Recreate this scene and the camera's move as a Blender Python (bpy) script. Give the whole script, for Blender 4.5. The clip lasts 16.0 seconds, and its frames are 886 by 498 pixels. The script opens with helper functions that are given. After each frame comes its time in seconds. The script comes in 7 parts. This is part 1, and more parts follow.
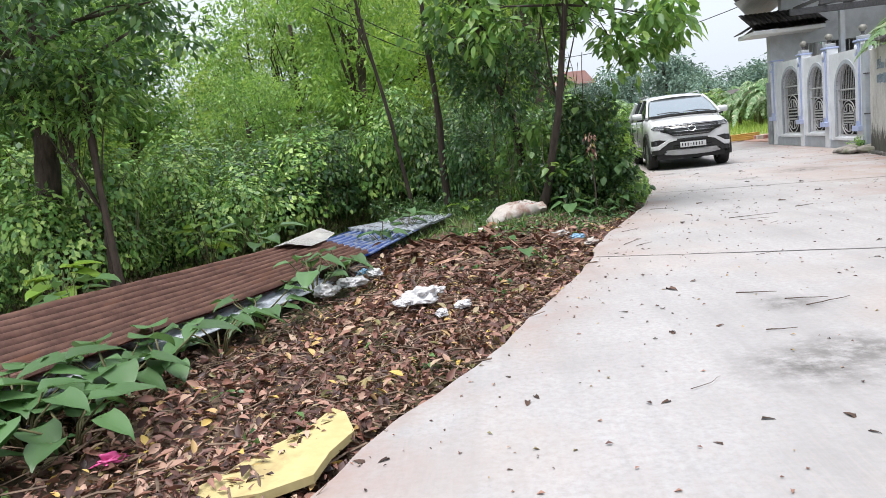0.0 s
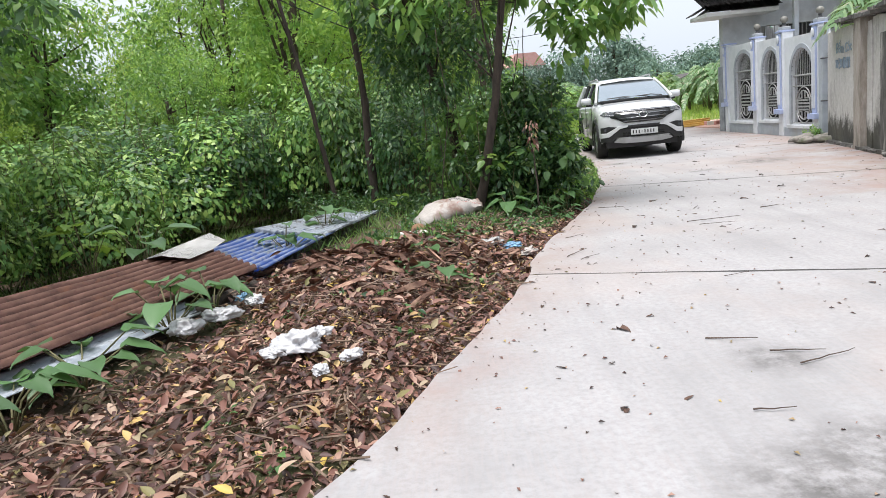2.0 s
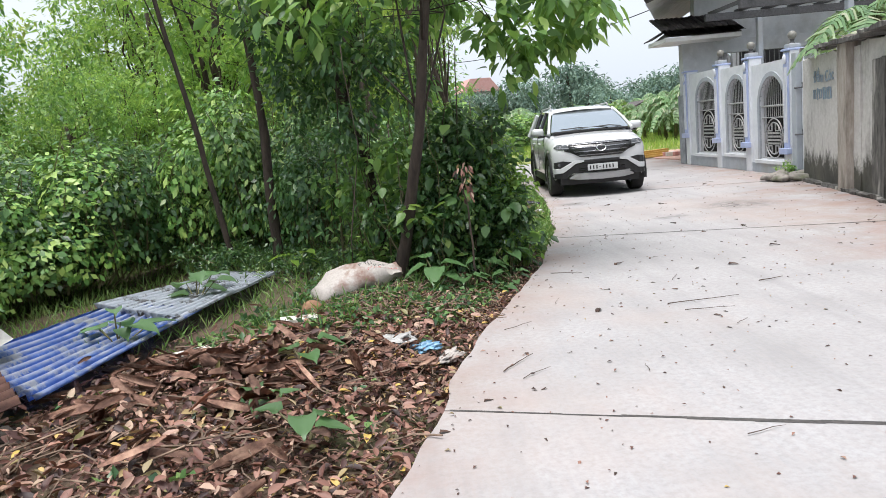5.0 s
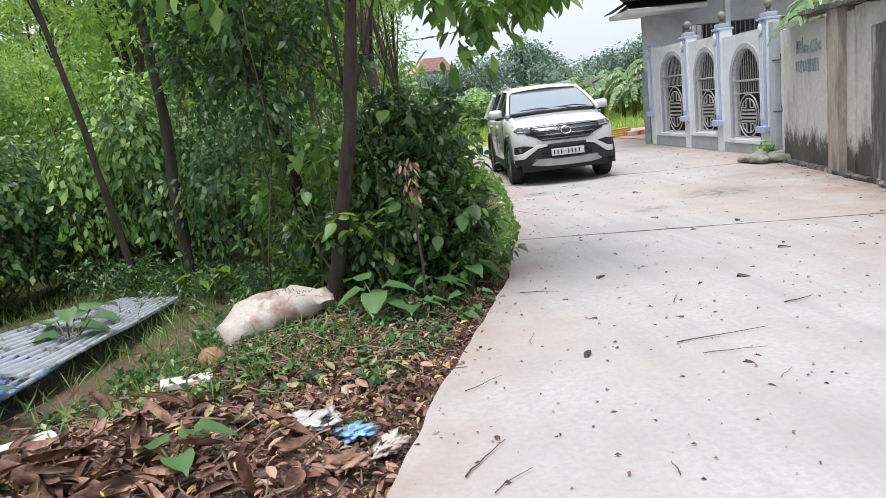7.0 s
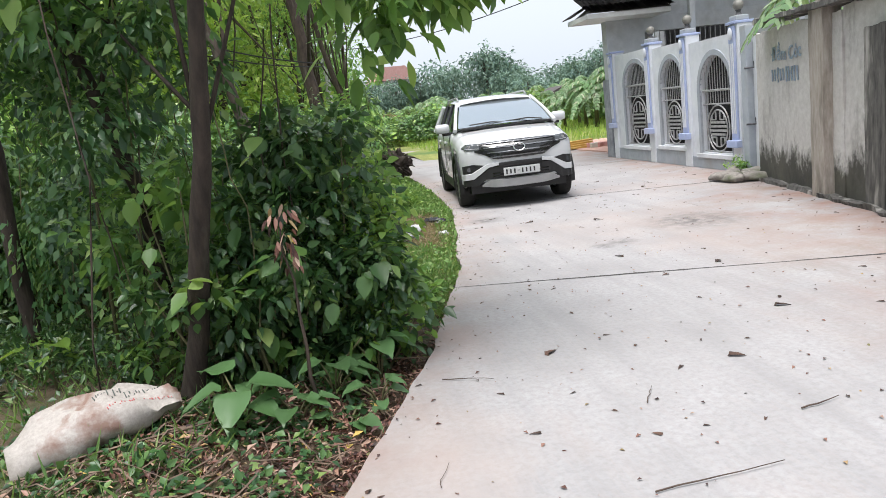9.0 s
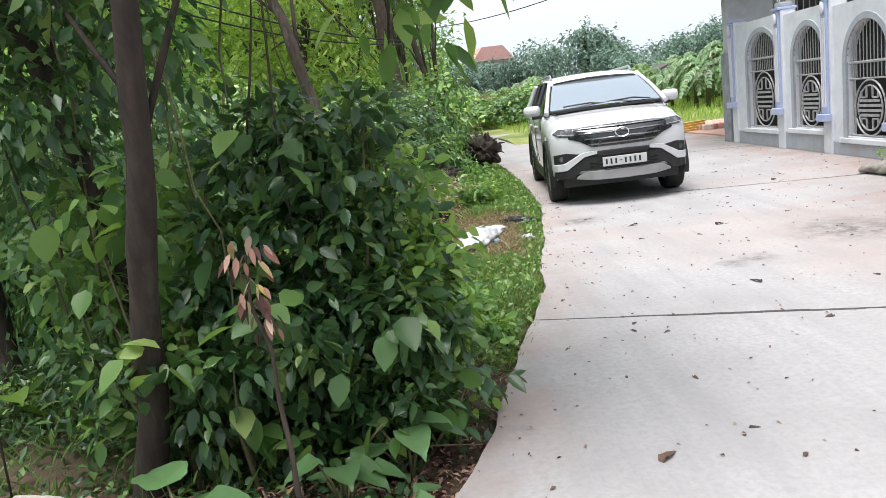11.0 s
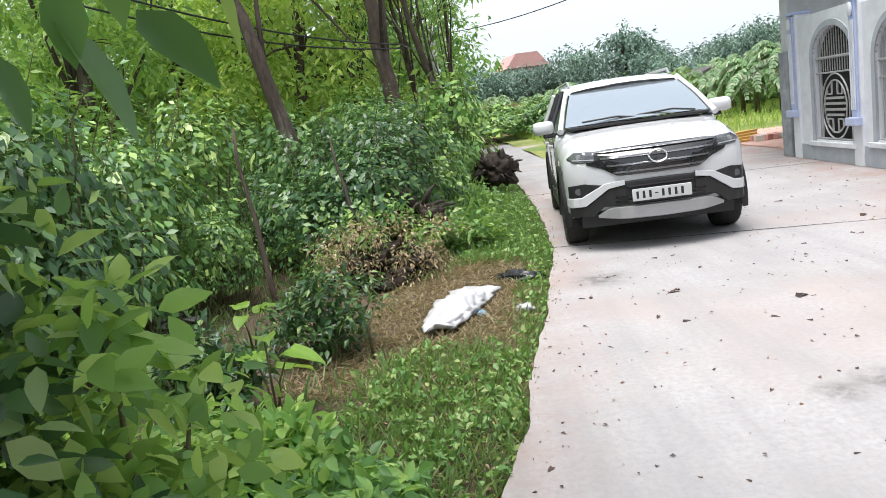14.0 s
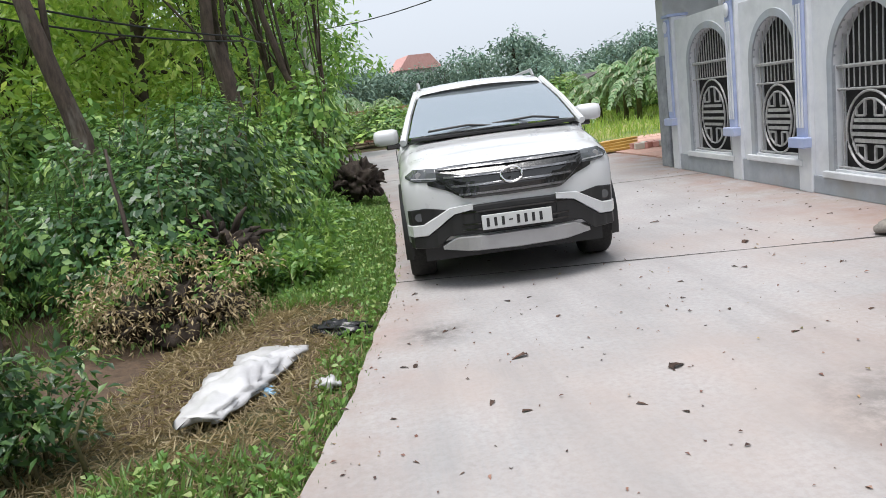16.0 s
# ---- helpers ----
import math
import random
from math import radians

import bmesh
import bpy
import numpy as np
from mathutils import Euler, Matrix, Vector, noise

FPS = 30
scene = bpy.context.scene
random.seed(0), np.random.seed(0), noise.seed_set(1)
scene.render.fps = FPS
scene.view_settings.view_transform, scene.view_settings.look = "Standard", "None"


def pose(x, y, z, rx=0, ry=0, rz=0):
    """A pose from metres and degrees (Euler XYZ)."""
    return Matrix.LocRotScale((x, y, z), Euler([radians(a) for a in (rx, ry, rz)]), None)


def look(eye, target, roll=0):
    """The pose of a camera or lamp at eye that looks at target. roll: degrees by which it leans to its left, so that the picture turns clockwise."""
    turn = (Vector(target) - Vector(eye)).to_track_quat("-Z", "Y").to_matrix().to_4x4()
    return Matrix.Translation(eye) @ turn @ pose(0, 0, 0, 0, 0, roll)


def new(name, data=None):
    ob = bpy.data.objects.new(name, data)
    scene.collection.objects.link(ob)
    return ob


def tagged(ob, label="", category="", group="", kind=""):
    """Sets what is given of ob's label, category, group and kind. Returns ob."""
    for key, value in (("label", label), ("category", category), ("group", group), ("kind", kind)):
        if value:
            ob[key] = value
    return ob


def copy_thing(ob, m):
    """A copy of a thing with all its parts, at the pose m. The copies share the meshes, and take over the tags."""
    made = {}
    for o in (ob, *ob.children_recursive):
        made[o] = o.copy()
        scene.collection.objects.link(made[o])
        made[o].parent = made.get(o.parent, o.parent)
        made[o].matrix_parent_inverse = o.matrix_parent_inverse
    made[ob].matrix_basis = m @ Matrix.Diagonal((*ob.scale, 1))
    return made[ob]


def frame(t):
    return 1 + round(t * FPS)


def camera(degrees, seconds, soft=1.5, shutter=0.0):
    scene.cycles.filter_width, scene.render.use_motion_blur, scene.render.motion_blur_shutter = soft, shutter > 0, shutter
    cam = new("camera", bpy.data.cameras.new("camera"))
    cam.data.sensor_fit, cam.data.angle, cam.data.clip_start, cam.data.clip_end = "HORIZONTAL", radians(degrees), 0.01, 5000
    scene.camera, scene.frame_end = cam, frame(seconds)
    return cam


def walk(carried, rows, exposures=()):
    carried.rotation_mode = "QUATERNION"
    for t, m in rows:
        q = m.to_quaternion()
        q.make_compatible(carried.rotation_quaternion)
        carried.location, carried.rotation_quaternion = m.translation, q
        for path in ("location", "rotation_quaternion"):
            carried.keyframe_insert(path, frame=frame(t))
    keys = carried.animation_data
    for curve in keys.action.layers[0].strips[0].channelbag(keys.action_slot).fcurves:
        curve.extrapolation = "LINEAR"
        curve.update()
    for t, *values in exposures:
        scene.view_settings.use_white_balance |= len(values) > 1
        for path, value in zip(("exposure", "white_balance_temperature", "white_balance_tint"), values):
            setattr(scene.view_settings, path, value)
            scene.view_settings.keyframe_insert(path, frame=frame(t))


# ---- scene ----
import functools

cam = camera(63.3, 16.0, 0.6)
METRES, EYE, TILT, LEAN, TURN = 12.295, 1.5, 0.0, 0.0, 0.0
PATH = [
    (0, (1.078, 0.96, 1.168), (0.929, 2.932, 0.87), -6.4),
    (0.5, (1.093, 1.307, 1.191), (1.072, 3.287, 0.912), -6.2),
    (1, (1.239, 1.606, 1.202), (1.25, 3.585, 0.908), -6.1),
    (1.5, (1.336, 1.85, 1.195), (1.331, 3.823, 0.869), -6.0),
    (2, (1.364, 2.159, 1.203), (1.341, 4.125, 0.841), -5.9),
    (2.5, (1.449, 2.448, 1.19), (1.433, 4.41, 0.802), -5.5),
    (3, (1.577, 2.738, 1.209), (1.588, 4.7, 0.824), -5.4),
    (3.5, (1.613, 3.075, 1.214), (1.65, 5.042, 0.856), -5.4),
    (4, (1.669, 3.362, 1.231), (1.721, 5.335, 0.909), -5.5),
    (4.2, (1.707, 3.492, 1.245), (1.769, 5.467, 0.937), -5.3),
    (6.3, (1.938, 4.831, 1.344), (2.114, 6.796, 1.018), -6.5),
    (6.5, (1.966, 4.95, 1.327), (2.154, 6.912, 0.986), -6.5),
    (7, (2.023, 5.311, 1.338), (2.233, 7.265, 0.965), -6.5),
    (7.5, (2.184, 5.648, 1.344), (2.425, 7.595, 0.955), -6.6),
    (8, (2.309, 5.953, 1.351), (2.583, 7.896, 0.965), -6.6),
    (8.5, (2.395, 6.292, 1.378), (2.692, 8.235, 1.005), -6.7),
    (9, (2.59, 6.594, 1.389), (2.892, 8.538, 1.027), -6.8),
    (9.5, (2.706, 6.881, 1.384), (2.982, 8.83, 1.028), -6.9),
    (9.7, (2.726, 7.035, 1.394), (2.98, 8.986, 1.038), -6.8),
    (11.8, (3.2, 8.427, 1.361), (3.092, 10.387, 0.978), -7.9),
    (12, (3.271, 8.567, 1.377), (3.136, 10.526, 0.996), -7.9),
    (12.5, (3.342, 8.872, 1.37), (3.165, 10.829, 0.998), -8.0),
    (13, (3.425, 9.221, 1.388), (3.246, 11.181, 1.033), -8.3),
    (13.5, (3.585, 9.6, 1.404), (3.441, 11.565, 1.062), -8.3),
    (14, (3.583, 9.953, 1.404), (3.511, 11.922, 1.06), -8.2),
    (14.5, (3.722, 10.275, 1.38), (3.724, 12.245, 1.031), -8.2),
    (15, (3.907, 10.597, 1.399), (3.99, 12.562, 1.038), -8.1),
    (15.5, (4.018, 10.928, 1.394), (4.178, 12.886, 1.019), -7.9),
    (16, (4.256, 11.266, 1.367), (4.459, 13.219, 0.99), -7.5),
]
walk(cam, [(t, look(eye, target, roll)) for t, eye, target, roll in PATH], [(0.0, 0.84), (9.5, 0.84), (11.9, 1.08), (13.2, 1.08), (15.0, 0.78), (16.0, 0.64)])

# ---- world and light ----
world = bpy.data.worlds.new("overcast")
scene.world = world
world.use_nodes = True
wn, wl = world.node_tree.nodes, world.node_tree.links
bgn = wn["Background"]
sky = wn.new("ShaderNodeTexSky")
sky.sky_type, sky.sun_disc = "NISHITA", False
sky.sun_elevation, sky.sun_rotation = radians(76), radians(200)
sky.air_density, sky.dust_density, sky.ozone_density = 1.0, 6.0, 1.0
haze = wn.new("ShaderNodeHueSaturation")
haze.inputs["Saturation"].default_value = 0.22
wl.new(sky.outputs[0], haze.inputs["Color"])
veil = wn.new("ShaderNodeMix")
veil.data_type = "RGBA"
veil.inputs[0].default_value = 0.75
veil.inputs[7].default_value = (4.4, 4.8, 5.4, 1)
wl.new(haze.outputs[0], veil.inputs[6])
wl.new(veil.outputs[2], bgn.inputs["Color"])
bgn.inputs["Strength"].default_value = 0.13
sun = new("sun", bpy.data.lights.new("sun", "SUN"))
sun.data.energy, sun.data.angle, sun.data.color = 2.3, radians(36), (1.0, 0.97, 0.95)
sun.matrix_world = look((0, 0, 0), (0.14, 0.20, -0.97))


# ---- material kit ----
def mat_new(name):
    m = bpy.data.materials.new(name)
    m.use_nodes = True
    return m, m.node_tree.nodes, m.node_tree.links, m.node_tree.nodes["Principled BSDF"]


def ramp(n, l, src, stops):
    r = n.new("ShaderNodeValToRGB")
    while len(r.color_ramp.elements) < len(stops):
        r.color_ramp.elements.new(0.5)
    for e, (p, c) in zip(r.color_ramp.elements, stops):
        e.position, e.color = p, (*c, 1)
    l.new(src, r.inputs[0])
    return r.outputs[0]


def noise_tex(n, l, scale, detail=4, rough=0.55, stretch=(1, 1, 1), space="Object"):
    tc, mp, t = n.new("ShaderNodeTexCoord"), n.new("ShaderNodeMapping"), n.new("ShaderNodeTexNoise")
    mp.inputs["Scale"].default_value = stretch
    l.new(tc.outputs[space], mp.inputs[0])
    l.new(mp.outputs[0], t.inputs["Vector"])
    t.inputs["Scale"].default_value, t.inputs["Detail"].default_value, t.inputs["Roughness"].default_value = scale, detail, rough
    return t.outputs["Fac"]


def mixc(n, l, fac, a, b, mode="MIX"):
    m = n.new("ShaderNodeMix")
    m.data_type, m.blend_type = "RGBA", mode
    for sock, v in ((m.inputs[0], fac), (m.inputs[6], a), (m.inputs[7], b)):
        if isinstance(v, (int, float)):
            sock.default_value = v
        elif isinstance(v, tuple):
            sock.default_value = (*v, 1)
        else:
            l.new(v, sock)
    return m.outputs[2]


def bump(n, l, p, src, strength=0.3, dist=0.01):
    b = n.new("ShaderNodeBump")
    b.inputs["Strength"].default_value, b.inputs["Distance"].default_value = strength, dist
    l.new(src, b.inputs["Height"])
    l.new(b.outputs[0], p.inputs["Normal"])


def surface(name, c1, c2, scale=8, rough=0.8, stain=None, stain_scale=1.5, stain_at=(0.5, 0.7), bumpy=0.3, metal=0.0, stretch=(1, 1, 1), random_tint=0.0, bdist=0.006, space="Object"):
    """A two-scale surface: fine grain between two colours, and stains of a third."""
    m, n, l, p = mat_new(name)
    fine = noise_tex(n, l, scale, 6, 0.65, stretch, space)
    col = ramp(n, l, fine, [(0.3, c1), (0.7, c2)])
    if stain:
        big = noise_tex(n, l, stain_scale, 5, 0.6, stretch, space)
        f = ramp(n, l, big, [(stain_at[0], (0, 0, 0)), (stain_at[1], (1, 1, 1))])
        col = mixc(n, l, f, col, stain)
    if random_tint:
        oi = n.new("ShaderNodeObjectInfo")
        hs = n.new("ShaderNodeHueSaturation")
        mr = n.new("ShaderNodeMapRange")
        mr.inputs[3].default_value, mr.inputs[4].default_value = 1 - random_tint, 1 + random_tint
        l.new(oi.outputs["Random"], mr.inputs[0])
        l.new(mr.outputs[0], hs.inputs["Value"])
        l.new(col, hs.inputs["Color"])
        col = hs.outputs[0]
    l.new(col, p.inputs["Base Color"])
    p.inputs["Roughness"].default_value, p.inputs["Metallic"].default_value = rough, metal
    if bumpy:
        bump(n, l, p, fine, bumpy, bdist)
    return m


def leafy(name, stops, rough=0.5, through_col=(0.25, 0.4, 0.05), trans=0.35, blue=1.3):
    """Leaves: a colour for each one from the ramp, a glossy skin, light through the blade."""
    m, n, l, p = mat_new(name)
    g = n.new("ShaderNodeNewGeometry")
    col = ramp(n, l, g.outputs["Random Per Island"], [(at, (r, v, b * blue + 0.004)) for at, (r, v, b) in stops])
    blot = noise_tex(n, l, 3.0, 3)
    col = mixc(n, l, ramp(n, l, blot, [(0.35, (0, 0, 0)), (0.75, (0.35, 0.35, 0.35))]), col, through_col, "SOFT_LIGHT")
    oi, hs, mr = n.new("ShaderNodeObjectInfo"), n.new("ShaderNodeHueSaturation"), n.new("ShaderNodeMapRange")
    mr.inputs[3].default_value, mr.inputs[4].default_value = 0.72, 1.28
    l.new(oi.outputs["Random"], mr.inputs[0])
    l.new(mr.outputs[0], hs.inputs["Value"])
    l.new(col, hs.inputs["Color"])
    col = hs.outputs[0]
    l.new(col, p.inputs["Base Color"])
    p.inputs["Roughness"].default_value = rough
    p.inputs["Specular IOR Level"].default_value = 0.5
    tr = n.new("ShaderNodeBsdfTranslucent")
    l.new(mixc(n, l, 0.5, col, through_col), tr.inputs["Color"])
    mx = n.new("ShaderNodeMixShader")
    mx.inputs[0].default_value = trans
    l.new(p.outputs[0], mx.inputs[1])
    l.new(tr.outputs[0], mx.inputs[2])
    l.new(mx.outputs[0], n["Material Output"].inputs["Surface"])
    return m


def plain(name, c, rough=0.5, metal=0.0, coat=0.0, vary=0.12):
    """Paint, plastic or metal with faint dirt."""
    m, n, l, p = mat_new(name)
    f = noise_tex(n, l, 6, 5, 0.6)
    d = tuple(v * (1 - vary) for v in c)
    l.new(ramp(n, l, f, [(0.35, d), (0.65, c)]), p.inputs["Base Color"])
    l.new(ramp(n, l, f, [(0.3, (rough * 0.85,) * 3), (0.7, (min(1, rough * 1.15),) * 3)]), p.inputs["Roughness"])
    p.inputs["Metallic"].default_value, p.inputs["Coat Weight"].default_value = metal, coat
    p.inputs["Coat Roughness"].default_value = 0.05
    return m


# ---- mesh kit ----
def link_mesh(name, verts, faces, mat, parent=None, label="", smooth=False):
    me = bpy.data.meshes.new(name)
    me.from_pydata([tuple(v) for v in verts], [], faces)
    me.update()
    if smooth:
        me.polygons.foreach_set("use_smooth", [True] * len(me.polygons))
    if mat:
        me.materials.append(mat)
    ob = new(name, me)
    ob.parent = parent
    if label:
        tagged(ob, label)
    return ob


def part(name, bm, mat, parent=None, label="", smooth=False):
    me = bpy.data.meshes.new(name)
    bmesh.ops.recalc_face_normals(bm, faces=bm.faces[:])
    bm.to_mesh(me)
    bm.free()
    if smooth:
        me.polygons.foreach_set("use_smooth", [True] * len(me.polygons))
    me.materials.append(mat)
    ob = new(name, me)
    ob.parent = parent
    if label:
        tagged(ob, label)
    return ob


def thing(name, label, category, at=None, group="", kind=""):
    ob = new(name)
    ob.empty_display_size = 0.1
    if at is not None:
        ob.matrix_basis = at
    return tagged(ob, label, category, group, kind)


def box(bm, x0, y0, z0, x1, y1, z1, bevel=0.0):
    vs = [bm.verts.new((x, y, z)) for z in (z0, z1) for y in (y0, y1) for x in (x0, x1)]
    fs = [bm.faces.new([vs[i] for i in q]) for q in ((0, 2, 3, 1), (4, 5, 7, 6), (0, 1, 5, 4), (2, 6, 7, 3), (0, 4, 6, 2), (1, 3, 7, 5))]
    if bevel:
        es = {e for f in fs for e in f.edges}
        bmesh.ops.bevel(bm, geom=list(es), offset=bevel, segments=2, affect="EDGES", profile=0.6)
    return bm


def box_bm(*a, bevel=0.0):
    return box(bmesh.new(), *a, bevel=bevel)


def tube(bm, pts, radii, sides=8, cap=True):
    """A round bar along a line of points, with a radius at each."""
    pts = [Vector(p) for p in pts]
    if isinstance(radii, (int, float)):
        radii = [radii] * len(pts)
    rings = []
    up = Vector((0.13, 0.29, 0.95))
    for i, p in enumerate(pts):
        d = (pts[min(i + 1, len(pts) - 1)] - pts[max(i - 1, 0)]).normalized()
        a = d.cross(up if abs(d.dot(up.normalized())) < 0.95 else Vector((1, 0, 0.1))).normalized()
        b = d.cross(a)
        rings.append([bm.verts.new(p + (a * math.cos(k * math.tau / sides) + b * math.sin(k * math.tau / sides)) * radii[i]) for k in range(sides)])
    for r, s in zip(rings, rings[1:]):
        for k in range(sides):
            bm.faces.new((r[k], r[(k + 1) % sides], s[(k + 1) % sides], s[k]))
    if cap:
        bm.faces.new(rings[0][::-1])
        bm.faces.new(rings[-1])
    return bm


def loft(bm, rows, close=False, caps=False):
    """A skin over rows of points, all of one length."""
    vr = [[bm.verts.new(p) for p in r] for r in rows]
    n = len(rows[0])
    for a, b in zip(vr, vr[1:]):
        for i in range(n if close else n - 1):
            j = (i + 1) % n
            bm.faces.new((a[i], a[j], b[j], b[i]))
    if caps:
        bm.faces.new(vr[0][::-1])
        bm.faces.new(vr[-1])
    return bm


def poly_prism(bm, pts, axis, lo, hi):
    """A flat outline in the two other axes, drawn out along axis from lo to hi."""
    def at(p, v):
        return (v, p[0], p[1]) if axis == "x" else (p[0], v, p[1]) if axis == "y" else (p[0], p[1], v)
    a, b = [bm.verts.new(at(p, lo)) for p in pts], [bm.verts.new(at(p, hi)) for p in pts]
    bm.faces.new(a[::-1])
    bm.faces.new(b)
    for i in range(len(pts)):
        j = (i + 1) % len(pts)
        bm.faces.new((a[i], a[j], b[j], b[i]))
    return bm


rng = np.random.default_rng(7)


def unit(v):
    return v / np.maximum(np.linalg.norm(v, axis=-1, keepdims=True), 1e-6)


def leaf_mesh(name, pos, tip, size, mat, width=0.42, fold=0.18, parent=None, label="", normal=None, fine=1):
    """Many folded leaves as one mesh: a place, a pointing direction and a length for each."""
    n = len(pos)
    tip = unit(tip)
    ref = rng.normal(size=(n, 3)) * 0.5 + (0, 0, 1) if normal is None else normal
    side = unit(np.cross(tip, ref))
    nor = np.cross(side, tip)
    size = np.broadcast_to(np.asarray(size, float), (n,))[:, None]
    droop = -0.18 * size * np.abs(nor[:, 2:3]) * np.array([[0, 0, 1]])
    w = size * width * 0.5
    if fine == 2:
        def at(f, s):
            return pos + tip * size * f + side * w * s + nor * (w * abs(s) * fold * 1.6) + droop * f * f
        v = np.stack([pos, at(0.22, 0.86), at(0.5, 0.98), at(0.78, 0.55), at(1.0, 0), at(0.78, -0.55), at(0.5, -0.98), at(0.22, -0.86), at(0.3, 0), at(0.7, 0)], axis=1)
        order = [0, 1, 8, 1, 2, 8, 2, 9, 8, 2, 3, 9, 3, 4, 9, 4, 5, 9, 5, 6, 9, 6, 8, 9, 6, 7, 8, 7, 0, 8]
    elif fine == 1:
        v = np.stack([pos, pos + tip * size * 0.45 + side * w + nor * w * fold * 2, pos + tip * size * 0.42,
                      pos + tip * size * 0.45 - side * w + nor * w * fold * 2, pos + tip * size + droop], axis=1)
        v[:, 2] += droop * 0.2
        order = [0, 1, 2, 1, 4, 2, 4, 3, 2, 3, 0, 2]
    else:
        v = np.stack([pos, pos + tip * size * 0.5 + side * w, pos + tip * size + droop, pos + tip * size * 0.5 - side * w], axis=1)
        order = [0, 1, 2, 0, 2, 3]
    nv, nt = v.shape[1], len(order) // 3
    me = bpy.data.meshes.new(name)
    me.vertices.add(n * nv)
    me.vertices.foreach_set("co", v.astype(np.float32).ravel())
    tri = (np.array(order)[None] + nv * np.arange(n)[:, None]).ravel()
    me.loops.add(len(tri))
    me.loops.foreach_set("vertex_index", tri.astype(np.int32))
    me.polygons.add(n * nt)
    me.polygons.foreach_set("loop_start", np.arange(0, n * nt * 3, 3, dtype=np.int32))
    me.polygons.foreach_set("use_smooth", np.ones(n * nt, dtype=bool))
    me.update(calc_edges=True)
    me.validate()
    me.materials.append(mat)
    ob = new(name, me)
    ob.parent = parent
    if label:
        tagged(ob, label)
    return ob


def sprays(centres, radius, per, flat=0.7, droop=0.35):
    """Leaves gathered in sprays round the centres: places and directions."""
    c = np.repeat(np.asarray(centres, float), per, axis=0)
    off = unit(rng.normal(size=c.shape)) * (rng.random((len(c), 1)) ** 0.5)
    off[:, 2] *= flat
    pos = c + off * np.repeat(np.broadcast_to(np.asarray(radius, float), (len(centres),)), per)[:, None]
    tip = unit(off + rng.normal(size=c.shape) * 0.45) - np.array([[0, 0, droop]])
    return pos, tip


def blob_points(n, centre, radii, shell=0.55, seed=0):
    """Points in an uneven, lumpy ellipsoid."""
    r = np.random.default_rng(seed)
    d = unit(r.normal(size=(n, 3)))
    lump = 1 + 0.22 * np.sin(d[:, 0] * 5 + seed) * np.cos(d[:, 1] * 4 + seed * 2) + 0.18 * np.sin(d[:, 2] * 7 + seed)
    rad = (shell + (1 - shell) * r.random(n)) * lump
    return np.asarray(centre) + d * rad[:, None] * np.asarray(radii)

# ---- materials ----
M_concrete, n_, l_, p_ = mat_new("pale_concrete")
fine_ = noise_tex(n_, l_, 30, 6, 0.7, (1, 1, 1), "Object")
mid_ = noise_tex(n_, l_, 1.1, 6, 0.6, (1, 1, 1), "Object")
broom_ = noise_tex(n_, l_, 9, 3, 0.5, (9, 0.8, 1), "Object")
dirt_ = noise_tex(n_, l_, 0.55, 5, 0.62, (1, 0.6, 1), "Object")
c_ = ramp(n_, l_, mid_, [(0.3, (0.295, 0.286, 0.29)), (0.6, (0.385, 0.374, 0.382))])
c_ = mixc(n_, l_, ramp(n_, l_, fine_, [(0.38, (0.6, 0.6, 0.6)), (0.58, (0, 0, 0))]), c_, (0.27, 0.26, 0.255))
c_ = mixc(n_, l_, ramp(n_, l_, broom_, [(0.42, (0, 0, 0)), (0.75, (0.55, 0.55, 0.55))]), c_, (0.36, 0.325, 0.315))
wear_ = noise_tex(n_, l_, 1.5, 4, 0.6, (2.6, 0.22, 1))
c_ = mixc(n_, l_, ramp(n_, l_, wear_, [(0.48, (0, 0, 0)), (0.7, (0.5, 0.5, 0.5))]), c_, (0.255, 0.248, 0.25))
blotch_ = noise_tex(n_, l_, 4.5, 6, 0.75)
c_ = mixc(n_, l_, ramp(n_, l_, blotch_, [(0.6, (0, 0, 0)), (0.75, (0.45, 0.45, 0.45))]), c_, (0.24, 0.225, 0.22))
c_ = mixc(n_, l_, ramp(n_, l_, dirt_, [(0.5, (0, 0, 0)), (0.72, (0.7, 0.7, 0.7))]), c_, (0.38, 0.31, 0.28))
at_ = n_.new("ShaderNodeAttribute")
at_.attribute_name = "verge_dirt"
soil_ = noise_tex(n_, l_, 1.7, 6, 0.7)
md_ = n_.new("ShaderNodeMath")
md_.operation = "MULTIPLY"
l_.new(at_.outputs["Fac"], md_.inputs[0])
l_.new(ramp(n_, l_, soil_, [(0.36, (0, 0, 0)), (0.62, (1, 1, 1))]), md_.inputs[1])
c_ = mixc(n_, l_, md_.outputs[0], c_, ramp(n_, l_, mid_, [(0.35, (0.30, 0.165, 0.13)), (0.65, (0.25, 0.20, 0.165))]))
tc_ = n_.new("ShaderNodeTexCoord")
smudge_ = noise_tex(n_, l_, 7, 5, 0.7)
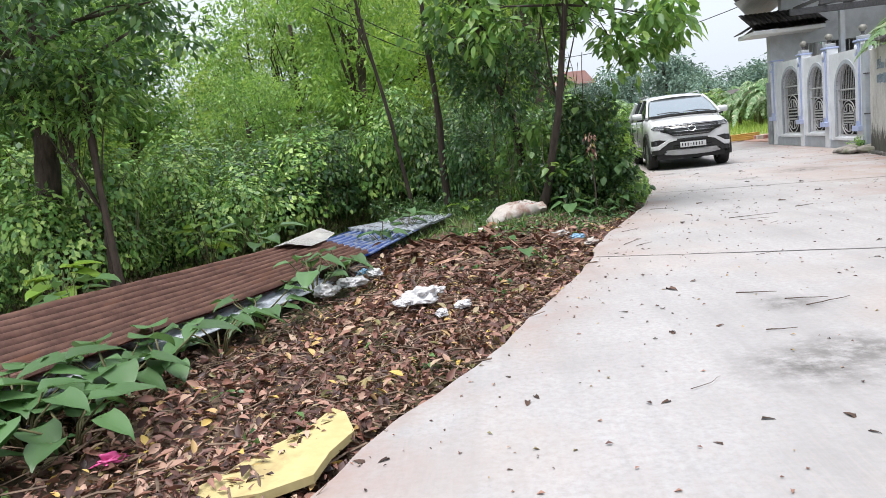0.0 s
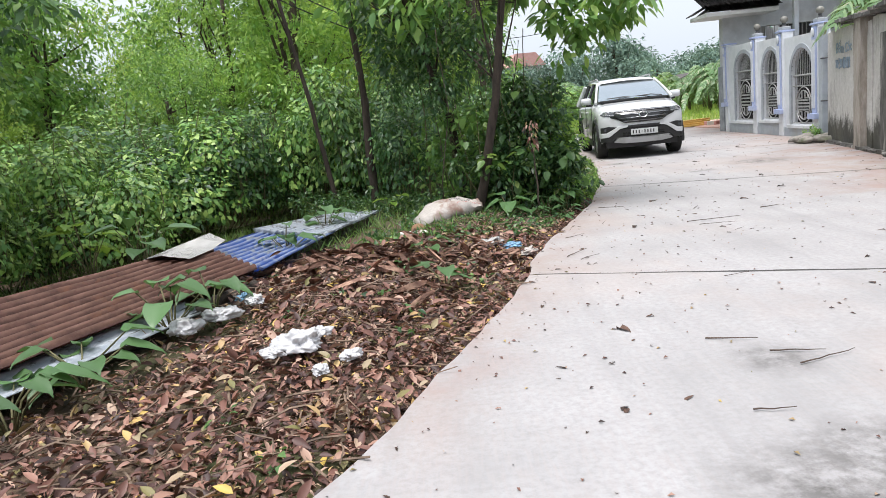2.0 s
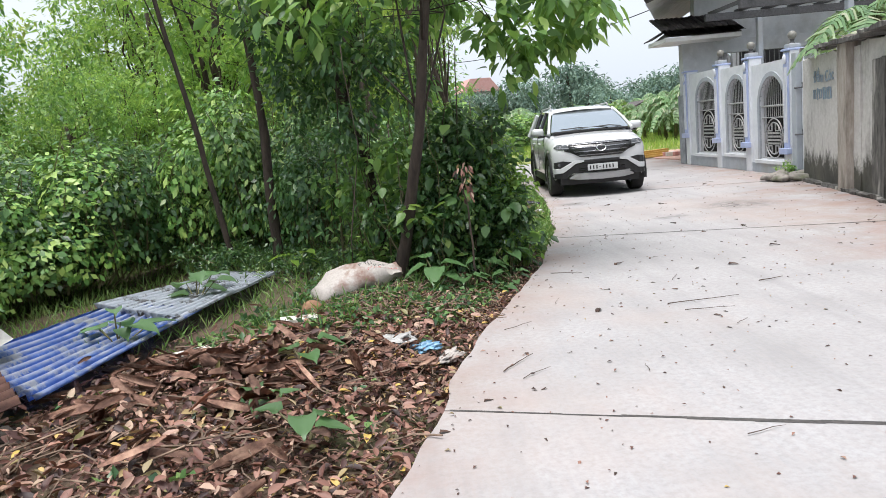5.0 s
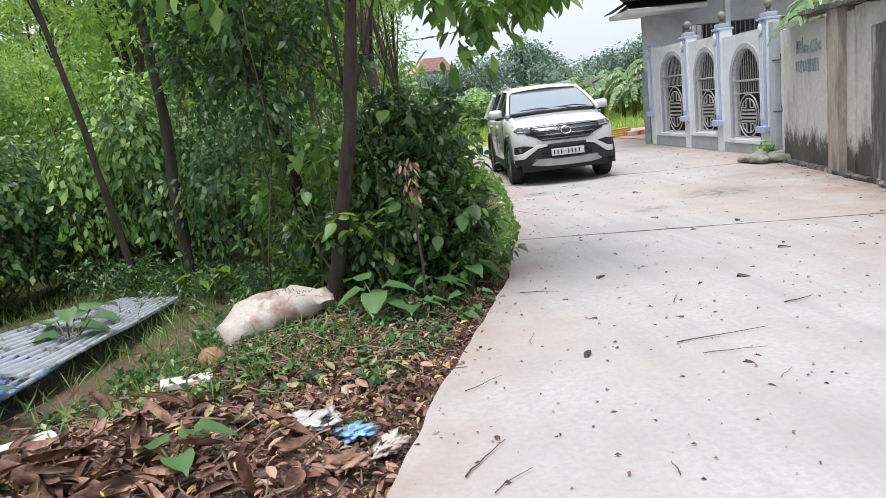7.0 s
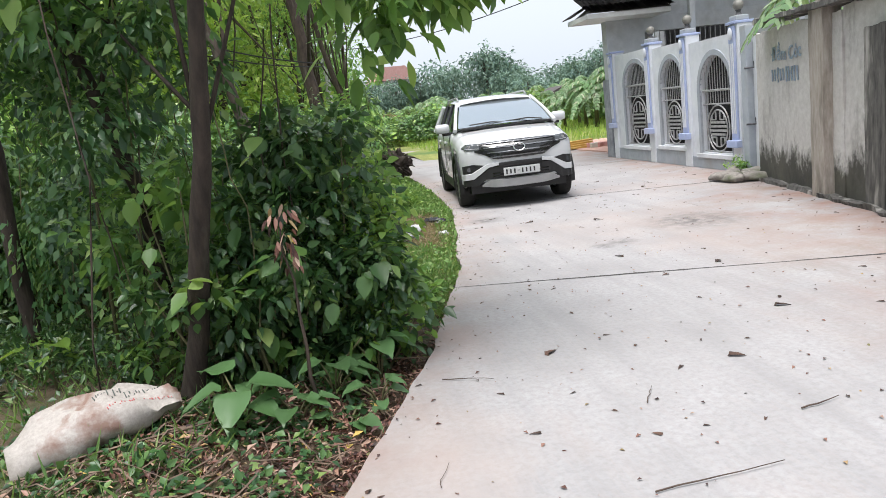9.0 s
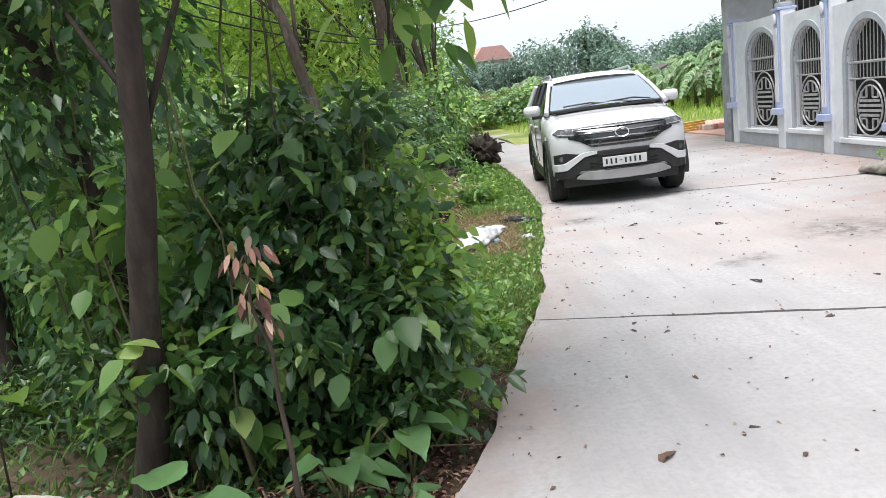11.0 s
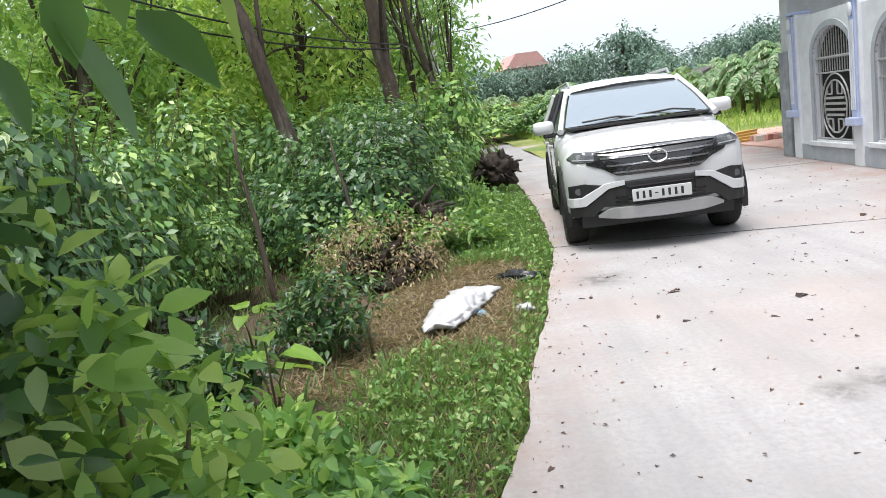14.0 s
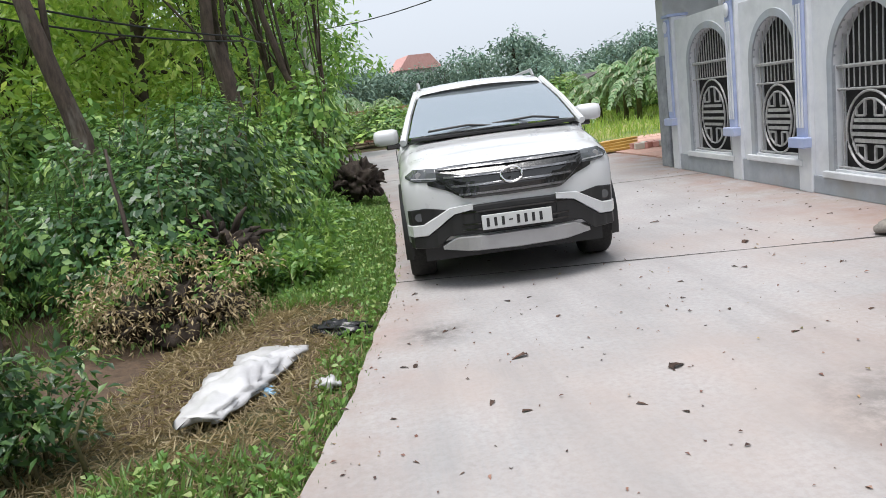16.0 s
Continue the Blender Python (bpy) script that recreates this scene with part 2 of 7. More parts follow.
for sx_, sy_, sr_ in ((2.42, 4.14, 0.34), (2.72, 4.32, 0.26), (5.12, 12.98, 0.12), (5.36, 13.06, 0.14), (2.75, 5.2, 0.2), (4.6, 15.6, 0.25), (6.4, 13.6, 0.5)):
    di_, mu_ = n_.new("ShaderNodeVectorMath"), n_.new("ShaderNodeMath")
    di_.operation, mu_.operation = "DISTANCE", "MULTIPLY"
    di_.inputs[1].default_value = (sx_, sy_, 0)
    l_.new(tc_.outputs["Object"], di_.inputs[0])
    l_.new(ramp(n_, l_, di_.outputs["Value"], [(0.0, (1, 1, 1)), (sr_ * 1.25, (0, 0, 0))]), mu_.inputs[0])
    l_.new(ramp(n_, l_, smudge_, [(0.38, (0.1, 0.1, 0.1)), (0.6, (1, 1, 1))]), mu_.inputs[1])
    c_ = mixc(n_, l_, mu_.outputs[0], c_, (0.10, 0.094, 0.09))
l_.new(c_, p_.inputs["Base Color"])
p_.inputs["Roughness"].default_value = 0.88
bump(n_, l_, p_, fine_, 0.25, 0.004)
M_joint = surface("tar_joint", (0.03, 0.03, 0.03), (0.10, 0.09, 0.085), 30, 0.9)
M_soil = surface("dark_soil_with_litter", (0.055, 0.038, 0.026), (0.13, 0.085, 0.055), 14, 0.95, (0.06, 0.075, 0.025), 0.6, (0.5, 0.62), 0.8, bdist=0.03)
M_field = surface("dry_grass_field", (0.16, 0.19, 0.05), (0.32, 0.32, 0.09), 3, 0.95, (0.10, 0.17, 0.04), 0.25, (0.45, 0.6), 0.8, bdist=0.05)
M_red_dirt = surface("pink_pavers", (0.45, 0.27, 0.22), (0.55, 0.35, 0.29), 12, 0.9, (0.4, 0.33, 0.28), 1.2, random_tint=0.12)
M_white_wall = surface("whitewash", (0.60, 0.62, 0.66), (0.71, 0.725, 0.75), 5, 0.8, (0.50, 0.52, 0.54), 1.3, (0.55, 0.78), 0.15)
M_lilac = surface("lilac_paint", (0.33, 0.39, 0.60), (0.42, 0.48, 0.68), 6, 0.7, (0.5, 0.52, 0.62), 2.0, (0.5, 0.75), 0.15)
M_grey_paint = surface("grey_blue_paint", (0.31, 0.34, 0.38), (0.41, 0.44, 0.48), 5, 0.8, (0.34, 0.34, 0.33), 1.6, (0.5, 0.72), 0.2)
M_old_wall, n_, l_, p_ = mat_new("weathered_render")
a_ = noise_tex(n_, l_, 12, 6, 0.7)
s_ = noise_tex(n_, l_, 1.3, 8, 0.72, (1.5, 1.5, 0.55))
b_ = noise_tex(n_, l_, 0.9, 6, 0.7)
c_ = ramp(n_, l_, a_, [(0.3, (0.44, 0.42, 0.40)), (0.7, (0.60, 0.58, 0.56))])
c_ = mixc(n_, l_, ramp(n_, l_, s_, [(0.56, (0, 0, 0)), (0.72, (0.7, 0.7, 0.7))]), c_, (0.15, 0.14, 0.125))
c_ = mixc(n_, l_, ramp(n_, l_, b_, [(0.55, (0, 0, 0)), (0.7, (0.6, 0.6, 0.6))]), c_, (0.56, 0.52, 0.48))
# ragged black mould that has crept up from the foot, and green algae in it
tc_, sep_, ad_ = n_.new("ShaderNodeTexCoord"), n_.new("ShaderNodeSeparateXYZ"), n_.new("ShaderNodeMath")
ad_.operation = "MULTIPLY_ADD"
ad_.inputs[1].default_value = -0.75
l_.new(tc_.outputs["Object"], sep_.inputs[0])
l_.new(sep_.outputs["Z"], ad_.inputs[0])
l_.new(noise_tex(n_, l_, 2.4, 8, 0.75, (1.6, 1.6, 0.9)), ad_.inputs[2])
c_ = mixc(n_, l_, ramp(n_, l_, ad_.outputs[0], [(0.10, (0, 0, 0)), (0.26, (0.95, 0.95, 0.95))]), c_, ramp(n_, l_, b_, [(0.4, (0.035, 0.034, 0.028)), (0.7, (0.10, 0.095, 0.07))]))
l_.new(c_, p_.inputs["Base Color"])
p_.inputs["Roughness"].default_value = 0.93
bump(n_, l_, p_, a_, 0.5, 0.01)
M_pier = surface("brown_pier_render", (0.27, 0.23, 0.195), (0.44, 0.40, 0.36), 10, 0.93, (0.13, 0.11, 0.09), 1.6, (0.48, 0.66), 0.4, stretch=(2, 2, 0.5))
M_old_dark = surface("mould_black_render", (0.035, 0.035, 0.033), (0.16, 0.15, 0.14), 9, 0.95, (0.42, 0.40, 0.37), 1.5, (0.55, 0.66), 0.4, stretch=(2, 2, 0.4))
M_iron = surface("painted_iron", (0.30, 0.30, 0.30), (0.50, 0.50, 0.50), 20, 0.45, (0.22, 0.15, 0.11), 3, (0.6, 0.75), 0.1, metal=0.3)
M_dark_iron = surface("dark_iron", (0.05, 0.05, 0.055), (0.11, 0.11, 0.115), 20, 0.6)
# plaster darkened in its colour to imitate an unlit interior
M_dark_in = plain("shade_dark_plaster", (0.16, 0.16, 0.165), 0.9)
M_tile = surface("dark_roof_tile", (0.05, 0.045, 0.045), (0.12, 0.105, 0.10), 10, 0.85, (0.2, 0.17, 0.15), 2, (0.55, 0.75), random_tint=0.2)
M_soffit = surface("white_soffit", (0.62, 0.62, 0.60), (0.74, 0.74, 0.72), 6, 0.85, (0.5, 0.48, 0.45), 1.4, (0.55, 0.75))
M_bark = surface("grey_brown_bark", (0.032, 0.023, 0.018), (0.10, 0.072, 0.055), 22, 0.9, (0.20, 0.18, 0.15), 3, (0.58, 0.7), 0.9, stretch=(1, 1, 0.25), bdist=0.012)
M_bark_dark = surface("dark_bark", (0.018, 0.013, 0.010), (0.058, 0.042, 0.032), 22, 0.9, (0.10, 0.09, 0.07), 3, (0.6, 0.72), 0.9, stretch=(1, 1, 0.25), bdist=0.012)
M_stem = surface("green_brown_stems", (0.07, 0.075, 0.03), (0.16, 0.14, 0.07), 18, 0.8)
M_leaf_dark = leafy("dark_glossy_leaves", [(0, (0.022, 0.058, 0.018)), (0.5, (0.055, 0.125, 0.036)), (0.85, (0.115, 0.21, 0.055)), (1, (0.24, 0.33, 0.08))], 0.34, (0.2, 0.38, 0.07), 0.26)
M_leaf_mid = leafy("mid_green_leaves", [(0, (0.05, 0.125, 0.034)), (0.45, (0.13, 0.26, 0.065)), (0.8, (0.24, 0.40, 0.095)), (1, (0.42, 0.54, 0.14))], 0.4, (0.38, 0.58, 0.08), 0.42)
M_leaf_light = leafy("light_green_leaves", [(0, (0.09, 0.21, 0.045)), (0.5, (0.22, 0.40, 0.085)), (1, (0.46, 0.60, 0.14))], 0.45, (0.48, 0.66, 0.10), 0.48)
M_leaf_yellow = leafy("yellow_green_leaves", [(0, (0.17, 0.31, 0.05)), (0.6, (0.32, 0.47, 0.085)), (1, (0.50, 0.58, 0.13))], 0.5, (0.48, 0.60, 0.10), 0.5)
M_shrub_mid = leafy("shrub_leaves", [(0, (0.04, 0.10, 0.028)), (0.45, (0.11, 0.23, 0.058)), (0.8, (0.23, 0.39, 0.09)), (1, (0.42, 0.54, 0.14))], 0.36, (0.38, 0.58, 0.08), 0.18)
M_shrub_light = leafy("light_shrub_leaves", [(0, (0.05, 0.125, 0.03)), (0.5, (0.155, 0.30, 0.065)), (1, (0.40, 0.53, 0.125))], 0.4, (0.48, 0.66, 0.10), 0.18)
# distance haze is mixed into these leaf colours
M_leaf_far = leafy("haze_tinted_far_leaves", [(0, (0.10, 0.17, 0.115)), (0.5, (0.16, 0.25, 0.155)), (1, (0.25, 0.35, 0.21))], 0.8, (0.25, 0.34, 0.16), 0.2)
M_dead = leafy("dead_brown_leaves", [(0, (0.03, 0.016, 0.011)), (0.25, (0.10, 0.046, 0.032)), (0.5, (0.22, 0.105, 0.07)), (0.72, (0.36, 0.20, 0.135)), (0.86, (0.50, 0.36, 0.25)), (0.92, (0.19, 0.19, 0.06)), (0.96, (0.50, 0.34, 0.16)), (1, (0.60, 0.44, 0.09))], 0.55, (0.3, 0.16, 0.06), 0.08, 1.1)
M_grass = leafy("grass_blades", [(0, (0.085, 0.18, 0.04)), (0.6, (0.17, 0.30, 0.065)), (1, (0.33, 0.38, 0.12))], 0.45, (0.32, 0.5, 0.07), 0.35)
M_straw = leafy("straw_grass", [(0, (0.19, 0.15, 0.065)), (0.6, (0.36, 0.28, 0.13)), (1, (0.50, 0.43, 0.22))], 0.7, (0.4, 0.35, 0.12), 0.25)

# ---- road and ground ----
LEFT = [(-1.6, -40.0), (-0.75, 0.0), (-0.15, 2.0), (0.35, 3.25), (0.57, 3.89), (0.96, 4.65), (1.50, 6.08), (1.92, 7.29), (1.99, 7.73), (2.25, 8.60), (2.65, 9.55), (3.10, 10.78), (3.74, 13.05), (3.86, 13.86), (4.09, 15.0), (4.44, 17.2), (4.62, 20.0), (4.72, 24.0), (4.3, 32.0), (3.2, 43.0)]
RIGHT = [(3.2, -40.0), (4.6, 0.0), (5.2, 3.5), (5.8, 6.0), (6.55, 8.5), (7.1, 10.2), (7.80, 12.5), (8.25, 14.2), (8.7, 15.8), (9.0, 17.0), (9.12, 18.6), (9.22, 20.2), (9.36, 22.0), (9.72, 23.4), (9.9, 26.0), (9.6, 32.0), (8.6, 43.0)]


def on_line(line, y):
    for (xa, ya), (xb, yb) in zip(line, line[1:]):
        if ya <= y <= yb:
            return xa + (xb - xa) * (y - ya) / (yb - ya)
    return line[-1][0]


def earth(x, y):
    """Height of the earth beside the road."""
    e = on_line(LEFT, min(max(y, -40), 43))
    d = e - x
    wob = 0.03 * math.sin(x * 2.3 + y * 1.1) + 0.02 * math.sin(x * 5.1 - y * 3.3)
    if d < 0:
        r = on_line(RIGHT, min(max(y, -40), 43))
        if x < r + 0.1 and -40 < y < 43:
            return -0.10
        return -0.03
    bank = min(1, d / 0.35)
    mound = 0.12 * math.exp(-((y - 7.6) / 1.8) ** 2 - ((d - 1.3) / 0.8) ** 2)
    fall = -0.55 * min(1, max(0, (d - 3.2) / 5.0))
    return -0.09 + 0.08 * bank + (wob * bank if d < 14 else 0) + mound + fall


def axis(lo, hi, near_lo, near_hi, step, far):
    a = list(np.arange(near_lo, near_hi + 1e-6, step))
    s, v = step, near_hi
    while v < hi:
        s = min(s * 1.5, far)
        v += s
        a.append(min(v, hi))
    s, v = step, near_lo
    while v > lo:
        s = min(s * 1.5, far)
        v -= s
        a.insert(0, max(v, lo))
    return a


gx, gy = axis(-900, 900, -7, 6, 0.2, 120), axis(-400, 1500, 0, 26, 0.2, 120)
gv = [(x, y, earth(x, y) + (max(0, y - 60) * 0.012 if y > 60 else 0)) for y in gy for x in gx]
w_ = len(gx)
gf = [(j * w_ + i, j * w_ + i + 1, (j + 1) * w_ + i + 1, (j + 1) * w_ + i) for j in range(len(gy) - 1) for i in range(w_ - 1)]
tagged(link_mesh("ground", gv, gf, M_soil, None, "dark brown soil under leaf litter and undergrowth", True), "", "ground", "", "structure")

road = thing("road", "pale concrete village lane with dark cross joints", "road", kind="structure")


def joint_y(k, x):
    """The cross joints: where joint k crosses x."""
    x0, y0, slope = [(-1.0, -2.9, -0.4), (-0.1, 2.45, -0.4), (1.97, 7.29, -0.385), (3.72, 12.20, -0.335), (4.5, 17.16, -0.265), (4.7, 22.0, -0.2), (4.6, 27.0, -0.1), (4.3, 32.0, 0), (3.9, 37.5, 0), (3.2, 43.0, 0)][k]
    return y0 + slope * (x - x0)


def slab(k):
    """One concrete bay between two joints, with a worn, slightly ragged verge."""
    rows, n = [], 64
    for j in range(n + 1):
        f = j / n
        row = []
        for i in range(25):
            g = (i / 24) ** 1.0
            y = 0
            x = 0
            for _ in range(6):
                x = on_line(LEFT, y) * (1 - g) + on_line(RIGHT, y) * g
                ya, yb = joint_y(k, x) + 0.006, joint_y(k + 1, x) - 0.006
                y = ya + (yb - ya) * f
            if i == 0:
                x += 0.008 * math.sin(y * 3.1) + 0.006 * math.sin(y * 7.7 + 1) + 0.005 * math.sin(y * 17)
            row.append((x, y, 0.0))
        rows.append(row)
    bm = bmesh.new()
    loft(bm, rows)
    lo = bmesh.ops.extrude_face_region(bm, geom=bm.faces[:])
    for v in lo["geom"]:
        if isinstance(v, bmesh.types.BMVert):
            v.co.z -= 0.14
    ob = part("slab", bm, M_concrete, road)
    dirt = ob.data.attributes.new("verge_dirt", "FLOAT", "POINT")
    for i, v in enumerate(ob.data.vertices):
        x, y = v.co.x, v.co.y
        yy = min(max(y, -40), 43)
        r, e = on_line(RIGHT, yy) - x, x - on_line(LEFT, yy)
        dirt.data[i].value = max(max(0, 1 - r / (2.3 if 9.5 < y < 15 else 1.3 if y > 9 else 0.8)) * 1.0, max(0, 1 - e / 0.5) * 0.55)


for k in range(9):
    slab(k)
part("slab", box_bm(-1.7, -40, -0.14, 3.3, -3.6, -0.002), M_concrete, road)
bm = bmesh.new()
for k in range(1, 9):
    x_first = 4.0
    for _ in range(8):
        x_first = on_line(LEFT, joint_y(k, x_first))
    xs = [x_first + 0.02 + i * 0.25 for i in range(26)]
    for xa, xb in zip(xs, xs[1:]):
        if xb < on_line(RIGHT, joint_y(k, xb)):
            j = 0.004 * math.sin(xa * 9 + k)
            wd = 0.012 + 0.006 * math.sin(xa * 3.1 + k * 2)
            a = [bm.verts.new((x, joint_y(k, x) + s * wd + j, 0.002)) for x, s in ((xa, -1), (xb, -1), (xb, 1), (xa, 1))]
            bm.faces.new(a)
part("joint_filler", bm, M_joint, road, "black tar joint filler")

# dry grass field and paved forecourt beyond the gate
fv = [(x, y, 0.02 + 0.05 * math.sin(x * 0.9) * math.sin(y * 0.7)) for y in np.linspace(29, 60, 18) for x in np.linspace(6, 60, 18)]
ff = [(j * 18 + i, j * 18 + i + 1, (j + 1) * 18 + i + 1, (j + 1) * 18 + i) for j in range(17) for i in range(17)]
tagged(link_mesh("field", fv, ff, M_field, None, "yellow-green rough grass field beyond the lane", True), "", "field", "", "structure")
court = thing("pavement", "pink paved forecourt beside the gate wall", "pavement", kind="structure")
slab_me = None
for i in range(7):
    for j in range(8):
        if slab_me is None:
            first = part("paver", box_bm(0, 0, -0.06, 0.78, 0.78, 0.03, bevel=0.01), M_red_dirt, court)
            slab_me = first.data
            first.matrix_basis = pose(9.75, 23.3, 0)
        else:
            o = new("paver", slab_me)
            o.parent = court
            o.matrix_basis = pose(9.75 + i * 0.8, 23.3 + j * 0.8, 0.002 * ((i * 7 + j * 3) % 4))

# ---- gate wall ----
WA, WB = Vector((8.98, 17.0)), Vector((9.25, 22.1))
WDIR = (WB - WA).normalized()


def wall_frame(y0):
    """Local x along the gate wall towards the house, y into the yard, z up."""
    p = WA + WDIR * ((y0 - WA.y) / WDIR.y)
    return Matrix(((WDIR.x, WDIR.y, 0, p.x), (WDIR.y, -WDIR.x, 0, p.y), (0, 0, 1, 0), (0, 0, 0, 1)))


def arch_outline(cx, half, z0, zs, rise, n=18):
    pts = [(cx - half, z0), (cx + half, z0)]
    return pts + [(cx + half * math.cos(math.pi * i / n), zs + rise * math.sin(math.pi * i / n)) for i in range(n + 1)]


def bay(bm, x0, x1, z0, z1, cx, half, zb, zs, rise, d0, d1):
    """A wall panel with an arched opening right through it."""
    n = 18
    inner = [(cx - half, zb), (cx + half, zb)] + [(cx + half * math.cos(math.pi * i / n), zs + rise * math.sin(math.pi * i / n)) for i in range(1, n)]
    inner.insert(2, (cx + half, zs))
    inner.append((cx - half, zs))
    outer = []
    for x, z in inner:
        if z <= zb:
            outer.append((x0 if x < cx else x1, z0))
        elif z <= zs:
            outer.append((x1 if x > cx else x0, zs))
        else:
            a = math.atan2((z - zs) / rise, (x - cx) / half)
            u, v = math.cos(a), math.sin(a)
            s = min((x1 - cx) / abs(u) if abs(u) > 1e-6 else 99, (z1 - zs) / v if v > 1e-6 else 99)
            outer.append((min(max(cx + u * s, x0), x1), zs + v * s))
    # square the upper corners
    for sgn, xx in ((1, x1), (-1, x0)):
        best = min(range(len(outer)), key=lambda i: (outer[i][0] - xx) ** 2 + (outer[i][1] - z1) ** 2)
        outer[best] = (xx, z1)
    m = len(inner)
    for y in (d0, d1):
        a = [bm.verts.new((p[0], y, p[1])) for p in inner]
        b = [bm.verts.new((p[0], y, p[1])) for p in outer]
        for i in range(m):
            j = (i + 1) % m
            bm.faces.new((a[i], a[j], b[j], b[i]))
        if y == d0:
            a0, b0 = a, b
        else:
            for i in range(m):
                j = (i + 1) % m
                bm.faces.new((a0[i], a0[j], a[j], a[i]))
                bm.faces.new((b0[i], b0[j], b[j], b[i]))
    return bm


def bay_fill(cx, half, zb, zs, rise, y):
    bm = bmesh.new()
    pts = [(cx - half, zb), (cx + half, zb)] + [(cx + half * math.cos(math.pi * i / 18), zs + rise * math.sin(math.pi * i / 18)) for i in range(19)]
    poly_prism(bm, pts, "y", y, y + 0.01)
    return bm


# near-black for the added sheets that imitate the dark yard behind the arches
M_yard_shade = surface("yard_shade_fill", (0.006, 0.006, 0.007), (0.018, 0.018, 0.019), 40, 0.9, (0.035, 0.033, 0.03), 2.5, (0.5, 0.75))
gate_wall = thing("garden_wall", "white rendered garden wall with arched grilles and lilac pilasters", "garden wall", at=wall_frame(16.8))
PIL = [0.0, 1.68, 3.22, 5.22]
OPEN = [(0.72, 0.50, 0.27, 1.30, 0.54), (2.33, 0.47, 0.36, 1.42, 0.50), (4.02, 0.60, 0.32, 1.56, 0.43)]
TOPS = [2.10, 2.17, 2.22]
for k, (cx, half, zb, zs, rise) in enumerate(OPEN):
    x0, x1 = PIL[k] + 0.12, PIL[k + 1] - 0.12
    part("wall_panel", bay(bmesh.new(), x0, x1, 0.0, TOPS[k], cx, half, zb, zs, rise, 0.0, 0.16), M_white_wall, gate_wall)
    part("base_course", box_bm(x0, -0.03, 0.0, x1, -0.003, zb - 0.08, bevel=0.008), M_grey_paint, gate_wall, "grey painted base course")
    # raised surround of the opening
    bm = bmesh.new()
    n = 24
    path = [(cx - half, zb - 0.02)] + [(cx + half * math.cos(math.pi * (1 - i / n)), zs + rise * math.sin(math.pi * (1 - i / n))) for i in range(n + 1)] + [(cx + half, zb - 0.02)]
    rows = []
    for i, (x, z) in enumerate(path):
        a, b = Vector(path[max(i - 1, 0)]), Vector(path[min(i + 1, len(path) - 1)])
        d = (b - a).normalized()
        o = Vector((-d.y, d.x))
        rows.append([(x, 0.02, z), (x, -0.018, z), (x + o.x * 0.085, -0.018, z + o.y * 0.085), (x + o.x * 0.09, 0.004, z + o.y * 0.09)])
    loft(bm, rows)
    part("arch_moulding", bm, M_grey_paint, gate_wall, "grey arched moulding")
    part("window_sill", box_bm(cx - half - 0.14, -0.06, zb - 0.09, cx + half + 0.14, 0.0, zb - 0.02, bevel=0.01), M_white_wall, gate_wall)
    # added sheet: the yard's shade painted right behind the grille
    part("backing_sheet", bay_fill(cx, half - 0.002, zb, zs, rise, 0.125), M_yard_shade, gate_wall, "near-black sheet standing in for yard shade")
    # iron grille
    grille = part("grille", tube(bmesh.new(), [(cx - half, 0.045, zs - 0.02), (cx + half, 0.045, zs - 0.02)], 0.02, 6), M_iron, gate_wall, "grey iron grille with an oval emblem")
    nb = 12 if k < 2 else 16
    for i in range(1, nb):
        x = cx - half + 2 * half * i / nb
        u = (x - cx) / half
        top = zs + rise * math.sqrt(max(0, 1 - u * u)) - 0.01
        low = zb if abs(u) > 0.74 else zs - 0.22
        part("bar", tube(bmesh.new(), [(x, 0.05, low), (x, 0.05, top)], 0.0075, 5), M_iron, grille)
    part("rail", tube(bmesh.new(), [(cx - half, 0.045, zs - 0.24), (cx + half, 0.045, zs - 0.24)], 0.013, 6), M_iron, grille)
    part("rail", tube(bmesh.new(), [(cx - half, 0.045, zb + 0.02), (cx + half, 0.045, zb + 0.02)], 0.013, 6), M_iron, grille)
    oz, oh = (zb + zs - 0.24) / 2, (zs - 0.24 - zb) / 2 - 0.02
    ow = half * 0.72
    for s in (1.0, 0.8):
        ring = [(cx + ow * s * math.cos(a), 0.035, oz + oh * s * math.sin(a)) for a in np.linspace(0, math.tau, 29)]
        part("oval_ring", tube(bmesh.new(), ring, 0.0125, 6, cap=False), M_iron, grille)
    for z in (-0.26, -0.09, 0.09, 0.26):
        w = ow * (0.62 if abs(z) > 0.2 else 0.78)
        part("emblem_bar", box_bm(cx - w, 0.02, oz + z * oh - 0.018, cx + w, 0.04, oz + z * oh + 0.018), M_iron, grille)
    for sx in (-1, 1):
        for sz in (-1, 1):
            bm = bmesh.new()
            xa, za = cx + sx * ow * 0.2, oz + sz * oh * 0.38
            box(bm, xa - 0.01, 0.02, min(za, oz + sz * oh * 0.8), xa + 0.01, 0.04, max(za, oz + sz * oh * 0.8))
            xb = cx + sx * ow * 0.55
            box(bm, min(xa, xb), 0.02, za - 0.01, max(xa, xb), 0.0398, za + 0.01)
            box(bm, xb - 0.01, 0.0202, min(za, oz + sz * oh * 0.6), xb + 0.01, 0.0396, max(za, oz + sz * oh * 0.6))
            part("emblem_bar", bm, M_iron, grille)
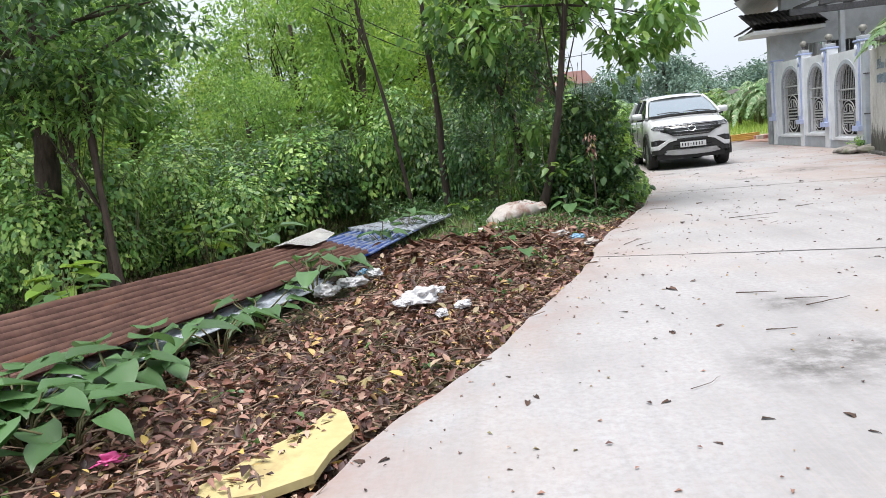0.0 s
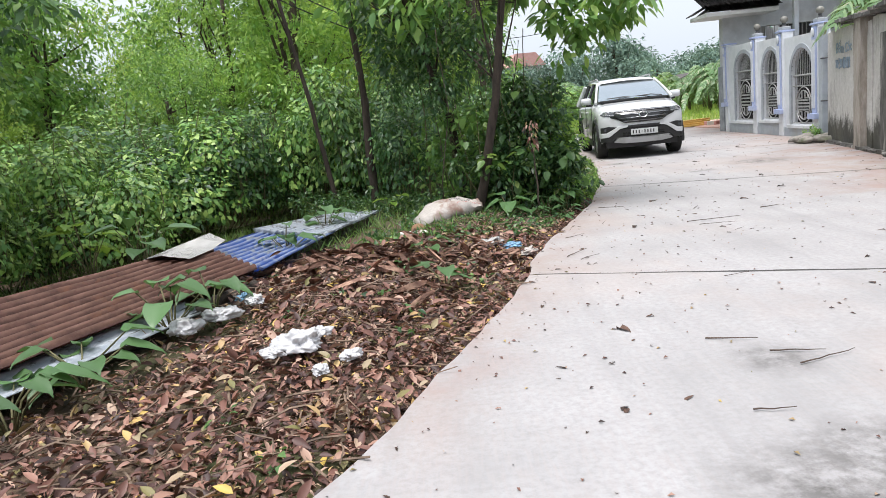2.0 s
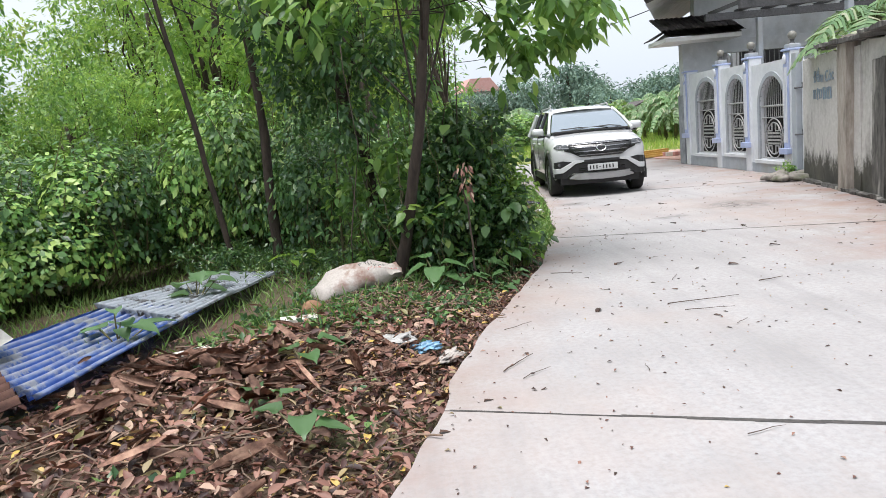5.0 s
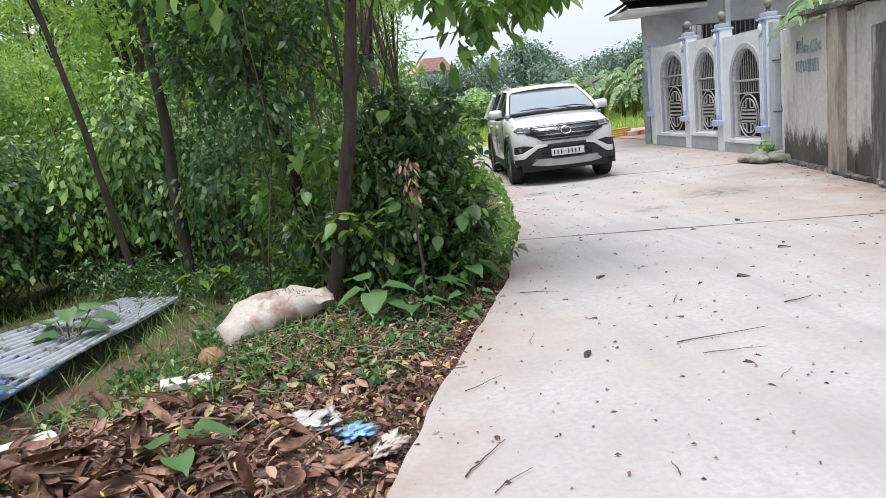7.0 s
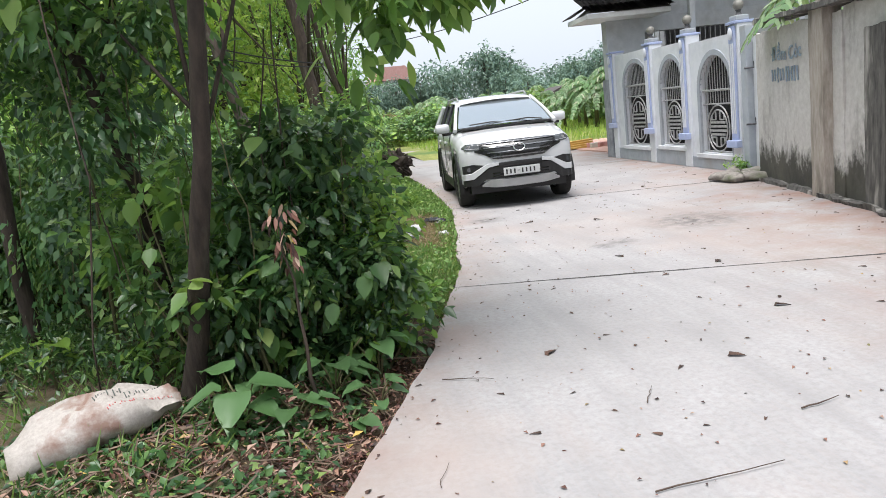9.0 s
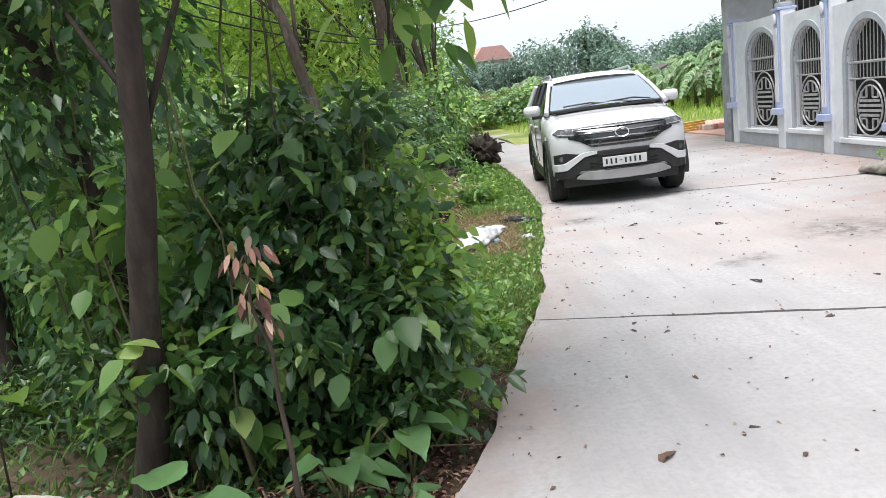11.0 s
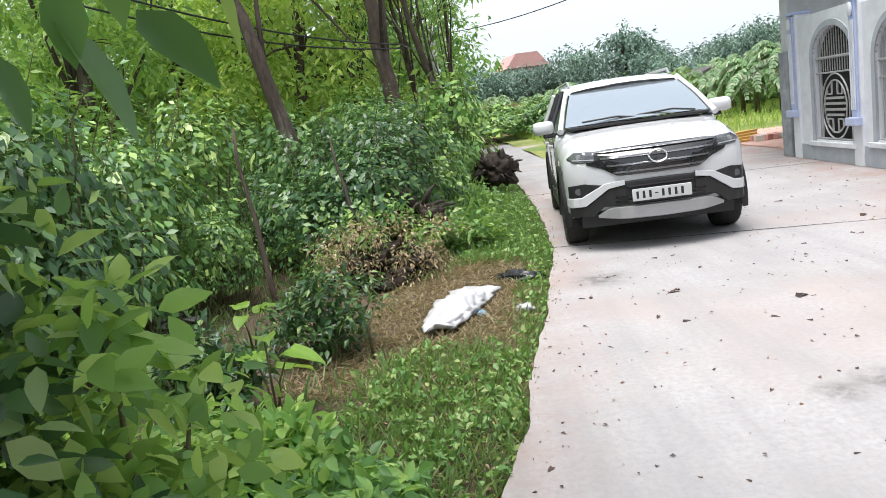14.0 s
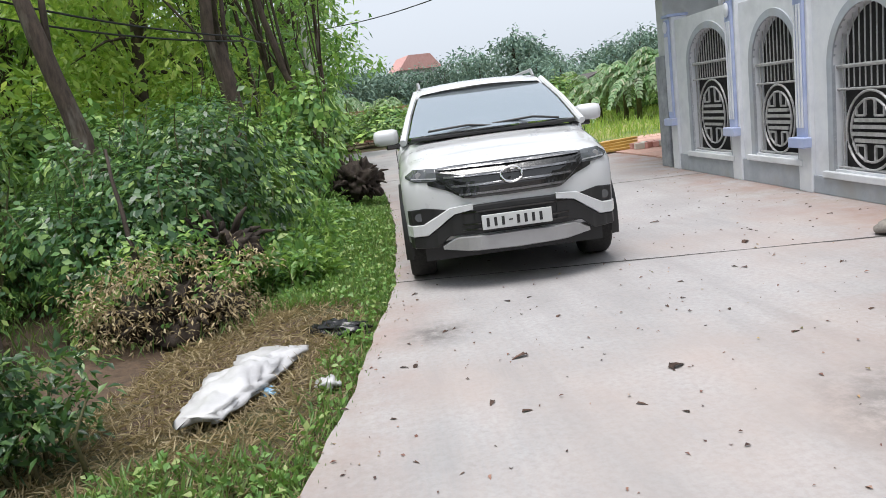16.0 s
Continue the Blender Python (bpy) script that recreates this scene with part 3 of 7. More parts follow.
for k, x in enumerate(PIL):
    pz = 0.50 + 0.055 * x
    top = 2.22 + 0.012 * x
    pil = part("pilaster", box_bm(x - 0.12, -0.05, 0.0, x + 0.12, 0.2, top, bevel=0.01), M_white_wall, gate_wall)
    part("pilaster_face", box_bm(x - 0.085, -0.085, pz, x + 0.085, -0.052, top - 0.03, bevel=0.008), M_lilac, pil, "lilac fluted strip")
    for s in (-1, 0, 1):
        part("flute", box_bm(x + s * 0.05 - 0.012, -0.1, pz + 0.1, x + s * 0.05 + 0.012, -0.086, top - 0.28, bevel=0.004), M_white_wall, pil)
    part("plinth_block", box_bm(x - 0.15, -0.15, pz - 0.11, x + 0.15, -0.053, pz, bevel=0.012), M_lilac, pil, "lilac plinth block")
    bm = bmesh.new()
    bmesh.ops.create_uvsphere(bm, u_segments=14, v_segments=8, radius=0.075, matrix=pose(x, -0.1, top - 0.14) @ Matrix.Diagonal((0.8, 0.35, 1.2, 1)))
    part("rosette", bm, M_white_wall, pil, smooth=True)
    part("cap_step", box_bm(x - 0.135, -0.1, top, x + 0.135, 0.22, top + 0.04, bevel=0.01), M_lilac, pil)
    if k < 3:
        bm = box_bm(x - 0.10, -0.05, top + 0.04, x + 0.10, 0.16, top + 0.12, bevel=0.02)
        part("cap", bm, M_grey_paint, pil, "grey stepped cap")
        lamp = thing("globe_lamp", "dusty white globe lamp on a wall pillar", "lamp", at=wall_frame(16.8) @ pose(x, 0.05, top + 0.12), group="globe lamps on the garden wall")
        bm = tube(bmesh.new(), [(0, 0, 0), (0, 0, 0.02), (0, 0, 0.05), (0, 0, 0.08)], [0.06, 0.045, 0.03, 0.045], 12)
        part("lamp_base", bm, M_dark_iron, lamp)
        bm = bmesh.new()
        bmesh.ops.create_uvsphere(bm, u_segments=18, v_segments=12, radius=0.078, matrix=pose(0, 0, 0.15))
        part("globe", bm, plain("frosted_globe", (0.27, 0.26, 0.23), 0.45, vary=0.4), lamp, smooth=True)

# ---- old rendered wall ----
OA, OB = Vector((6.9, 9.0)), Vector((8.66, 15.85))


def old_frame(a, b):
    d = (b - a).normalized()
    return Matrix(((d.x, d.y, 0, a.x), (d.y, -d.x, 0, a.y), (0, 0, 1, 0), (0, 0, 0, 1)))


def rough_slab(x0, x1, z0, z1, y0, y1, seed, nx=40, nz=16, amp=0.012):
    """A wall block with an uneven face and a broken top edge."""
    bm = bmesh.new()
    r = random.Random(seed)
    rows = []
    for i in range(nx + 1):
        x = x0 + (x1 - x0) * i / nx
        jag = 0.03 * noise.noise((x * 2.2, seed, 0)) + r.uniform(-0.012, 0.012)
        row = []
        for j in range(nz + 1):
            z = z0 + (z1 + jag - z0) * j / nz
            row.append((x, y0 + amp * noise.noise((x * 3, z * 3, seed)) + amp * 0.5 * noise.noise((x * 11, z * 11, seed)), z))
        row += [(x, y1, z1 + jag), (x, y1, z0)]
        rows.append(row)
    loft(bm, rows, close=True, caps=True)
    return bm


old_wall = thing("old_wall", "stained grey rendered wall with crumbling top and black mould", "wall", at=old_frame(OA, OB))
LEN = (OB - OA).length
part("wall_face", rough_slab(4.55, LEN, -0.1, 1.98, 0, 0.2, 3), M_old_wall, old_wall)
part("wall_face", rough_slab(3.55, 4.549, -0.1, 2.0, 0.02, 0.22, 5), M_old_wall, old_wall)
part("wall_face", rough_slab(-9, 3.549, -0.1, 2.05, 0.03, 0.23, 7), M_old_wall, old_wall)
part("pier", rough_slab(4.78, 5.12, -0.1, 2.12, -0.1, 0.1, 9, 8), M_pier, old_wall, "projecting brown-edged rendered pier")
part("mould_stain_panel", rough_slab(3.6, 3.98, -0.1, 1.75, -0.06, 0.1, 11, 10), M_old_dark, old_wall, "mould-black pier")
for i in range(9):
    a = -1 + i * 0.86
    if a > LEN - 0.9:
        break
    part("coping_slab", rough_slab(a, a + 0.83, 2.04 + 0.02 * (i % 3), 2.09 + 0.02 * (i % 3), -0.16 - 0.02 * (i % 2), 0.3, 20 + i, 10, 2, 0.02), M_old_dark, old_wall, "mossy dark coping slab")
# skirting of broken mortar along the foot
part("mortar_foot", rough_slab(-2, LEN + 0.1, -0.1, 0.045, -0.10, 0.01, 31, 90, 3, 0.08), M_old_dark, old_wall, "crumbled mortar foot")
# painted writing that cannot be read: bars of its colour
M_scrawl = surface("blue_grey_brush_paint", (0.20, 0.27, 0.34), (0.34, 0.40, 0.46), 30, 0.8)
scrawl = thing("painted_notice", "faded blue-grey brush writing on the old wall", "writing", at=old_frame(OA, OB))
r_ = random.Random(4)


def lettering(text, x0, z0, height, mat, parent):
    """Brush letters on the wall's face, read from the far end towards the near one."""
    cu = bpy.data.curves.new("lettering", "FONT")
    cu.body, cu.size, cu.extrude, cu.offset = text, height * 1.35, 0.002, 0.004
    ob = bpy.data.objects.new("lettering", cu)
    scene.collection.objects.link(ob)
    me = bpy.data.meshes.new_from_object(ob.evaluated_get(bpy.context.evaluated_depsgraph_get()))
    bpy.data.objects.remove(ob)
    for v in me.vertices:
        u, w, d = v.co
        v.co = (x0 - u, -0.013 - d, z0 + w + 0.01 * math.sin(u * 9))
    me.materials.append(mat)
    o = new("lettering", me)
    o.parent = parent
    return tagged(o, "brushed blue-grey words")


lettering("\u0110\u1ea7m C\u00f3c", 6.47, 1.58, 0.17, M_scrawl, scrawl)
for i in range(10):
    x, z = 6.46 - i * 0.088, 1.40
    hh = 0.17 * r_.uniform(0.8, 1.1)
    bm = bmesh.new()
    tube(bm, [(x - r_.uniform(0.0, 0.02), -0.012, z - hh / 2), (x + 0.015 * math.sin(i), -0.012, z), (x - r_.uniform(-0.02, 0.02), -0.012, z + hh / 2)], 0.011, 5)
    part("stroke", bm, M_scrawl, scrawl)

# white return, drain post and corner stones between the two walls
corner = thing("wall_return", "short white wall return beside the old wall", "wall", at=old_frame(OB, Vector((8.97, 16.62))))
part("wall_face", rough_slab(0.02, 0.75, -0.05, 1.99, 0.05, 0.2, 41, 10), M_white_wall, corner)
post = thing("drain_post", "grey concrete post with rusty hinge pins", "post", at=pose(8.84, 16.33, 0))
part("shaft", box_bm(-0.07, -0.07, 0, 0.07, 0.07, 2.15, bevel=0.012), M_grey_paint, post)
for z in (0.75, 1.55):
    part("hinge_pin", tube(bmesh.new(), [(-0.09, -0.05, z), (0.02, -0.12, z), (0.02, -0.12, z + 0.09)], 0.014, 6), M_dark_iron, post)


def stone(name, at, size, seed, mat, label, group=""):
    bm = bmesh.new()
    bmesh.ops.create_icosphere(bm, subdivisions=3, radius=1)
    for v in bm.verts:
        q = v.co.copy()
        f = 1 + 0.35 * noise.noise(q * 1.3 + Vector((seed, 0, 0))) + 0.12 * noise.noise(q * 4 + Vector((0, seed, 0)))
        v.co = Vector((q.x * size[0], q.y * size[1], max(q.z, -0.55) * size[2])) * f
    ob = part(name, bm, mat, None, label, True)
    ob.matrix_basis = at
    tagged(ob, label, "stone", group)
    return ob


M_stone = surface("grey_rubble", (0.17, 0.155, 0.14), (0.34, 0.31, 0.28), 14, 0.95, (0.10, 0.12, 0.06), 3, (0.5, 0.7), 0.6)
for i in range(9):
    a, b = r_.uniform(-0.3, 0.35), r_.uniform(-0.35, 0.5)
    stone("rubble_stone", pose(8.5 + a, 16.0 + b, 0.06, 0, 0, r_.uniform(0, 360)), (r_.uniform(0.08, 0.24), r_.uniform(0.08, 0.17), r_.uniform(0.05, 0.12)), i * 3.1, M_stone, "broken grey rubble stone at the wall corner", "rubble at the wall corner")

# ---- house behind the gate wall ----
M_house = surface("pale_grey_render", (0.44, 0.46, 0.48), (0.55, 0.57, 0.58), 5, 0.8, (0.36, 0.36, 0.35), 1.2, (0.5, 0.72), 0.2)
house = thing("house", "grey rendered house with dark tiled pent roof and white soffit", "house")
part("corner_wall", box_bm(9.28, 22.35, 0, 10.2, 22.6, 3.05, bevel=0.01), M_house, house)
part("corner_base", box_bm(9.24, 22.31, 0, 9.62, 22.65, 1.75, bevel=0.01), surface("grey_stone_tiles", (0.16, 0.17, 0.19), (0.36, 0.38, 0.41), 4, 0.7, None, random_tint=0.1), house, "grey patterned tile base")
bm = bmesh.new()
poly_prism(bm, [(9.9, 22.6), (10.2, 22.6), (13.4, 28.4), (13.1, 28.4)], "z", 0, 3.05)
part("side_wall", bm, M_house, house)
part("front_wall", box_bm(10.2, 22.45, 0, 17, 22.7, 0.9), M_house, house)
part("front_wall", box_bm(10.2, 22.45, 2.72, 17, 22.7, 3.05), M_house, house)
part("front_wall", box_bm(12.9, 22.45, 0.9, 17, 22.7, 2.72), M_house, house)
part("back_wall", box_bm(13.4, 28.2, 0, 17, 28.4, 5), M_house, house)
part("far_side_wall", box_bm(16.8, 22.7, 0, 17, 28.2, 5), M_house, house)
# the dim room behind the window is put into this wall's colour
part("room_partition", box_bm(12.0, 24.8, 0, 16.8, 24.9, 3.0), M_dark_in, house)
win = part("window", box_bm(10.2, 22.5, 0.9, 12.9, 22.56, 0.96), M_dark_iron, house, "dark barred window")
for i in range(22):
    x = 10.26 + i * 0.125
    part("window_bar", tube(bmesh.new(), [(x, 22.5, 0.9), (x, 22.5, 2.72)], 0.011, 6), M_iron, win)
for z in (1.5, 2.2):
    part("window_rail", box_bm(10.2, 22.48, z, 12.9, 22.52, z + 0.04), M_iron, win)
# pent roof with rows of tiles
pent = part("pent_roof", box_bm(8.55, 21.55, 3.02, 10.45, 22.75, 3.12, bevel=0.01), M_soffit, house, "white eave board of the pent roof")
tile_me = None
for j in range(4):
    for i in range(15):
        if tile_me is None:
            bm = bmesh.new()
            loft(bm, [[(0.068 * math.cos(a), y, 0.03 * math.sin(a) + 0.004 - y * 0.1) for a in np.linspace(0, math.pi, 7)] for y in (0, 0.34)])
            bmesh.ops.solidify(bm, geom=bm.faces[:], thickness=0.012)
            tile = part("roof_tile", bm, M_tile, pent)
            tile_me = tile.data
        else:
            tile = new("roof_tile", tile_me)
            tile.parent = pent
        tile.matrix_basis = pose(8.62 + i * 0.132, 21.5 + j * 0.28, 3.15 + j * 0.13, 32, 0, 0)
for j in range(4):
    for i in range(4):
        tile = new("roof_tile", tile_me)
        tile.parent = pent
        tile.matrix_basis = pose(8.5 + i * 0.26, 22.45 + j * 0.132, 3.15 + i * 0.13, 32, 0, -90)
bm = bmesh.new()
loft(bm, [[(8.55, 21.52, 3.125), (10.45, 21.52, 3.125)], [(9.4, 22.6, 3.62), (10.45, 22.6, 3.62)]])
loft(bm, [[(8.55, 21.52, 3.125), (8.75, 23.2, 3.125)], [(9.4, 22.6, 3.62), (9.5, 23.2, 3.62)]])
part("roof_deck", bm, M_tile, pent)
part("upper_wall", box_bm(9.75, 22.65, 3.05, 13.5, 22.9, 4.3), M_house, house)
# big sloping roof above: a white soffit that climbs to the ridge
bm = bmesh.new()
loft(bm, [[(7.75, 20.6, 3.80), (9.6, 20.6, 4.50), (12.6, 20.6, 5.6), (16, 20.6, 4.4)], [(10.2, 26, 3.80), (11.4, 26, 4.50), (13.4, 26, 5.6), (17, 26, 4.4)]])
bmesh.ops.solidify(bm, geom=bm.faces[:], thickness=-0.14)
part("main_roof", bm, M_soffit, house, "white underside of the main roof")
bm = bmesh.new()
loft(bm, [[(7.65, 20.5, 3.95), (9.6, 20.5, 4.68), (12.6, 20.5, 5.8), (16.2, 20.5, 4.55)], [(10.1, 26.1, 3.95), (11.4, 26.1, 4.68), (13.4, 26.1, 5.8), (17.2, 26.1, 4.55)]])
part("roof_cover", bm, M_tile, house)
# steel canopy over the yard
canopy = thing("yard_canopy", "grey open steel canopy frame over the yard", "canopy")
for x, y in ((10.6, 17.6), (10.6, 21.0), (14.5, 17.6), (14.5, 21.0)):
    part("column", box_bm(x - 0.06, y - 0.06, 0, x + 0.06, y + 0.06, 3.35, bevel=0.008), M_grey_paint, canopy)
for y in (17.6, 19.3, 21.0):
    part("beam", box_bm(9.3, y - 0.05, 3.36, 15, y + 0.05, 3.52), M_dark_iron, canopy)
for i in range(9):
    part("purlin", box_bm(9.5 + i * 0.65, 17.0, 3.525, 9.56 + i * 0.65, 21.3, 3.60), M_dark_iron, canopy)
tagged(part("yard_floor", box_bm(9.2, 9.4, -0.2, 17, 22.3, 0.004), M_stone), "grey concrete yard behind the walls", "yard", "", "structure")
tagged(part("yard_back_wall", box_bm(11.6, 16.9, 0, 11.75, 22.3, 2.4), M_house), "plain plastered wall closing the yard", "wall", "", "structure")

# ---- car ----
M_car = plain("white_car_paint", (0.60, 0.61, 0.625), 0.3, 0.0, 1.0, 0.03)
M_black_pl = plain("black_plastic", (0.018, 0.018, 0.019), 0.5)
M_gloss_black = plain("gloss_black", (0.012, 0.012, 0.013), 0.16, 0.0, 0.6)
M_silver = plain("silver_trim", (0.40, 0.40, 0.41), 0.32, 0.5)
M_chrome = plain("chrome", (0.75, 0.75, 0.76), 0.12, 1.0)
M_tyre = surface("tyre_rubber", (0.014, 0.014, 0.014), (0.035, 0.033, 0.031), 40, 0.85)
M_alloy = plain("alloy", (0.38, 0.38, 0.40), 0.3, 0.8)
M_glass, n_, l_, p_ = mat_new("filmed_glass")
p_.inputs["Base Color"].default_value = (0.015, 0.019, 0.022, 1)
p_.inputs["Roughness"].default_value = 0.02
p_.inputs["IOR"].default_value = 2.6
M_lamp, n_, l_, p_ = mat_new("lamp_glass")
p_.inputs["Base Color"].default_value = (0.055, 0.06, 0.065, 1)
p_.inputs["Roughness"].default_value, p_.inputs["Coat Weight"].default_value = 0.12, 1.0
M_plate = plain("plate_white", (0.55, 0.56, 0.56), 0.4)

car = thing("car", "white compact crossover car with black grille, parked on the lane", "car", at=pose(5.37, 16.48, 0, 0, 0, -5.0))
FW, RW, WR = 0.79, 3.475, 0.345


def body_section(y):
    """Half-section of the body shell at y metres behind the bumper: points from sill to middle line."""
    def lerp(tab):
        for (a, va), (b, vb) in zip(tab, tab[1:]):
            if a <= y <= b:
                f = (y - a) / (b - a)
                f = f * f * (3 - 2 * f) * 0.5 + f * 0.5
                return va + (vb - va) * f
        return tab[-1][1]
    w = lerp([(0, 0.30), (0.03, 0.40), (0.06, 0.485), (0.11, 0.61), (0.16, 0.71), (0.22, 0.785), (0.35, 0.83), (0.7, 0.845), (1.5, 0.845), (3.6, 0.845), (4.1, 0.82), (4.3, 0.76), (4.43, 0.66)])
    top = lerp([(0, 0.80), (0.04, 0.90), (0.12, 0.955), (0.35, 1.02), (0.7, 1.085), (1.05, 1.14), (1.5, 1.13), (4.1, 1.10), (4.43, 1.0)])
    low = lerp([(0, 0.42), (0.2, 0.36), (0.5, 0.27), (1.2, 0.24), (3.2, 0.25), (4.0, 0.33), (4.43, 0.42)])
    for c in (FW, RW):
        d = abs(y - c)
        if d < 0.415:
            low = max(low, 0.345 + math.sqrt(0.415 ** 2 - d * d))
    sh = top - 0.10 if y < 1.1 else top - 0.04
    mid = max(0.70, low + 0.02)
    pts = [(w * 0.93, low), (w * 0.99, min(low + 0.06, mid)), (w, mid), (w * 0.995, max(mid + 0.02, sh - 0.08)), (w * 0.955, sh), (w * 0.86, top - 0.035), (w * 0.72, top - 0.012), (w * 0.35, top + 0.004), (0, top + 0.008)]
    return pts


ys = sorted(set([0, 0.03, 0.06, 0.11, 0.16, 0.25, 0.33] + [FW - 0.415 + 0.83 * i / 14 for i in range(15)] + [RW - 0.415 + 0.83 * i / 14 for i in range(15)] + [1.22, 1.35, 1.6, 1.9, 2.2, 2.5, 2.8, 3.03, 3.9, 4.0, 4.1, 4.2, 4.3, 4.37, 4.43]))
rows = []
for y in ys:
    h = body_section(y)
    rows.append([(x, y, z) for x, z in h] + [(-x, y, z) for x, z in h[-2::-1]])
bm = bmesh.new()
loft(bm, rows)
bm.faces.new([bm.verts.new(p) for p in rows[0]][::-1])
bm.faces.new([bm.verts.new(p) for p in rows[-1]])
bmesh.ops.remove_doubles(bm, verts=bm.verts[:], dist=0.0005)
body = part("body", bm, M_car, car, "white painted body shell", True)
part("underbody", box_bm(-0.70, 0.25, 0.22, 0.70, 4.2, 0.62), M_black_pl, car)

# greenhouse: windscreen, side glass, pillars and roof
A0, A1 = (0.76, 0.98, 1.165), (0.60, 1.78, 1.535)


def strip(name, rows, mat, parent, label=""):
    bm = bmesh.new()
    loft(bm, rows)
    return part(name, bm, mat, parent, label, True)


def bowed(p, q, n, bow, axis_y=-1):
    out = []
    for i in range(n + 1):
        f = i / n
        s = 1 - (2 * f - 1) ** 2
        out.append((p[0] + (q[0] - p[0]) * f, p[1] + bow * s * axis_y, p[2] + (q[2] - p[2]) * f + 0.012 * s))
    return out


glass_rows = []
for i in range(9):
    f = i / 8
    x, y, z = (A0[k] + (A1[k] - A0[k]) * f for k in range(3))
    z += 0.03 * math.sin(math.pi * f)
    x *= 0.945
    glass_rows.append(bowed((-x, y, z), (x, y, z), 12, 0.13 * (1 - f * 0.4)))
M_film, n_, l_, p_ = mat_new("mirror_sun_film")
p_.inputs["Base Color"].default_value = (0.43, 0.485, 0.53, 1)
p_.inputs["Metallic"].default_value, p_.inputs["Roughness"].default_value = 0.75, 0.03
windscreen = strip("windscreen", glass_rows, M_film, car, "tinted reflecting windscreen")
roof_rows = []
for y, hw, z in ((1.70, 0.60, 1.52), (1.78, 0.615, 1.55), (2.1, 0.625, 1.59), (2.6, 0.625, 1.607), (3.2, 0.62, 1.60), (3.8, 0.60, 1.57), (4.12, 0.585, 1.535)):
    roof_rows.append([(hw * s, y - (0.09 * (1 - s * s) if y < 2 else 0), z + 0.035 * (1 - s * s) - (0.03 if abs(s) == 1 else 0)) for s in (-1, -0.93, -0.6, -0.25, 0, 0.25, 0.6, 0.93, 1)])
strip("roof", roof_rows, M_car, car, "white roof")
for s in (-1, 1):
    part("front_pillar", tube(bmesh.new(), [(s * 0.775, 0.93, 1.13), (s * 0.70, 1.33, 1.345), (s * 0.61, 1.80, 1.545)], [0.032, 0.028, 0.028], 8), M_car, car)
    side = []
    for y, zt in ((1.08, 1.19), (1.75, 1.515), (2.2, 1.55), (2.9, 1.55), (3.6, 1.51), (4.15, 1.28)):
        side.append([(s * (0.80 - 0.20 * f), y, 1.105 + (zt - 1.105) * f) for f in (0, 0.5, 1)])
    strip("side_window", side, M_glass, car, "dark tinted side glass")
    for y, t in ((2.28, 0.10), (3.28, 0.02)):
        part("side_pillar", tube(bmesh.new(), [(s * 0.805, y, 1.10), (s * 0.61, y + t, 1.55)], 0.035, 6), M_gloss_black, car)
    part("rear_pillar", tube(bmesh.new(), [(s * 0.79, 4.22, 1.08), (s * 0.60, 4.08, 1.54)], [0.08, 0.06], 8), M_car, car)
    part("roof_rail", tube(bmesh.new(), [(s * 0.565, 1.95, 1.58), (s * 0.57, 2.1, 1.645), (s * 0.57, 3.5, 1.64), (s * 0.56, 3.75, 1.57)], 0.017, 6), M_silver, car, "silver roof rail")
    # door mirrors
    mir = part("door_mirror", box_bm(s * 0.93 - 0.115, 1.28, 1.11, s * 0.93 + 0.115, 1.44, 1.255, bevel=0.055), M_car, car, "white door mirror", True)
    part("mirror_foot", box_bm(s * 0.85 - 0.09, 1.32, 1.07, s * 0.85 + 0.09, 1.42, 1.125, bevel=0.015), M_gloss_black, mir)
    part("mirror_glass", box_bm(s * 0.93 - 0.09, 1.437, 1.13, s * 0.93 + 0.09, 1.445, 1.235), M_chrome, mir)
rear = [[(x, 4.34 - 0.10 * (z - 1.1) / 0.45, z) for x in (-0.62, -0.3, 0, 0.3, 0.62)] for z in (1.1, 1.3, 1.52)]
strip("rear_window", rear, M_glass, car)


@functools.lru_cache(maxsize=None)
def half_width(k, z):
    """Half the body's width at height z, k * 6 mm behind the bumper; -1 where the shell is lower than z."""
    pts = body_section(k * 0.006)
    if z > pts[-1][1]:
        return -1
    best = 0.0
    for (xa, za), (xb, zb) in zip(pts, pts[1:]):
        if min(za, zb) <= z <= max(za, zb):
            best = max(best, xa + (xb - xa) * (z - za) / (zb - za) if abs(zb - za) > 1e-6 else max(xa, xb))
    return best


def nose_y(x, z):
    """How far back the skin of the nose lies at x from the middle and height z."""
    x, z = abs(x), round(max(z, 0.5), 3)
    for k in range(120):
        w = half_width(k, z)
        if w >= x:
            if k == 0:
                return 0.0
            w0 = max(half_width(k - 1, z), 0)
            return 0.006 * (k - 1 + (x - w0) / max(w - w0, 1e-4)) if w0 < x else 0.006 * k
    return 0.6


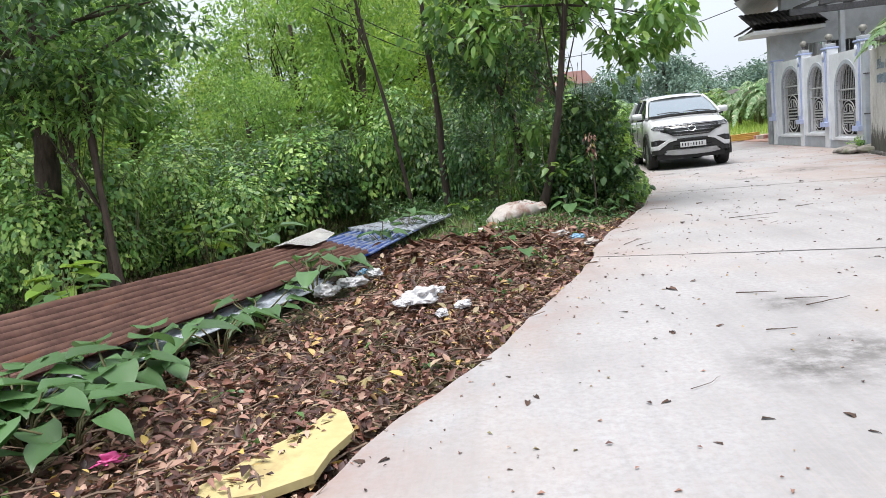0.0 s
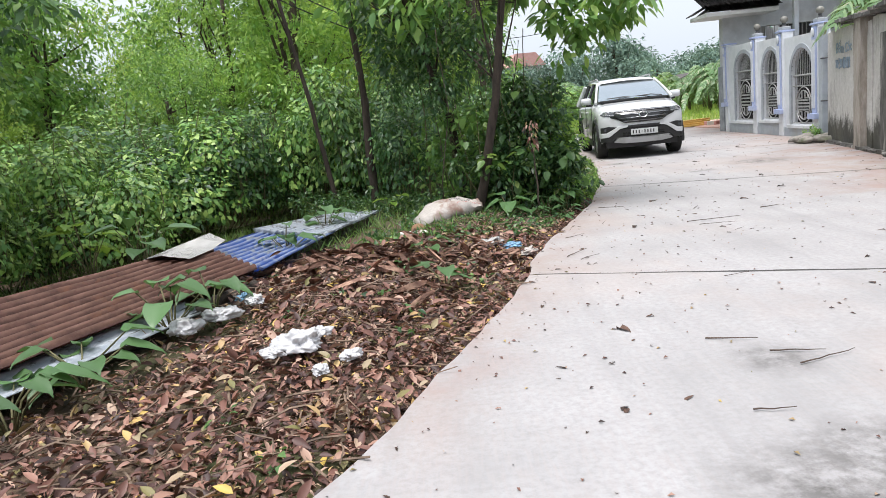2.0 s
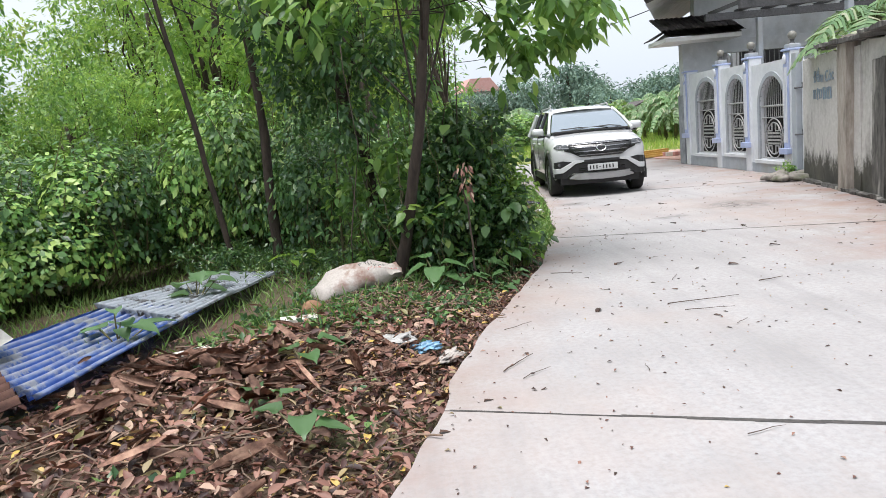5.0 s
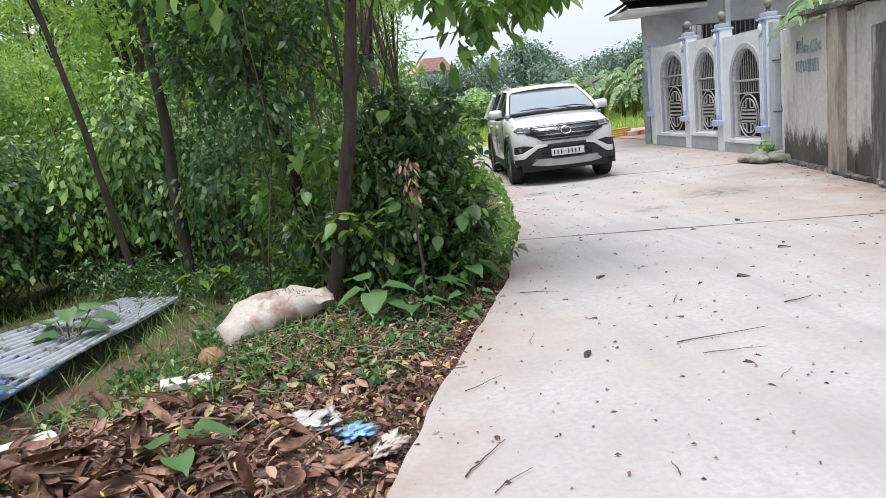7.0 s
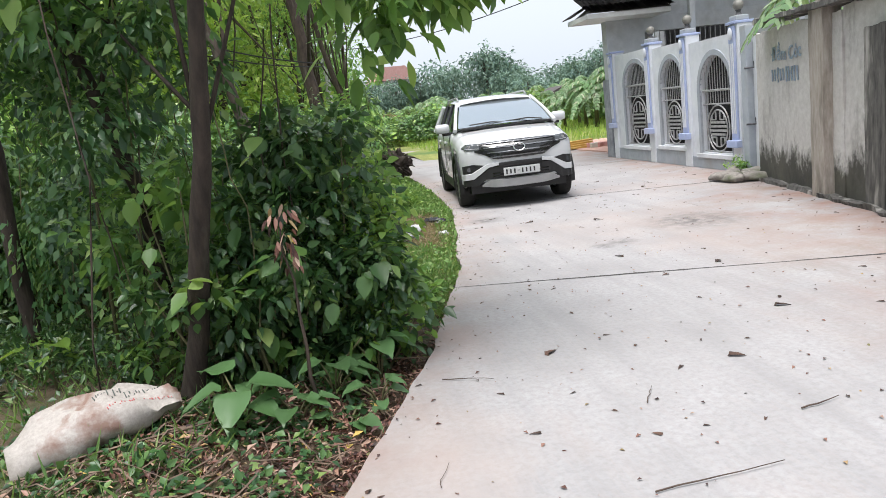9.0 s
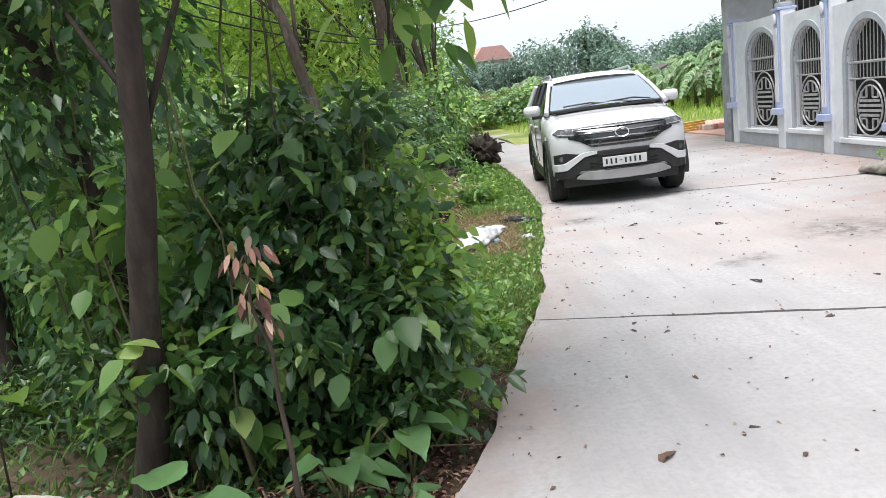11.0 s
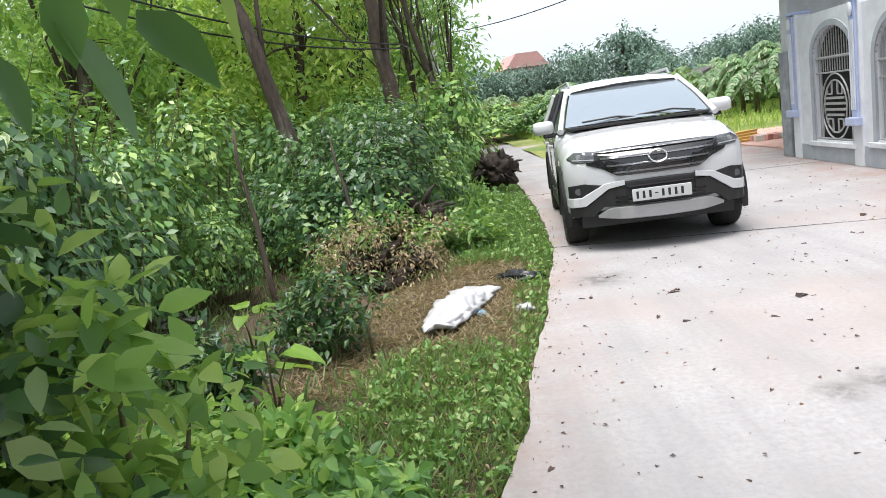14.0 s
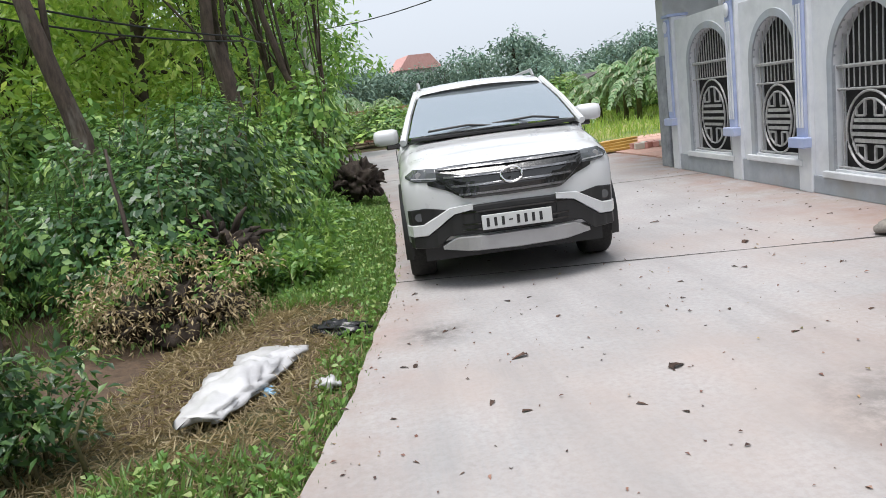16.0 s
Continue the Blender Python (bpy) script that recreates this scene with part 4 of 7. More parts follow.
def band(name, lower, upper, proud, mat, parent, label="", thick=0.05, n=36):
    """A bent strip along the nose between two lines z(x) given as tables."""
    def at(tab, x):
        for (xa, za), (xb, zb) in zip(tab, tab[1:]):
            if xa <= x <= xb:
                return za + (zb - za) * (x - xa) / (xb - xa)
        return tab[-1][1]
    x0, x1 = lower[0][0], lower[-1][0]
    rows = []
    for i in range(n + 1):
        x = x0 + (x1 - x0) * i / n
        zl, zu = at(lower, x), at(upper, x)
        face = []
        for f in (0, 0.06, 0.3, 0.5, 0.7, 0.94, 1):
            z = zl + (zu - zl) * f
            face.append((x, nose_y(x, z) - proud * (0.7 if f in (0, 1) else 1), z))
        rows.append([(x, face[0][1] + thick, zl)] + face + [(x, face[-1][1] + thick, zu)])
    bm = bmesh.new()
    loft(bm, rows, close=True, caps=True)
    return part(name, bm, mat, parent, label)


def sym(tab):
    return [(-x, z) for x, z in tab[::-1] if x > 0] + tab


M_bar = plain("smoked_chrome", (0.24, 0.24, 0.25), 0.25, 0.8)
grille = band("grille", sym([(0, 0.70), (0.36, 0.705), (0.47, 0.79), (0.55, 0.86)]), sym([(0, 0.955), (0.44, 0.95), (0.55, 0.94)]), 0.03, M_gloss_black, car, "black grille with smoked chrome bars", 0.1)
for z, hw in ((0.735, 0.40), (0.80, 0.45), (0.87, 0.50), (0.935, 0.53)):
    band("grille_bar", sym([(0, z - 0.010), (hw, z - 0.006)]), sym([(0, z + 0.010), (hw, z + 0.010)]), 0.045, M_bar, grille, "smoked chrome grille bar", 0.02)
em = part("badge", tube(bmesh.new(), [(0.078 * math.cos(a), nose_y(0, 0.845 + 0.054 * math.sin(a)) - 0.055, 0.845 + 0.054 * math.sin(a)) for a in np.linspace(0, math.tau, 25)], 0.009, 6, cap=False), M_chrome, grille, "plain chrome oval badge")
for s in (-1, 1):
    def side_of(tab):
        return tab if s > 0 else [(-x, z) for x, z in tab[::-1]]
    head = band("headlight", side_of([(0.50, 0.86), (0.60, 0.845), (0.72, 0.855), (0.785, 0.885)]), side_of([(0.50, 0.935), (0.60, 0.945), (0.72, 0.945), (0.785, 0.90)]), 0.012, M_lamp, car, "clear angular headlight", 0.08)
    part("headlight_lens", tube(bmesh.new(), [(s * 0.68, nose_y(0.68, 0.90) - 0.018, 0.90), (s * 0.68, nose_y(0.68, 0.90) + 0.02, 0.90)], [0.024, 0.028], 14), M_silver, head)
    band("headlight_strip", side_of([(0.55, 0.866), (0.74, 0.874)]), side_of([(0.55, 0.874), (0.74, 0.884)]), 0.02, M_silver, head, "", 0.02, 8)
    band("lamp_trim", side_of([(0.37, 0.71), (0.48, 0.775), (0.62, 0.825)]), side_of([(0.37, 0.72), (0.48, 0.86), (0.62, 0.85)]), 0.014, M_gloss_black, car, "", 0.06, 12)
    fog = band("fog_lamp_pocket", side_of([(0.50, 0.61), (0.66, 0.53), (0.80, 0.52)]), side_of([(0.50, 0.63), (0.66, 0.655), (0.80, 0.635)]), 0.008, M_black_pl, car, "black fog lamp pocket", 0.06, 16)
    part("fog_lamp", tube(bmesh.new(), [(s * 0.715, nose_y(0.715, 0.585) - 0.022, 0.585), (s * 0.715, nose_y(0.715, 0.585) + 0.03, 0.585)], [0.032, 0.038], 16), M_lamp, fog)
    # white blade under the pocket, black corner below it
    band("bumper_blade", side_of([(0.31, 0.62), (0.45, 0.595), (0.66, 0.445), (0.815, 0.43)]), side_of([(0.31, 0.665), (0.48, 0.645), (0.69, 0.53), (0.815, 0.52)]), 0.04, M_car, car, "white bumper blade", 0.12)
    band("bumper_corner", side_of([(0.31, 0.46), (0.50, 0.43), (0.60, 0.345), (0.80, 0.345)]), side_of([(0.31, 0.617), (0.45, 0.592), (0.66, 0.442), (0.80, 0.427)]), 0.03, M_black_pl, car, "black bumper corner", 0.12)
band("intake", sym([(0, 0.43), (0.5, 0.43)]), sym([(0, 0.655), (0.37, 0.65), (0.5, 0.56)]), 0.02, M_black_pl, car, "black lower air intake", 0.1)
for z in (0.47, 0.51, 0.60):
    band("intake_bar", sym([(0, z - 0.006), (0.40, z - 0.006)]), sym([(0, z + 0.008), (0.40, z + 0.008)]), 0.036, M_gloss_black, car, "", 0.03)
band("skid_plate", sym([(0, 0.30), (0.38, 0.31), (0.56, 0.335)]), sym([(0, 0.425), (0.45, 0.42), (0.56, 0.36)]), 0.045, M_silver, car, "silver skid plate", 0.12)
plate = part("number_plate", box_bm(-0.26, -0.085, 0.465, 0.26, -0.07, 0.575, bevel=0.006), M_plate, car, "white number plate with dark bars")
part("plate_backing", box_bm(-0.25, -0.07, 0.475, 0.25, 0.0, 0.565), M_black_pl, plate)
for i in range(8):
    if i == 3:
        part("plate_mark", box_bm(-0.062, -0.088, 0.517, -0.032, -0.0855, 0.527), M_black_pl, plate)
        continue
    x = -0.215 + i * 0.056
    part("plate_mark", box_bm(x - 0.011, -0.088, 0.488, x + 0.011, -0.0855, 0.552), M_black_pl, plate)
for s, x0 in ((1, -0.1), (1, 0.45)):
    part("wiper", tube(bmesh.new(), [(x0 - 0.45, 1.005 - 0.10, 1.20), (x0 - 0.1, 1.0 - 0.10, 1.215), (x0 + 0.12, 0.94 - 0.06, 1.18)], 0.01, 6), M_black_pl, car, "black wiper")
part("scuttle", box_bm(-0.70, 0.86, 1.13, 0.70, 0.99, 1.16, bevel=0.01), M_black_pl, car)
for (sx, yc) in ((-1, FW), (1, FW), (-1, RW), (1, RW)):
    x = sx * 0.735
    wheel = new("wheel")
    wheel.parent = car
    wheel.matrix_basis = pose(x, yc, WR)
    prof = [(0.23, -0.095), (0.27, -0.11), (0.325, -0.108), (0.343, -0.085), (0.345, 0), (0.343, 0.085), (0.325, 0.108), (0.27, 0.11), (0.23, 0.095)]
    bm = bmesh.new()
    loft(bm, [[(px, r * math.cos(a), r * math.sin(a)) for r, px in prof] for a in np.linspace(0, math.tau, 41)])
    bmesh.ops.remove_doubles(bm, verts=bm.verts[:], dist=0.0005)
    part("tyre", bm, M_tyre, wheel, "black tyre", True)
    bm = bmesh.new()
    rim = [(0.235, 0.09), (0.225, 0.085), (0.215, 0.04), (0.21, -0.09)]
    loft(bm, [[(sx * px, r * math.cos(a), r * math.sin(a)) for r, px in rim] for a in np.linspace(0, math.tau, 33)])
    tube(bm, [(sx * 0.03, 0, 0), (sx * 0.085, 0, 0)], [0.07, 0.045], 12)
    for k in range(10):
        a = k * math.tau / 10
        tube(bm, [(sx * 0.075, 0.03 * math.cos(a), 0.03 * math.sin(a)), (sx * 0.08, 0.22 * math.cos(a), 0.22 * math.sin(a))], [0.022, 0.016], 6)
    part("rim", bm, M_alloy, wheel, "two-tone alloy rim", True)
    part("brake_disc", tube(bmesh.new(), [(-sx * 0.01, 0, 0), (sx * 0.01, 0, 0)], 0.15, 20), M_dark_iron, wheel)
    # black arch flare
    bm = bmesh.new()
    rows = []
    for a in np.linspace(-0.25, math.pi + 0.25, 25):
        c, s = math.cos(a), math.sin(a)
        rows.append([(sx * (0.79 if r < 0.41 else 0.80) + sx * o, yc + r * c - yc, r * s) for r, o in ((0.405, 0.0), (0.41, 0.06), (0.455, 0.058), (0.465, 0.0))])
    loft(bm, rows)
    fl = part("arch_flare", bm, M_black_pl, car, "black wheel arch flare", True)
    fl.matrix_basis = pose(0, yc, WR)
for s in (-1, 1):
    part("sill_cladding", box_bm(s * 0.79 - 0.05, FW + 0.42, 0.235, s * 0.79 + 0.065, RW - 0.42, 0.40, bevel=0.02), M_black_pl, car)
    for y in (1.95, 2.9):
        part("door_handle", box_bm(s * 0.855 - 0.02, y, 0.93, s * 0.855 + 0.02, y + 0.2, 0.965, bevel=0.012), M_car, car)
    for y in (1.18, 2.24, 3.2):
        part("door_gap", box_bm(s * 0.848 - 0.004, y, 0.42, s * 0.848 + 0.0025, y + 0.008, 1.07), M_black_pl, car)

# ---- trees and undergrowth ----
def bent(p, q, n, wob, seed):
    """A slightly crooked line from p to q."""
    p, q = Vector(p), Vector(q)
    r = random.Random(seed)
    out = []
    ox = oy = 0.0
    for i in range(n + 1):
        f = i / n
        if 0 < i:
            ox += r.uniform(-wob, wob)
            oy += r.uniform(-wob, wob)
        out.append(p.lerp(q, f) + Vector((ox, oy, 0)))
    return out


def tree(label, at, path, radius, crown, limbs, leaf, bark=None, seed=0, per=46, spray=0.34, size=0.11, width=0.42, droop=0.45, limb_r=0.3, group="", flat=0.7, name="tree", fine=1):
    """A tapered trunk along path, limbs to every part of the crown, and a crown of sprays of leaves."""
    bark = bark or M_bark
    r = random.Random(seed)
    t = thing(name, label, "tree", at=pose(*at), group=group)
    pts = []
    for a, b in zip(path, path[1:]):
        pts += bent(a, b, 5, radius * 0.18, seed + len(pts))[:-1]
    pts.append(Vector(path[-1]))
    n = len(pts)
    rad = [radius * (1.25 if i == 0 else 1) * (1 - 0.62 * i / (n - 1)) * (1 + 0.06 * math.sin(i * 2.1 + seed)) for i in range(n)]
    part("trunk", tube(bmesh.new(), pts, rad, 12), bark, t, "", True)
    cents = []
    for c, rr, k in crown:
        cents.append(blob_points(k, c, rr, 0.45, seed + len(cents) * 7 + 3))
    cents = np.concatenate(cents)
    start = int(n * 0.45)
    for i in range(limbs):
        tgt = Vector(cents[r.randrange(len(cents))])
        b = pts[r.randrange(start, n - 1)]
        mid = b.lerp(tgt, 0.5) + Vector((r.uniform(-1, 1), r.uniform(-1, 1), r.uniform(0, 1))) * 0.12 * (tgt - b).length
        rl = radius * limb_r * r.uniform(0.6, 1.1)
        bm = tube(bmesh.new(), [b, b.lerp(mid, 0.6), mid, mid.lerp(tgt, 0.6), tgt], [rl, rl * 0.8, rl * 0.6, rl * 0.4, rl * 0.15], 6)
        for _ in range(4):
            c2 = Vector(cents[r.randrange(len(cents))])
            if (c2 - tgt).length < 1.6:
                tube(bm, [mid, mid.lerp(c2, 0.5) + Vector((0, 0, 0.06)), c2], [rl * 0.4, rl * 0.25, rl * 0.08], 4)
        part("limb", bm, bark, t, "", True)
    pos, tip = sprays(cents, spray * (0.6 + 0.8 * rng.random(len(cents))), per, flat, droop)
    leaf_mesh("crown", pos, tip, size * (0.6 + 0.8 * rng.random(len(pos))), leaf, width, parent=t, fine=fine)
    return t


def shrub(label, blobs, leaf, at=(0, 0, 0), per=32, spray=0.16, size=0.07, width=0.48, droop=0.25, stems=10, seed=0, name="shrub", group="", dead=0, flat=0.8, fine=1):
    """Stems from the ground to sprays of leaves in uneven lumps."""
    r = random.Random(seed)
    t = thing(name, label, "shrub", at=pose(*at), group=group)
    cents = np.concatenate([blob_points(k, c, rr, 0.35, seed + i * 5 + 1) for i, (c, rr, k) in enumerate(blobs)])
    cents[:, 2] = np.maximum(cents[:, 2], 0.05)
    bm = bmesh.new()
    for i in range(max(stems, 1)):
        c = Vector(cents[r.randrange(len(cents))])
        b = Vector((c.x * 0.75 + r.uniform(-0.1, 0.1), c.y * 0.75 + r.uniform(-0.1, 0.1), -0.06))
        tube(bm, [b, b.lerp(c, 0.5) + Vector((r.uniform(-0.08, 0.08), r.uniform(-0.08, 0.08), 0.05)), c], [0.014, 0.009, 0.004], 5)
    tagged(part("stem_tangle", bm, M_stem, t, "", True), "", "", "", "stuff")
    pos, tip = sprays(cents, spray * (0.6 + 0.8 * rng.random(len(cents))), per, flat, droop)
    leaf_mesh("foliage", pos, tip, size * (0.55 + 0.9 * rng.random(len(pos))), leaf, width, parent=t, fine=fine)
    return t


# trees along the verge
tree("slender leaning tree with a thin dark trunk", (-0.14, 12.3, -0.1), [(0, 0, 0), (-0.22, 0, 1.6), (-0.58, 0.1, 3.6), (-0.9, 0.2, 5.2)], 0.037, [((-1.1, 0.6, 4.6), (1.3, 1.3, 0.9), 40)], 5, M_leaf_light, M_bark_dark, 3, 60, 0.34, 0.065, fine=0)
tree("straight brown-barked young tree beside the sheets", (0.40, 12.05, -0.1), [(0, 0, 0), (0.0, 0.05, 1.6), (-0.08, 0.1, 3.4), (-0.15, 0.1, 5.4)], 0.062, [((-0.3, 0.6, 4.3), (1.9, 1.7, 1.2), 70)], 8, M_leaf_light, M_bark_dark, 4, 64, 0.36, 0.065, fine=0)
big_c = tree("tree hung with broad leaves over the verge", (1.69, 10.58, -0.08), [(0, 0, 0), (0.2, -0.15, 0.8), (0.36, -0.25, 1.6), (0.52, -0.32, 3.0), (0.6, -0.3, 4.6)], 0.064, [((0.75, 0.55, 3.2), (1.4, 1.5, 0.9), 44), ((1.52, 0.22, 2.35), (0.65, 0.6, 0.42), 24), ((-0.2, 0.5, 2.8), (1.3, 1.1, 0.7), 30)], 12, M_leaf_mid, M_bark_dark, 5, 26, 0.26, 0.15, 0.5, 0.8, fine=2)
tree("second stem leaning out of the vine thicket", (1.62, 11.1, -0.08), [(0, 0, 0), (-0.1, 0.05, 1.2), (-0.5, 0.2, 2.6), (-0.8, 0.3, 4.0)], 0.06, [((-0.5, 0.5, 2.9), (1.0, 1.0, 1.0), 40)], 8, M_leaf_dark, M_bark_dark, 6, 30, 0.26, 0.12, 0.4, 0.7, fine=2)
tree("big brown tree with a heavy low crown", (-4.42, 9.5, -0.45), [(0, 0, 0), (0.1, 0, 1.5), (0.3, 0, 3.2), (0.5, 0.2, 5.5)], 0.19, [((0.3, -0.1, 3.3), (2.1, 2.0, 0.9), 120), ((0.4, 0.2, 5.2), (2.6, 2.4, 1.3), 60)], 14, M_leaf_dark, M_bark, 7, 56, 0.38, 0.12, fine=0)
for i, (x, y, lean) in enumerate(((-3.45, 9.0, 0.1), (-3.25, 8.85, -0.1), (-3.7, 9.3, -0.2))):
    tree("thin pale stem with hanging leaves", (x, y, -0.4), [(0, 0, 0), (lean * 0.5, 0, 1.4), (lean, 0.1, 3.0)], 0.05, [((lean, 0.1, 2.6), (0.6, 0.6, 0.7), 22)], 4, M_leaf_mid, M_bark, 20 + i, 34, 0.24, 0.1)
tree("tall straight tree with ridged grey bark", (2.80, 21.7, -0.2), [(0, 0, 0), (-0.05, 0, 1.5), (-0.2, 0.05, 3.4), (-0.6, 0.1, 7.2)], 0.19, [((-0.6, 0.4, 6.6), (2.2, 2.2, 1.6), 90)], 9, M_leaf_mid, M_bark, 8, 40, 0.36, 0.12)
tree("leaning grey tree trunk over the thicket", (4.0, 24.4, -0.1), [(0, 0, 0), (-0.4, 0, 1.3), (-0.95, 0.1, 3.4), (-1.5, 0.1, 6.6)], 0.10, [((-1.5, 0.4, 6.0), (1.6, 1.6, 1.3), 50)], 6, M_leaf_mid, M_bark, 9, 38, 0.34, 0.11)
tree("leaning lichen-spotted trunk in the thicket", (1.75, 19.4, -0.2), [(0, 0, 0), (-0.3, 0, 1.7), (-0.75, 0, 3.6), (-1.2, 0.1, 6.0)], 0.13, [((-1.2, 0.4, 5.0), (1.9, 1.8, 1.4), 60)], 8, M_leaf_yellow, M_bark, 10, 40, 0.36, 0.10)
for i, (x, y) in enumerate(((3.0, 26.0), (2.3, 27.5), (1.3, 26.5), (3.4, 29.5))):
    tree("thin roadside tree with bare stem", (x, y, -0.2), [(0, 0, 0), (-0.1 + 0.15 * i, 0, 2.2), (-0.5 + 0.3 * i, 0.1, 5.6)], 0.085, [((-0.4 + 0.3 * i, 0.2, 5.4), (1.4, 1.4, 1.4), 36)], 6, M_leaf_mid, M_bark, 40 + i, 36, 0.36, 0.12)

# broad woodland trees behind, several kinds, copied
proto = [
    tree("broad woodland tree with a full green crown", (-13, 29, -0.6), [(0, 0, 0), (0.2, 0, 2.5), (0, 0.3, 6.5)], 0.24, [((0, 0, 6.2), (3.2, 3.2, 2.6), 150), ((0.5, 0, 3.6), (2.6, 2.6, 1.2), 80)], 12, M_leaf_mid, None, 11, 34, 0.55, 0.22, fine=0, group="woodland trees"),
    tree("light feathery woodland tree", (-2.5, 22, -0.6), [(0, 0, 0), (0.1, 0, 2.5), (0.4, 0.3, 7.0)], 0.18, [((0.2, 0, 6.8), (2.8, 2.8, 2.8), 150), ((0, 0, 3.6), (2.0, 2.0, 1.2), 60)], 12, M_leaf_light, None, 12, 40, 0.55, 0.19, 0.36, fine=0, group="woodland trees"),
    tree("woodland tree with fresh light leaves", (0.5, 26, -0.4), [(0, 0, 0), (-0.1, 0, 2.5), (0.2, 0.3, 6.0)], 0.17, [((0, 0, 5.4), (2.4, 2.4, 2.2), 120), ((0, 0, 2.8), (2.2, 2.2, 1.2), 70)], 10, M_leaf_yellow, None, 13, 36, 0.5, 0.19, fine=0, group="woodland trees"),
]
spots = [(0, -11, 18, 1.0), (0, -14, 26, 1.25), (1, -4.2, 31, 1.25), (2, -1.2, 29, 1.1), (0, 1.0, 33, 1.15), (0, -5, 38, 1.4), (2, -17, 34, 1.5), (1, -19, 22, 1.2), (0, 2.2, 40, 1.2), (0, -9, 12.5, 0.8), (2, -13, 13, 0.9), (1, -6.4, 30, 1.0), (0, -12.6, 22, 1.0), (0, -9.2, 31, 0.66), (2, -10.8, 35, 0.78), (1, -6.3, 27, 0.52), (2, -8.0, 26, 0.5), (0, -5.4, 21, 0.45), (2, -9.5, 19, 0.5)]
r_ = random.Random(5)
for k, x, y, s in spots:
    o = copy_thing(proto[k], pose(x, y, -0.6, 0, 0, r_.uniform(0, 360)))
    o.scale = (s, s, s)

for i in range(13):
    o = copy_thing(proto[(0, 1, 0, 2)[i % 4]], pose(-31 + i * 2.7, 40 + 5 * math.sin(i * 2.3), -1.2, 0, 0, i * 77))
    o.scale = (1.05 + 0.2 * math.sin(i),) * 3
# the vine-covered thicket on the verge
shrub("dense dark-leaved vine thicket round the verge tree", [((-0.1, 0.05, 0.5), (0.6, 0.4, 0.55), 110), ((0.4, 0.1, 0.5), (0.42, 0.36, 0.6), 110), ((0.2, 0.3, 1.25), (0.42, 0.4, 0.42), 60)], M_leaf_dark, (2.25, 10.75, -0.04), 34, 0.16, 0.072, 0.5, 0.4, 40, 31, fine=2)
# brightly lit side of the thicket: the light is put into the leaf colour
shrub("lit side of the vine thicket in paler leaves", [((0.5, 0.42, 0.7), (0.34, 0.35, 0.62), 90)], M_leaf_light, (2.25, 10.75, -0.04), 30, 0.15, 0.072, 0.5, 0.3, 20, 37, fine=2)
shrub("leafy green creeper bush round the tree foot", [((-0.55, 0.5, 0.8), (0.6, 0.6, 0.9), 100)], M_leaf_mid, (2.25, 10.75, -0.04), 26, 0.17, 0.075, 0.5, 0.4, 20, 36, fine=2)
shrub("broad heart-leaved vine climbing the thicket", [((0.1, -0.15, 0.4), (0.75, 0.3, 0.45), 16), ((0.55, 0.2, 0.5), (0.4, 0.4, 0.5), 12), ((-0.3, 0, 1.2), (0.5, 0.4, 0.5), 10)], M_leaf_mid, (2.25, 10.75, -0.04), 7, 0.16, 0.10, 0.75, 0.7, 8, 34, name="vine", fine=2)
shrub("thicket seedlings and ferns on shaded ground", [((0, 0, 0.12), (0.9, 0.8, 0.16), 90), ((-1.0, 0.9, 0.14), (0.9, 0.7, 0.2), 90)], M_leaf_dark, (0.9, 11.6, -0.03), 30, 0.13, 0.06, 0.4, 0.1, 20, 35)
# pale leaf colour here too, in place of the light on this side
shrub("low glossy shrub at the road edge", [((0, 0, 0.2), (0.3, 0.4, 0.24), 36), ((0.0, 0.7, 0.16), (0.35, 0.5, 0.18), 36)], M_leaf_light, (2.75, 11.2, -0.03), 44, 0.12, 0.062, 0.46, 0.2, 12, 32, fine=2)
shrub("hanging creepers in the verge tree", [((0, 0, 1.9), (0.7, 0.8, 0.75), 40), ((-0.6, 0.5, 2.0), (0.7, 0.6, 0.8), 34)], M_leaf_dark, (1.55, 11.1, 0), 44, 0.24, 0.075, 0.5, 0.7, 1, 33)
